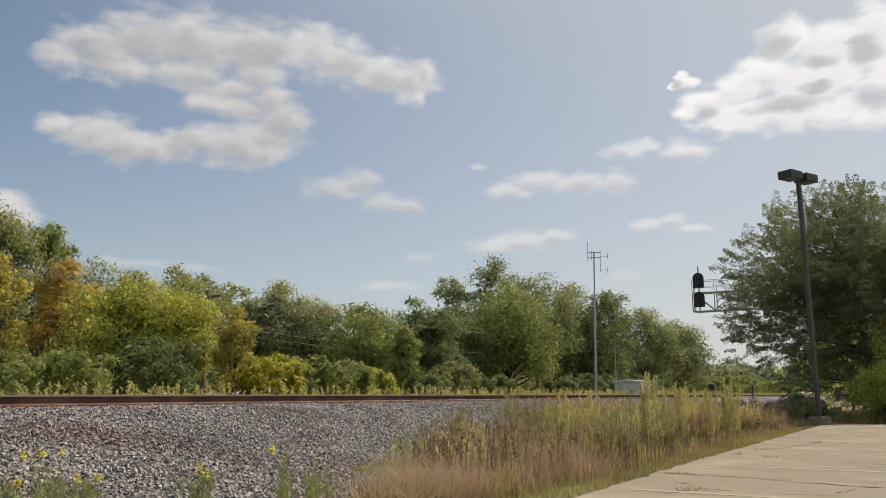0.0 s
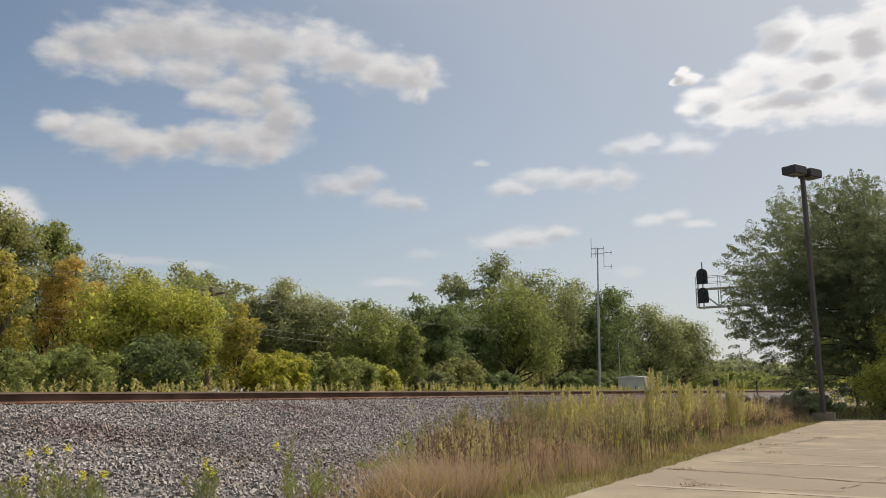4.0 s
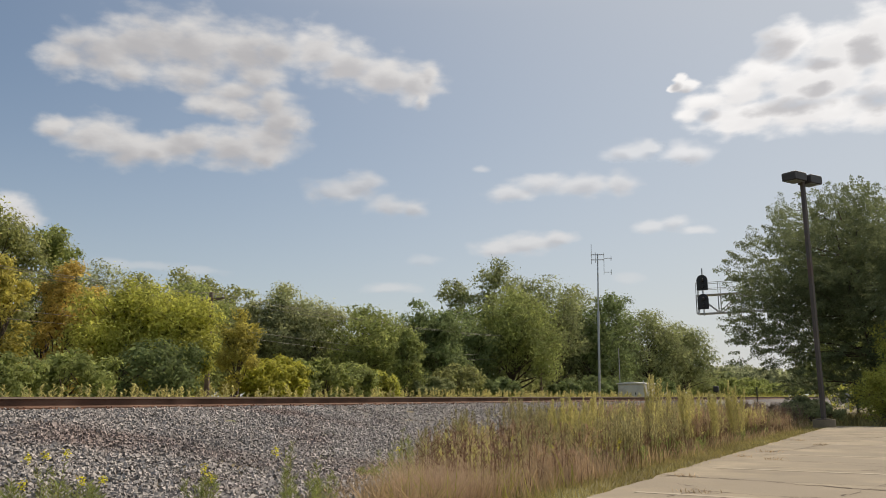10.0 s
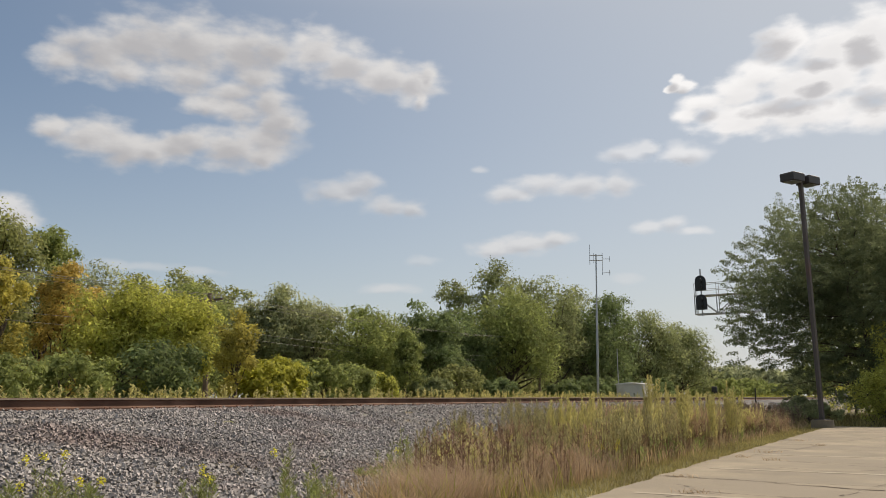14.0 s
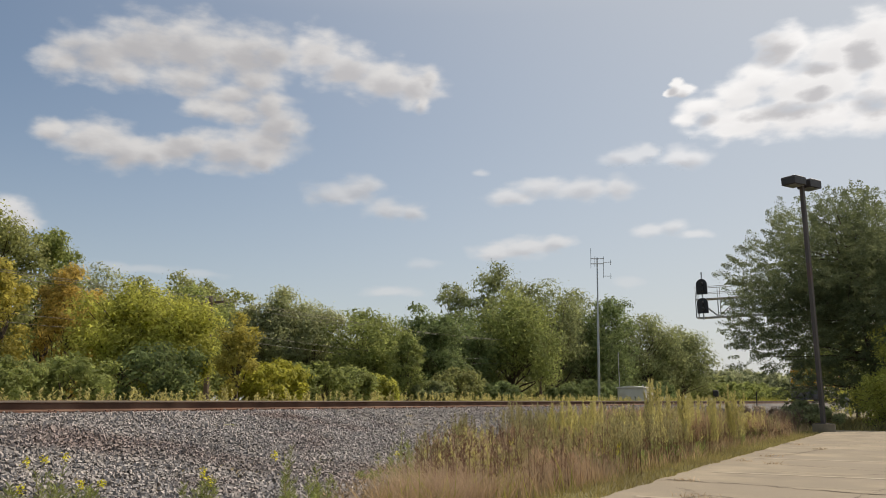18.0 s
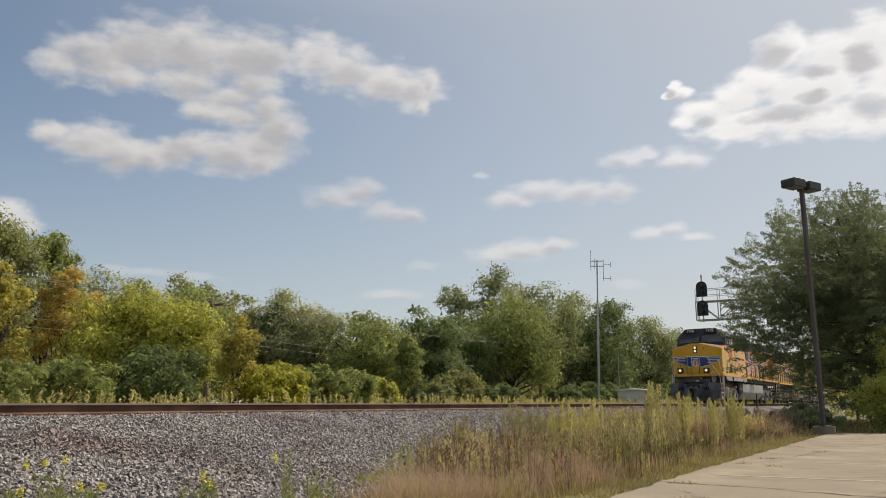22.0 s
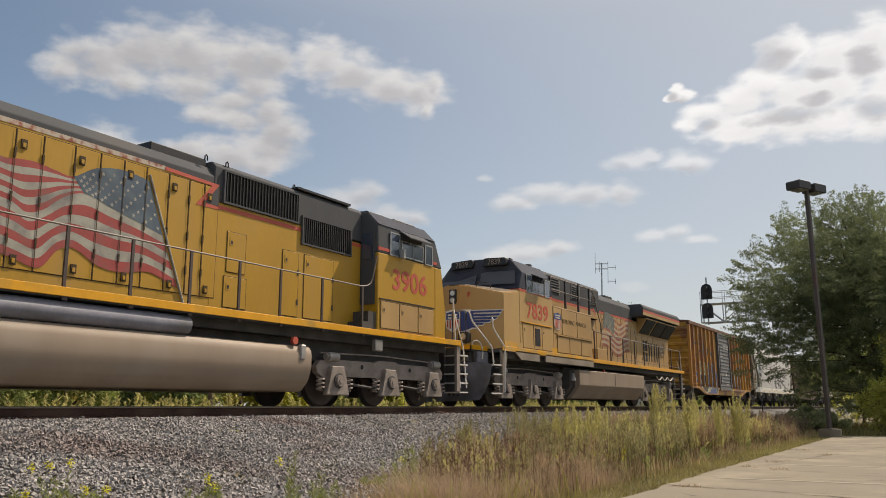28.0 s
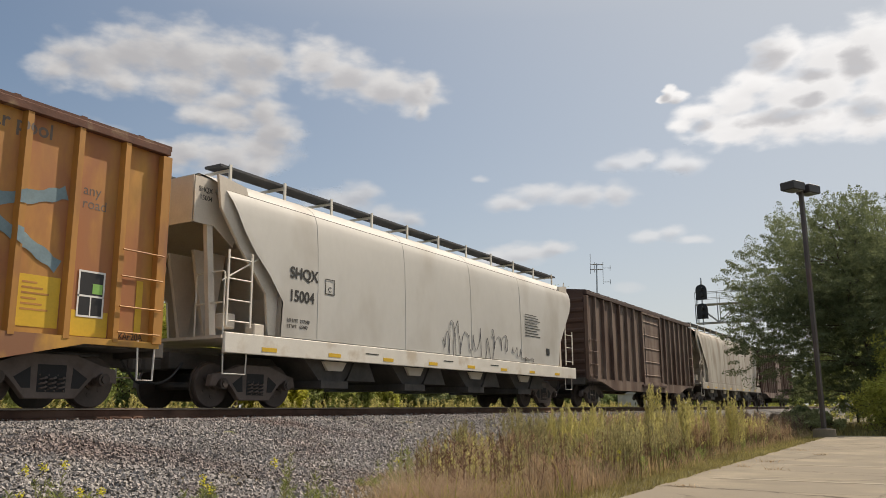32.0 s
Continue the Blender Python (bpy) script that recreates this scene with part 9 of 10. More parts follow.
def yellow_boxcar():
    root, L, R, x1 = boxcar(80.95, 17.55, True, label="rusty orange-yellow boxcar with grey door and spray-painted sides")
    y = -1.4205

    def faces_of(edges):
        z = [(a + 0.06, b - 0.06, 1.085, 4.4, y) for a, b in zip(edges, edges[1:])]
        z += [(x - 0.05, x + 0.05, 1.085, 4.4, -1.5305) for x in edges[1:-1]]
        return z + [(edges[0], edges[-1], 0.60, 1.075, -1.5205)]
    left, right = faces_of(L), faces_of(R)
    S = M_SPRAY
    # cream panels with stencilled marks
    for a, b, z0, z1 in ((L[2] + 0.07, L[3] - 0.07, 1.74, 2.50), (L[3] + 0.07, L[4] - 0.08, 1.75, 2.46), (L[4] + 0.12, L[4] + 0.44, 1.94, 2.27)):
        p = lay(root, "mark_panel", M_CREAM, patch_of([(a, z0), (b, z0 - 0.02), (b, z1), (a, z1)]), left, 0.006, "cream panel with black stencilled marks")
    for c, x, z, w in (("R", 3.02, 2.22, 0.8), ("B", 3.34, 2.20, 0.8), ("3", 3.04, 1.91, 0.8), ("2", 3.36, 1.89, 0.8), ("O", 3.91, 2.15, 0.66), ("X", 4.19, 2.13, 0.78), ("6", 3.93, 1.87, 0.8), ("6", 4.22, 1.84, 0.8), ("7", 4.82, 1.99, 0.8)):
        lay(root, "car_mark", M_INK, text_shape(c, x, z, 0.245 if c != "7" else 0.22, w, 0.008), left, 0.008)
    # spray paint over the lower side, across sheets, posts and sill
    g = lay(root, "graffiti", S["deep"], patch_of([(2.86, 1.10), (2.86, 1.74), (3.40, 1.70), (3.66, 1.74), (4.55, 1.72), (4.62, 2.20), (4.80, 2.44), (5.10, 2.36), (5.34, 2.56), (5.50, 2.42), (5.85, 2.34), (6.25, 2.52), (6.60, 2.40), (6.95, 2.20), (7.10, 1.95), (7.28, 2.05), (7.30, 1.25), (7.10, 0.95), (6.60, 0.72), (5.40, 0.74), (4.60, 0.72), (4.00, 0.76), (3.40, 0.98)]), left, 0.0015, "blue and violet spray paint with pale yellow outlined letters")
    lay(g, "black_patch", S["black"], patch_of([(3.10, 1.08), (3.44, 1.64), (3.80, 1.70), (4.56, 1.70), (4.60, 1.10), (4.50, 0.86), (4.02, 0.80)]), left, 0.003)
    for pts in ([(4.62, 1.05), (4.58, 1.9), (4.64, 2.25), (4.80, 2.40), (5.05, 2.32), (5.24, 2.08), (5.26, 1.6), (5.15, 1.2)], [(5.36, 2.26), (5.60, 2.37), (5.88, 2.28), (6.02, 2.12), (6.05, 1.6), (5.95, 1.12), (5.62, 1.0), (5.46, 1.3)], [(6.06, 2.24), (6.34, 2.38), (6.72, 2.36), (6.95, 2.08), (6.88, 1.75), (7.04, 1.45), (6.98, 0.95), (6.50, 0.85), (6.18, 1.2)]):
        lay(g, "letter_fill", S["blue"], patch_of(smooth_line(pts + [pts[0]], 4)[:-1]), left, 0.0045)
    lay(g, "letter_shade", S["shade"], patch_of([(4.66, 1.66), (4.86, 1.88), (5.22, 1.84), (5.20, 1.42), (4.64, 1.40)]), left, 0.006)
    lay(g, "letter_shade", S["shade"], patch_of([(5.50, 1.10), (5.56, 1.60), (5.98, 1.52), (5.92, 1.02)]), left, 0.006)
    lay(g, "letter_shade", S["shade"], patch_of([(6.42, 1.0), (6.44, 1.52), (6.82, 1.48), (6.86, 1.02)]), left, 0.006)
    # pale outlines
    step = 0.0
    for w, pts in ((0.045, [(3.39, 1.66), (3.24, 1.36), (3.08, 1.09), (3.35, 0.98), (3.75, 0.84), (4.10, 0.76), (4.50, 0.84), (4.70, 1.05)]), (0.03, [(3.39, 1.66), (3.62, 1.58), (3.84, 1.56)]),
                   (0.045, [(4.60, 1.10), (4.57, 1.80), (4.62, 2.24), (4.78, 2.40), (5.02, 2.35), (5.22, 2.18), (5.29, 2.00)]), (0.03, [(4.74, 1.62), (4.84, 1.84), (5.08, 1.90), (5.28, 1.80), (5.30, 1.45), (5.34, 1.15)]),
                   (0.04, [(5.30, 2.22), (5.56, 2.37), (5.84, 2.30), (6.02, 2.14), (6.06, 1.80)]), (0.035, [(5.40, 1.50), (5.44, 1.10), (5.60, 0.98), (5.84, 1.00), (5.98, 1.20), (6.08, 1.78)]),
                   (0.03, [(5.60, 1.72), (5.66, 1.90), (5.72, 1.72), (5.68, 1.58), (5.60, 1.72)]), (0.04, [(6.06, 2.20), (6.30, 2.37), (6.66, 2.37), (6.94, 2.12), (6.86, 1.80), (6.74, 1.60)]),
                   (0.035, [(6.40, 1.96), (6.44, 1.50), (6.42, 0.95), (6.70, 0.82), (7.00, 0.98), (7.04, 1.28), (6.84, 1.46), (6.70, 1.60)]), (0.03, [(6.12, 1.96), (6.18, 1.30), (6.30, 0.80)]), (0.03, [(6.56, 1.20), (6.70, 1.22), (6.74, 1.10), (6.58, 1.06)])):
        step += 0.0005
        lay(g, "letter_outline", S["pale"], ribbon(pts, w), left, 0.0105 + step)
    lay(g, "pale_drip", S["pale"], patch_of([(4.86, 1.55), (4.98, 1.55), (5.02, 0.95), (5.00, 0.78), (4.66, 0.80), (4.74, 0.98), (4.90, 1.02)]), left, 0.0095)
    for k, (x, z) in enumerate(((4.68, 1.0), (4.46, 0.92), (5.70, 1.15), (7.10, 1.05), (5.2, 1.02))):
        lay(g, "pale_spot", S["pale"], patch_of([(x + 0.06 * math.cos(a) * (1 + 0.3 * (k % 2)), z + 0.075 * math.sin(a)) for a in (j * math.pi / 5 for j in range(10))]), left, 0.0185)
    for s, x, z in (("LD LMT", 3.24, 1.37), ("LT WT", 3.22, 1.22), ("156600", 3.93, 1.385), ("63400", 3.97, 1.235)):
        lay(root, "load_stencil", M_WHITE, text_shape(s, x, z, 0.085, 0.92, 0.003), left, 0.020)
    for x, x_end, z0, z1 in ((2.16, 2.64, 1.19, 1.28), (3.86, 4.30, 1.10, 1.20), (5.72, 6.05, 1.10, 1.18)):
        lay(root, "yellow_plate", M_SIGNY, patch_of([(x, z0), (x_end, z0), (x_end, z1), (x, z1)]), left, 0.019)
    lay(root, "clearance_plate", M_CREAM, patch_of([(5.80, 1.82), (6.06, 1.80), (6.06, 2.02), (5.80, 2.03)]), left, 0.020, "small cream plate with a black letter")
    lay(root, "clearance_letter", M_INK, text_shape("C", 5.88, 1.84, 0.10), left, 0.022)
    # small scrawl in the first bays
    step = 0.0
    for w, pts in ((0.07, [(2.10, 2.22), (2.30, 2.32), (2.50, 2.26)]), (0.06, [(2.30, 2.30), (2.26, 2.0)]), (0.06, [(2.52, 2.28), (2.48, 2.06), (2.66, 2.12)]), (0.10, [(2.06, 1.40), (2.20, 1.62), (2.14, 1.88), (2.32, 1.94), (2.44, 1.72), (2.60, 1.80), (2.70, 1.58), (2.58, 1.38), (2.30, 1.34)])):
        step += 0.001
        lay(g, "blue_scrawl", S["deep"], ribbon(pts, w), left, step)
    for pts in ([(2.04, 1.76), (2.10, 1.96), (2.24, 2.00), (2.34, 1.88), (2.26, 1.70), (2.08, 1.70)], [(2.40, 1.84), (2.56, 1.88), (2.70, 1.74), (2.66, 1.56), (2.48, 1.52)], [(2.06, 1.58), (2.18, 1.62), (2.22, 1.36), (2.30, 1.56), (2.40, 1.34), (2.46, 1.56), (2.60, 1.42), (2.64, 1.58)], [(2.20, 1.90), (2.18, 1.76), (2.28, 1.74)]):
        step += 0.003
        lay(g, "white_scrawl", S["white"], ribbon(pts, 0.022), left, step + 0.003)
    # worn block shapes of the old emblem
    old = None
    for pts in ([(2.17, 3.97), (2.50, 4.00), (2.47, 3.59), (2.15, 3.56)], [(2.98, 3.99), (3.55, 4.00), (3.53, 3.90), (2.96, 3.88)], [(3.00, 3.85), (3.60, 3.85), (3.52, 3.50), (2.95, 3.54)], [(3.93, 4.03), (4.26, 4.03), (4.16, 3.52), (3.84, 3.55)], [(3.96, 4.17), (4.27, 4.16), (4.27, 4.09), (3.96, 4.10)], [(4.42, 4.10), (4.68, 4.10), (4.58, 3.50), (4.36, 3.50)]):
        o = lay(old or root, "old_emblem" if old is None else "emblem_block", S["grey"], patch_of(pts), left, 0.001, "worn dark blocks of an old emblem" if old is None else "")
        old = old or o
    for pts in ([(4.24, 3.41), (4.64, 3.42), (4.54, 2.82), (4.10, 2.84)], [(4.68, 3.30), (4.94, 3.28), (4.84, 2.89), (4.62, 2.88)], [(4.99, 3.28), (5.46, 3.30), (5.38, 2.90), (4.90, 2.92)], [(5.52, 3.30), (5.78, 3.32), (5.70, 2.90), (5.46, 2.90)], [(5.90, 3.31), (6.22, 3.10), (6.62, 3.16), (6.34, 2.96), (6.50, 2.78), (6.14, 2.90), (5.84, 2.80), (6.02, 3.0)]):
        lay(old, "emblem_block", S["grey"], patch_of(pts), left, 0.001)
    step = 0.0
    for pts in ([(2.19, 3.43), (4.52, 3.46)], [(2.21, 3.46), (2.00, 2.76)], [(1.98, 2.77), (2.84, 2.80)], [(2.80, 2.78), (2.92, 3.28)], [(2.90, 3.28), (3.26, 3.30)], [(3.22, 3.32), (3.10, 3.05)], [(3.08, 3.06), (3.94, 3.08)], [(3.90, 3.06), (4.02, 3.38)]):
        step += 0.0007
        lay(old, "emblem_bar", S["grey"], ribbon(pts, 0.085, False), left, 0.002 + step)
    for x, z0, z1 in ((L[2] + 0.16, 1.0, 1.06), (4.10, 0.70, 0.77)):
        P(root, "reflector", M_RED)(bx(x, x + 0.14, -1.528, -1.518, z0, z1))
    P(root, "yellow_notice", M_SIGNY)(bx(L[0] + 0.2, L[0] + 0.35, y - 0.008, y - 0.004, 1.2, 2.1))
    # beyond the door: block letters in white with dark edges
    cr = list(zip(R, R[1:]))
    x_c = R[0] + 0.12
    words = ([(0.05, 1.25), (0.12, 2.1), (0.55, 2.05)], [(0.05, 1.28), (0.6, 1.30)], [(0.85, 1.22), (1.05, 2.05), (1.30, 2.0), (1.42, 1.25)], [(2.05, 1.95), (1.72, 2.0), (1.62, 1.45), (1.85, 1.22), (2.10, 1.35), (2.08, 1.62), (1.9, 1.6)], [(2.75, 1.98), (2.42, 1.92), (2.48, 1.64), (2.78, 1.5), (2.66, 1.22), (2.32, 1.25)])
    g = lay(root, "graffiti", S["shade"], patch_of([(x_c - 0.05, 1.15), (x_c + 0.0, 2.15), (x_c + 0.7, 2.20), (x_c + 1.2, 2.12), (x_c + 2.0, 2.12), (x_c + 2.9, 2.02), (x_c + 2.95, 1.2), (x_c + 1.5, 1.12)]), right, 0.0015, "white block letters in spray paint with dark edges")
    for w, m, d in ((0.25, "black", 0.003), (0.19, "white", 0.013)):
        for pts in words:
            d += 0.0012
            lay(g, "letter_edge" if m == "black" else "letter_stroke", S[m], ribbon([(x_c + a, b) for a, b in pts], w), right, d)
    lay(root, "slogan", S["grey"], text_shape("The nationwide boxcar pool", R[0] + 0.1, 4.08, 0.235, 1.0, 0.006), right, 0.002, "faded dark slogan lettering")
    for txt, z in (("any", 3.36), ("road", 3.14)):
        lay(root, "slogan", S["grey"], text_shape(txt, cr[5][0] + 0.16, z, 0.17), right, 0.002)
    writing("car_mark", "XAF20A", cr[6][0] + 0.1, 1.10, 0.11, y - 0.012, M_INK, root, 0.9)
    P(root, "yellow_panel", M_SIGNY)(bx(cr[4][0] + 0.1, cr[4][1] - 0.1, y - 0.006, y - 0.001, 1.18, 1.95), bx(cr[5][0] + 0.1, cr[5][1] - 0.1, y - 0.006, y - 0.001, 1.1, 1.5), bx(cr[6][0] + 0.42, cr[6][0] + 0.55, y - 0.006, y - 0.001, 1.2, 2.1))
    for k in range(6):
        P(root, "stencil_line", M_BOXP)(bx(cr[4][0] + 0.16, cr[4][0] + 0.6 - 0.1 * (k % 3), y - 0.009, y - 0.006, 1.42 + k * 0.08, 1.45 + k * 0.08))
    ins = P(root, "inspection_panel", M_BLACK, "black inspection panel with white lines")(bx(cr[5][0] + 0.22, cr[5][0] + 0.66, y - 0.010, y - 0.006, 1.42, 2.12))
    for a in ((0.20, 0.68, 1.72, 1.75), (0.20, 0.68, 1.40, 1.43), (0.20, 0.68, 2.11, 2.14), (0.20, 0.23, 1.43, 2.11), (0.65, 0.68, 1.43, 2.11), (0.43, 0.45, 1.43, 1.72)):
        P(ins, "white_line", M_WHITE)(bx(cr[5][0] + a[0], cr[5][0] + a[1], y - 0.012, y - 0.009, a[2], a[3]))
    P(ins, "green_label", mat("green_label", (0.25, 0.5, 0.12), 0.5, bump=0))(bx(cr[5][0] + 0.46, cr[5][0] + 0.64, y - 0.013, y - 0.010, 1.78, 1.94))
    xm, step = cr[3][0] + 0.45, 0.0
    for pts in ([(cr[2][0] + 0.2, 3.55), (xm - 0.15, 3.05), (xm, 2.95)], [(xm - 0.02, 2.96), (cr[4][0] + 0.3, 3.15), (cr[4][0] + 0.75, 3.30)], [(cr[2][0] + 0.3, 2.30), (xm - 0.1, 2.66), (xm, 2.72)], [(xm, 2.70), (cr[4][0] + 0.2, 2.40), (cr[4][0] + 0.7, 2.12)], [(xm, 3.2), (xm - 0.03, 2.45)]):
        step += 0.002
        lay(root, "blue_stroke", S["sky"], ribbon(pts, 0.20), right, 0.004 + step)
    # notices on the door
    for z, w, txt in ((3.62, 1.5, "CLOSE AND LOCK DOORS"), (3.44, 1.3, "BEFORE MOVING CAR")):
        writing("door_notice", txt, 8.72 if w > 1.4 else 8.9, z, 0.085, -1.556, M_WHITE, root, 1.0)
    for x, z, w in ((7.9, 2.98, 0.8), (8.0, 2.75, 0.5), (7.9, 1.85, 0.6), (7.9, 1.5, 0.4), (9.2, 1.3, 0.5)):
        P(root, "door_notice", M_WHITEF)(bx(x, x + w, -1.556, -1.552, z, z + 0.035))
    P(root, "door_mark", M_WHITE)(tb([(9.2, -1.556, 1.9), (9.2, -1.552, 1.9)], 0.09, 10))


yellow_boxcar()


def hopper(s0, length, skin, label, clean):
    """Covered hopper with rounded sides, sloped end sheets and discharge gates."""
    root = empty("covered_hopper", pose(s0, TRACK_Y, 0), label=label, category="hopper car", group="freight cars")
    xr = length - 0.6
    def body_y(z):
        return float(np.interp(z, (1.4, 2.6, 3.4, 3.9, 4.08, 4.22, 4.34, 4.44, 4.50), (1.60, 1.60, 1.575, 1.53, 1.48, 1.38, 1.22, 1.03, 0.88)))
    zs = [1.40, 1.6, 2.1, 2.6, 3.0, 3.4, 3.7, 3.9, 4.08, 4.22, 4.34, 4.44, 4.50]
    def ends(z):
        """Leading edge of the side sheet: sloping in towards the bottom."""
        lead = np.interp(z, (1.4, 2.2, 3.0, 3.28, 3.55, 4.17, 4.35, 4.5), (2.15, 2.2, 1.36, 1.10, 1.0, 0.60, 0.50, 0.46))
        rear = np.interp(z, (1.4, 2.2, 3.6, 4.3, 4.5), (length - 2.1, length - 1.95, length - 0.72, length - 0.7, length - 0.8))
        return float(lead), float(rear)
    bm = B()
    rows = []
    nx = 26
    rng = random.Random(int(s0))
    for side in (-1, 1):
        grid = []
        for z in zs:
            a, b = ends(z)
            row = []
            for k in range(nx + 1):
                x = a + (b - a) * k / nx
                dent = 0.022 * math.exp(-((x - 8.2) / 0.5) ** 2) * math.sin(max(0, min(1, (z - 1.6) / 2.0)) * math.pi) + 0.018 * math.exp(-((x - 10.9) / 0.4) ** 2) * math.sin(max(0, min(1, (z - 1.8) / 1.8)) * math.pi) + 0.016 * math.exp(-((x - 13.2) / 0.4) ** 2) * math.sin(max(0, min(1, (z - 1.8) / 1.8)) * math.pi)
                row.append(bm.verts.new((x, side * (body_y(z) - dent), z)))
            grid.append(row)
        for r0, r1 in zip(grid, grid[1:]):
            for k in range(nx):
                bm.faces.new((r0[k], r0[k + 1], r1[k + 1], r1[k]))
        rows.append(grid)
    for k in range(nx):
        bm.faces.new((rows[0][-1][k], rows[0][-1][k + 1], rows[1][-1][k + 1], rows[1][-1][k]))
    body = part("body", bm, skin, root, "smooth rounded side sheets", smooth=True)
    # end sheets
    for w, xa, xb, xc in ((1, 2.15, 1.28, 0.42), (-1, length - 2.1, length - 1.3, length - 0.8)):
        bm = B()
        prof = [(xa, 1.4, 1.58), (xb + 0.9 * w, 2.2, 1.58), (xb + 0.4 * w, 3.2, 1.5), (xc + 0.3 * w, 4.0, 1.25), (xc, 4.45, 0.95)]
        L = [bm.verts.new((x, -y, z)) for x, z, y in prof]
        R = [bm.verts.new((x, y, z)) for x, z, y in prof]
        for i in range(len(prof) - 1):
            bm.faces.new((L[i], L[i + 1], R[i + 1], R[i]))
        bmesh.ops.solidify(bm, geom=list(bm.faces), thickness=0.02)
        part("end_sheet", bm, M_HOPEND, root, "sloping beige end sheet")
        for y in (-0.35, 0.35):
            P(root, "end_brace", M_HOPEND)(pr([(xa - 0.9 * w, 1.4), (xa - 0.7 * w, 1.4), (xb + 0.45 * w, 3.1), (xb - 0.4 * w, 3.1)], y - 0.04, y + 0.04))
        xe = 0.7 if w > 0 else length - 0.7
        for y0, y1 in ((-1.46, -1.40), (1.40, 1.46)):
            P(root, "end_gusset", M_HOPEND)(pr([(xc + 0.02 * w, 4.38), (xc + 0.75 * w, 4.28), (xb + 0.30 * w, 3.35), (xb + 0.95 * w, 2.25), (xa, 1.42), (xa - 0.22 * w, 1.42), (xb + 0.55 * w, 2.25), (xb - 0.20 * w, 3.05), (xc + 0.12 * w, 3.75)], y0, y1))
        P(root, "end_platform", M_HOPEND)(bx(min(xe, xa), max(xe, xa), -1.45, 1.45, 1.28, 1.34))
        P(root, "corner_post", M_HOPEND)(pr([(xe, 1.34), (xe + 0.16 * w, 1.34), (xc + 0.14 * w, 4.3), (xc, 4.3)], -1.13, -1.03), pr([(xe, 1.34), (xe + 0.16 * w, 1.34), (xc + 0.14 * w, 4.3), (xc, 4.3)], 1.03, 1.13))
        xp = xc - 0.24 * w
        P(root, "end_panel", M_HOPEND)(bx(min(xp, xp - 0.03 * w), max(xp, xp - 0.03 * w), -1.10, 1.10, 3.44, 4.36, 0.006))
        for y0, y1 in ((-1.15, -1.135), (1.135, 1.15)):
            P(root, "end_plate", M_HOPEND)(pr([(xc - 0.27 * w, 4.34), (xc + 0.5 * w, 4.34), (xc + 0.9 * w, 3.5), (xc + 0.75 * w, 3.1), (xc + 0.24 * w, 3.44), (xc - 0.27 * w, 3.44)], y0, y1))
        P(root, "head_panel", M_HOPEND)(bx(min(xc, xc + 0.5 * w), max(xc, xc + 0.5 * w), -1.0, 1.0, 4.0, 4.42, 0.02))
        for s in (-1, 1):
            xo = xe + 0.62 * w
            z = [1.6, 2.0, 2.4, 2.8] if w > 0 else [1.6, 2.0, 2.4, 2.8, 3.2, 3.6, 4.0, 4.4]
            ladder(root, min(xe, xo), max(xe, xo), z if w > 0 else [1.6, 2.1, 2.55], 1.56 * s, M_SILL if clean else M_HOPEND, True)
            if w < 0:
                ladder(root, xe, xe + 0.02, z, 1.3 * s, M_SILL, True)
            stirrup(root, min(xe, xo), max(xe, xo), 1.5 * s, M_SILL, 0.62, 1.1)
    sill_m = M_SILL if clean else M_HOPD
    for s in (-1, 1):
        a, b = (-1.63, -1.56) if s < 0 else (1.56, 1.63)
        P(root, "side_sill", sill_m, "off-white side sill")(bx(0.62, length - 0.6, a, b, 1.0, 1.38, 0.012))
        for z in (4.12,):
            P(root, "roof_seam", M_POST)(tb([(0.7, (body_y(z) + 0.003) * s, z), (length - 0.9, (body_y(z) + 0.003) * s, z)], 0.007, 4))
    for x in (3.28, 6.69, 10.1, 13.4):
        bm = B()
        tube(bm, [(x, -(body_y(z) + 0.001), z) for z in zs], 0.006, 4)
        part("sheet_seam", bm, skin, root)
    for i in range(8):
        x = 1.6 + i * 2.05
        if x < length - 2:
            c = (0.9, 3.0, 6.2, 8.9, 11.5, 14.0)
            P(root, "sill_marker", M_SIGNY)(bx(x, x + 0.42, -1.637, -1.628, 1.07, 1.15))
    P(root, "underframe", M_UNDER)(bx(0.5, length - 0.5, -0.3, 0.3, 0.75, 1.05))
    # discharge hoppers
    n = 4
    for k in range(n):
        x = 4.3 + k * (length - 8.6) / (n - 1)
        # chutes take the underframe's dark colour for the shade under the car
        h = P(root, "discharge_hopper", M_UNDER, "tapered discharge hopper, dark for the shade under the car")(pr([(x - 1.15, 1.2), (x + 1.15, 1.2), (x + 0.40, 0.55), (x - 0.40, 0.55)], -1.2, 1.2))
        P(h, "gate", M_UNDER)(bx(x - 0.48, x + 0.48, -1.3, 1.3, 0.42, 0.58))
        P(h, "chute_plate", M_HOPEND, "cream chute plate")(pr([(x - 0.42, 1.0), (x + 0.42, 1.0), (x + 0.26, 0.80), (x - 0.26, 0.80)], -1.30, -1.24))
        # dark plate put where only shade lies between two chutes
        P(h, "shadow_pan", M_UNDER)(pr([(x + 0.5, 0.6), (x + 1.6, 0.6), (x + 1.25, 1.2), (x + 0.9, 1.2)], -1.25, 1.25))
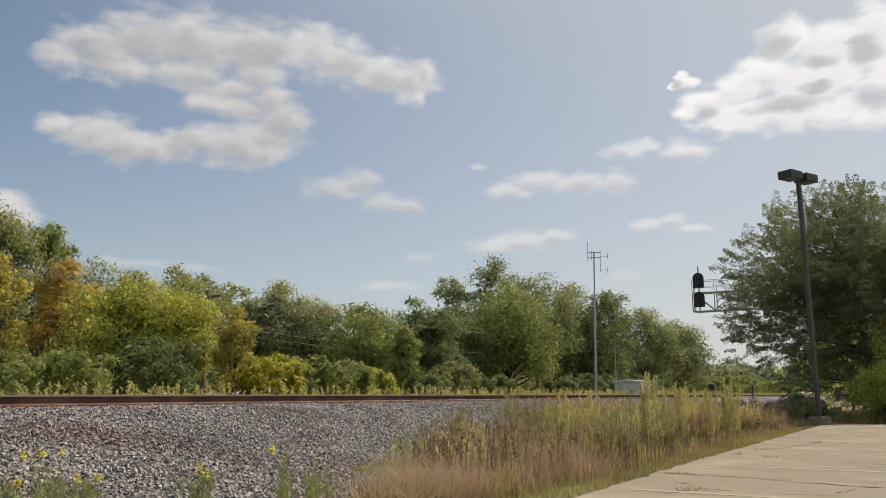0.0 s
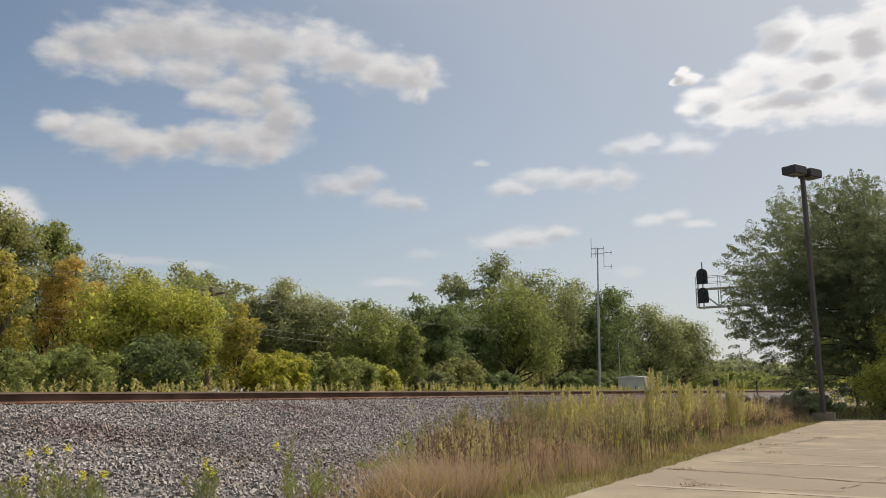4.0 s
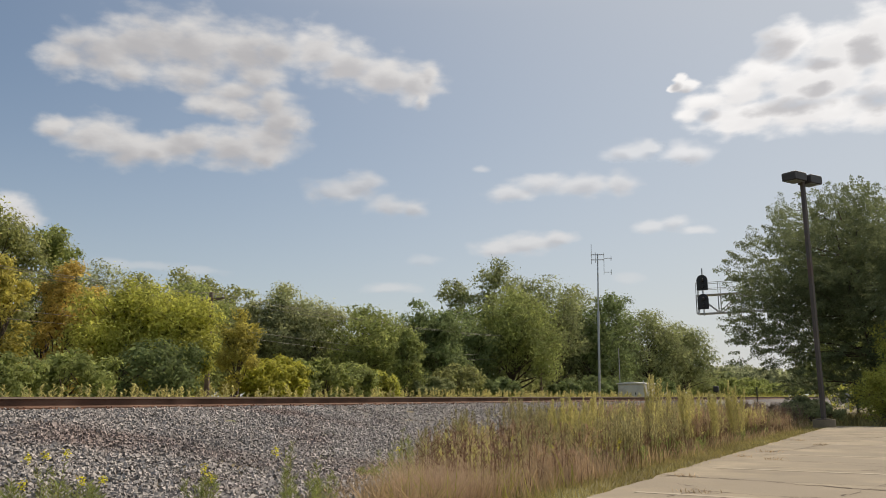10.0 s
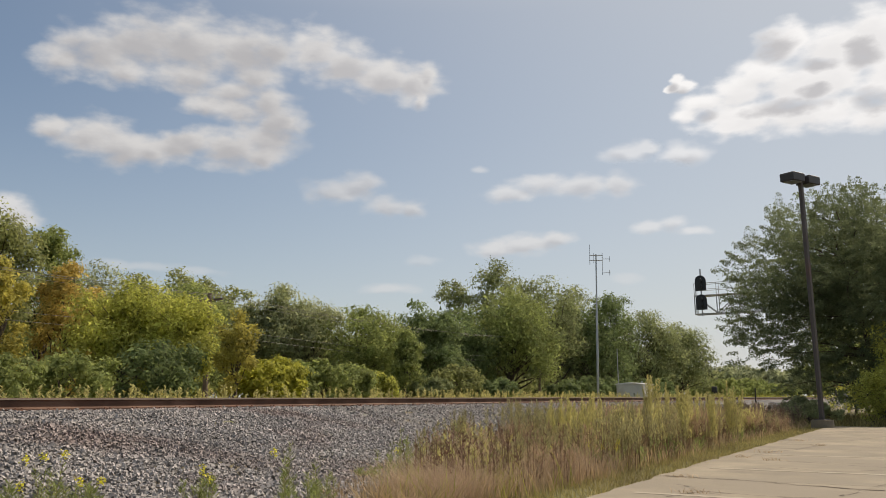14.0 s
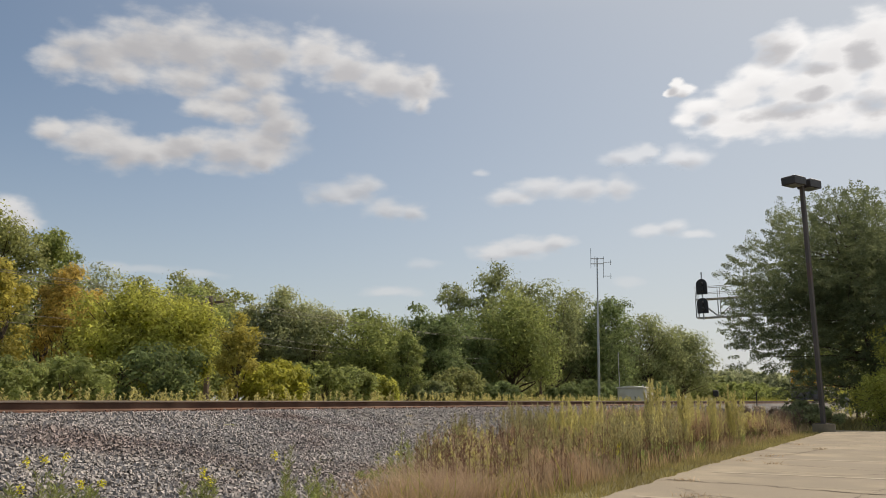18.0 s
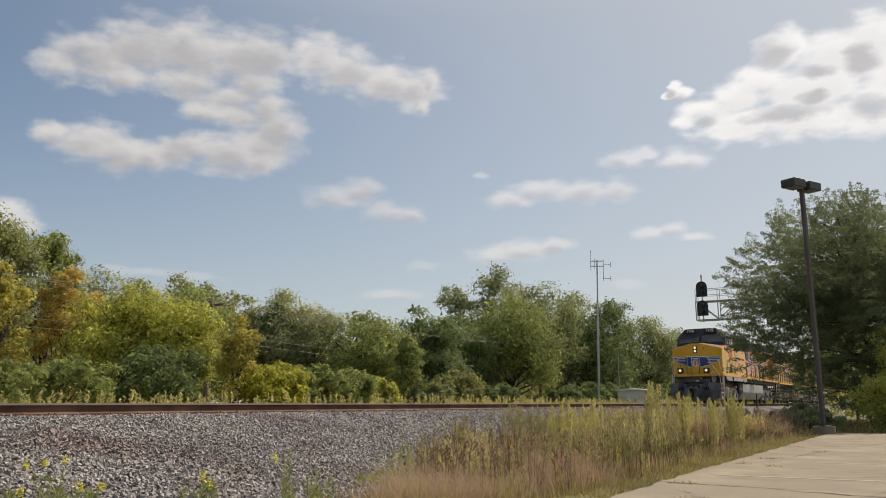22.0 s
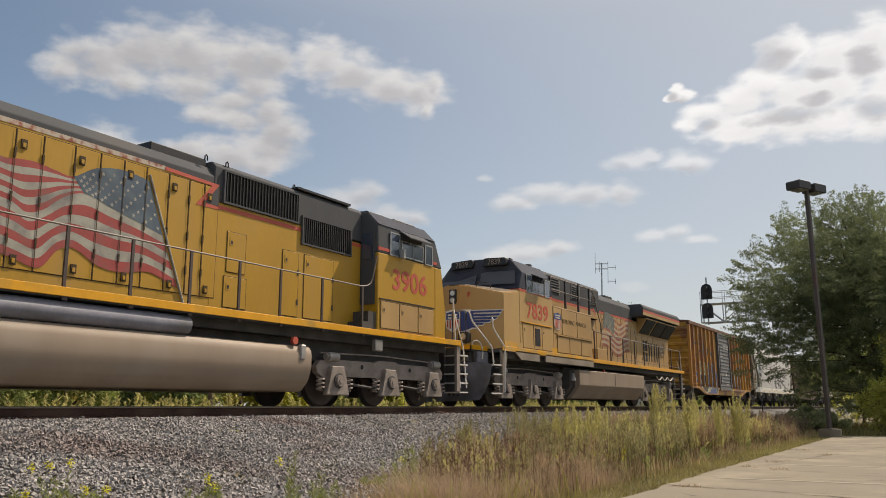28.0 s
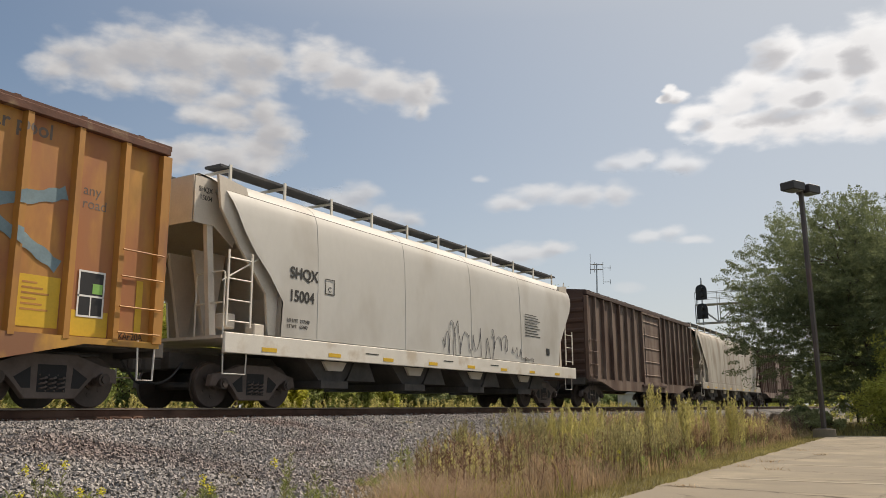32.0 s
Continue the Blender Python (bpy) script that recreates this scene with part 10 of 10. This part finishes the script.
    # roof walk
    for s in (-1, 1):
        P(root, "running_board", M_GREY, "grey grating walkway on the roof")(bx(0.9, length - 0.75, min(0.55 * s, 1.0 * s), max(0.55 * s, 1.0 * s), 4.74, 4.79))
        for k in range(11):
            x = 1.15 + k * (length - 2.3) / 10
            P(root, "walk_bracket", M_SILL if clean else M_HOPEND)(bx(x - 0.03, x + 0.03, min(1.0 * s, 1.04 * s), max(1.0 * s, 1.04 * s), 4.30, 4.82), bx(x - 0.03, x + 0.03, min(0.3 * s, 1.0 * s), max(0.3 * s, 1.0 * s), 4.68, 4.73))
    P(root, "hatch", skin, "long roof hatch")(bx(1.6, length - 1.6, -0.35, 0.35, 4.5, 4.66, 0.03))
    for s in (-1, 1):
        for pts in ([(0.68, 1.5 * s, 1.34), (0.68, 1.5 * s, 2.55), (0.72, 0.7 * s, 2.55), (0.72, 0.7 * s, 1.34)], [(0.68, 1.5 * s, 1.95), (0.72, 0.7 * s, 1.95)], [(0.60, 1.5 * s, 2.35), (1.55, 1.52 * s, 2.9)]):
            handrail(root, rounded(pts, 0.08), 0.017, "end_rail", M_SILL if clean else M_HOPEND)
    P(root, "valve_box", M_HOPEND)(bx(1.55, 1.85, -1.45, -1.2, 1.38, 1.62, 0.02), bx(1.0, 1.3, -1.2, -0.7, 1.5, 1.8, 0.03))
    freight_truck(root, 2.0)
    freight_truck(root, length - 2.35)
    coupler(root, 0.0, 1)
    coupler(root, length, -1)
    TRAIN.append((root, s0))
    return root


def grey_hopper():
    root = hopper(98.5, 18.5, M_HOP, "pale grey covered hopper car with dented rounded sides", True)
    y = -1.606
    writing("reporting_mark", "SHQX", 2.38, 2.64, 0.23, y, M_INK, root, 1.0, "black reporting mark", bold=0.008)
    writing("car_number", "15004", 2.36, 2.16, 0.23, y, M_INK, root, 0.98, "black car number", bold=0.008)
    writing("load_limit", "LD LMT  217600", 2.32, 1.72, 0.075, y, M_INK, root, 0.95)
    writing("light_weight", "LT WT   65400", 2.32, 1.60, 0.075, y, M_INK, root, 0.95)
    for a in ((3.52, 3.84, 2.74, 2.76), (3.52, 3.84, 2.42, 2.44), (3.52, 3.54, 2.44, 2.74), (3.82, 3.84, 2.44, 2.74)):
        P(root, "plate_box", M_INK)(bx(a[0], a[1], y - 0.004, y, a[2], a[3]))
    writing("plate_letter", "C", 3.62, 2.48, 0.11, y, M_INK, root)
    for x, t in ((0.24, "SHQX"), (0.27, "15004")):
        writing("end_mark", t, x, 4.06 if t == "SHQX" else 3.90, 0.10, -1.153, M_INK, root, 0.9)
    for k in range(9):
        P(root, "small_writing", M_INK)(bx(13.7, 14.6 + 0.4 * ((k * 7) % 3) / 3, y - 0.004, y, 2.95 - k * 0.085, 2.975 - k * 0.085))
    P(root, "dark_label", M_BLACK)(bx(15.35, 15.6, y - 0.005, y, 1.72, 1.95))
    for i, (x0, x1, z0, z1) in enumerate(((8.4, 10.0, 1.0, 2.5), (9.9, 11.4, 1.05, 2.5), (11.3, 12.3, 1.4, 2.3), (12.6, 13.5, 1.3, 1.95), (13.5, 14.4, 1.2, 1.6))):
        scrawl(root, "graffiti", M_SPRAY["shade"], x0, x1, z0 + 0.25, z1, y - 0.008, 90 + i, 4 if i < 2 else 3, 0.008, "thin black spray-can scrawl")
    for x in (5.0, 8.5, 11.2):
        P(root, "sill_writing", M_INK)(bx(x, x + 0.5, -1.637, -1.632, 1.2, 1.225))


grey_hopper()
boxcar(117.0, 17.9, False, x1=16.85, door_x=(7.9, 10.9), label="weathered dark brown boxcar with ribbed sides")
hopper(134.9, 19.0, M_HOPD, "dirty streaked grey covered hopper car", False)
boxcar(153.9, 17.3, False, door_x=(7.4, 10.2), label="dark brown boxcar with ribbed sides")


# ---- what moves ----
def motions():
    for thing, s0 in TRAIN:
        walk(thing, [(t, pose(s0 - SPEED * (t - 25.0), TRACK_Y, 0)) for t in (0.0, 16.0, 32.0)])
    start = {thing: s0 for thing, s0 in TRAIN}
    for axle, thing, x, r in AXLES:
        # turning from the moment the wheels come into sight until they leave it
        t_in = max(0.0, 25.0 + (start[thing] + x - 120.0) / SPEED)
        t_out = min(32.0, 25.0 + (start[thing] + x + 6.0) / SPEED)
        times = [0.0] + [k / FPS for k in range(int(t_in * FPS), int(t_out * FPS) + 1) if k > 0] + ([32.0] if t_out < 31.96 else [])
        rows = []
        for t in times:
            u = min(max(t, t_in), t_out)
            rows.append((t, pose(x, 0, r, 0, -math.degrees(SPEED * (u - t_in) / r) % 360, 0)))
        walk(axle, rows)
    for ob, rows in CLOUD_PATHS:
        walk(ob, rows)


motions()
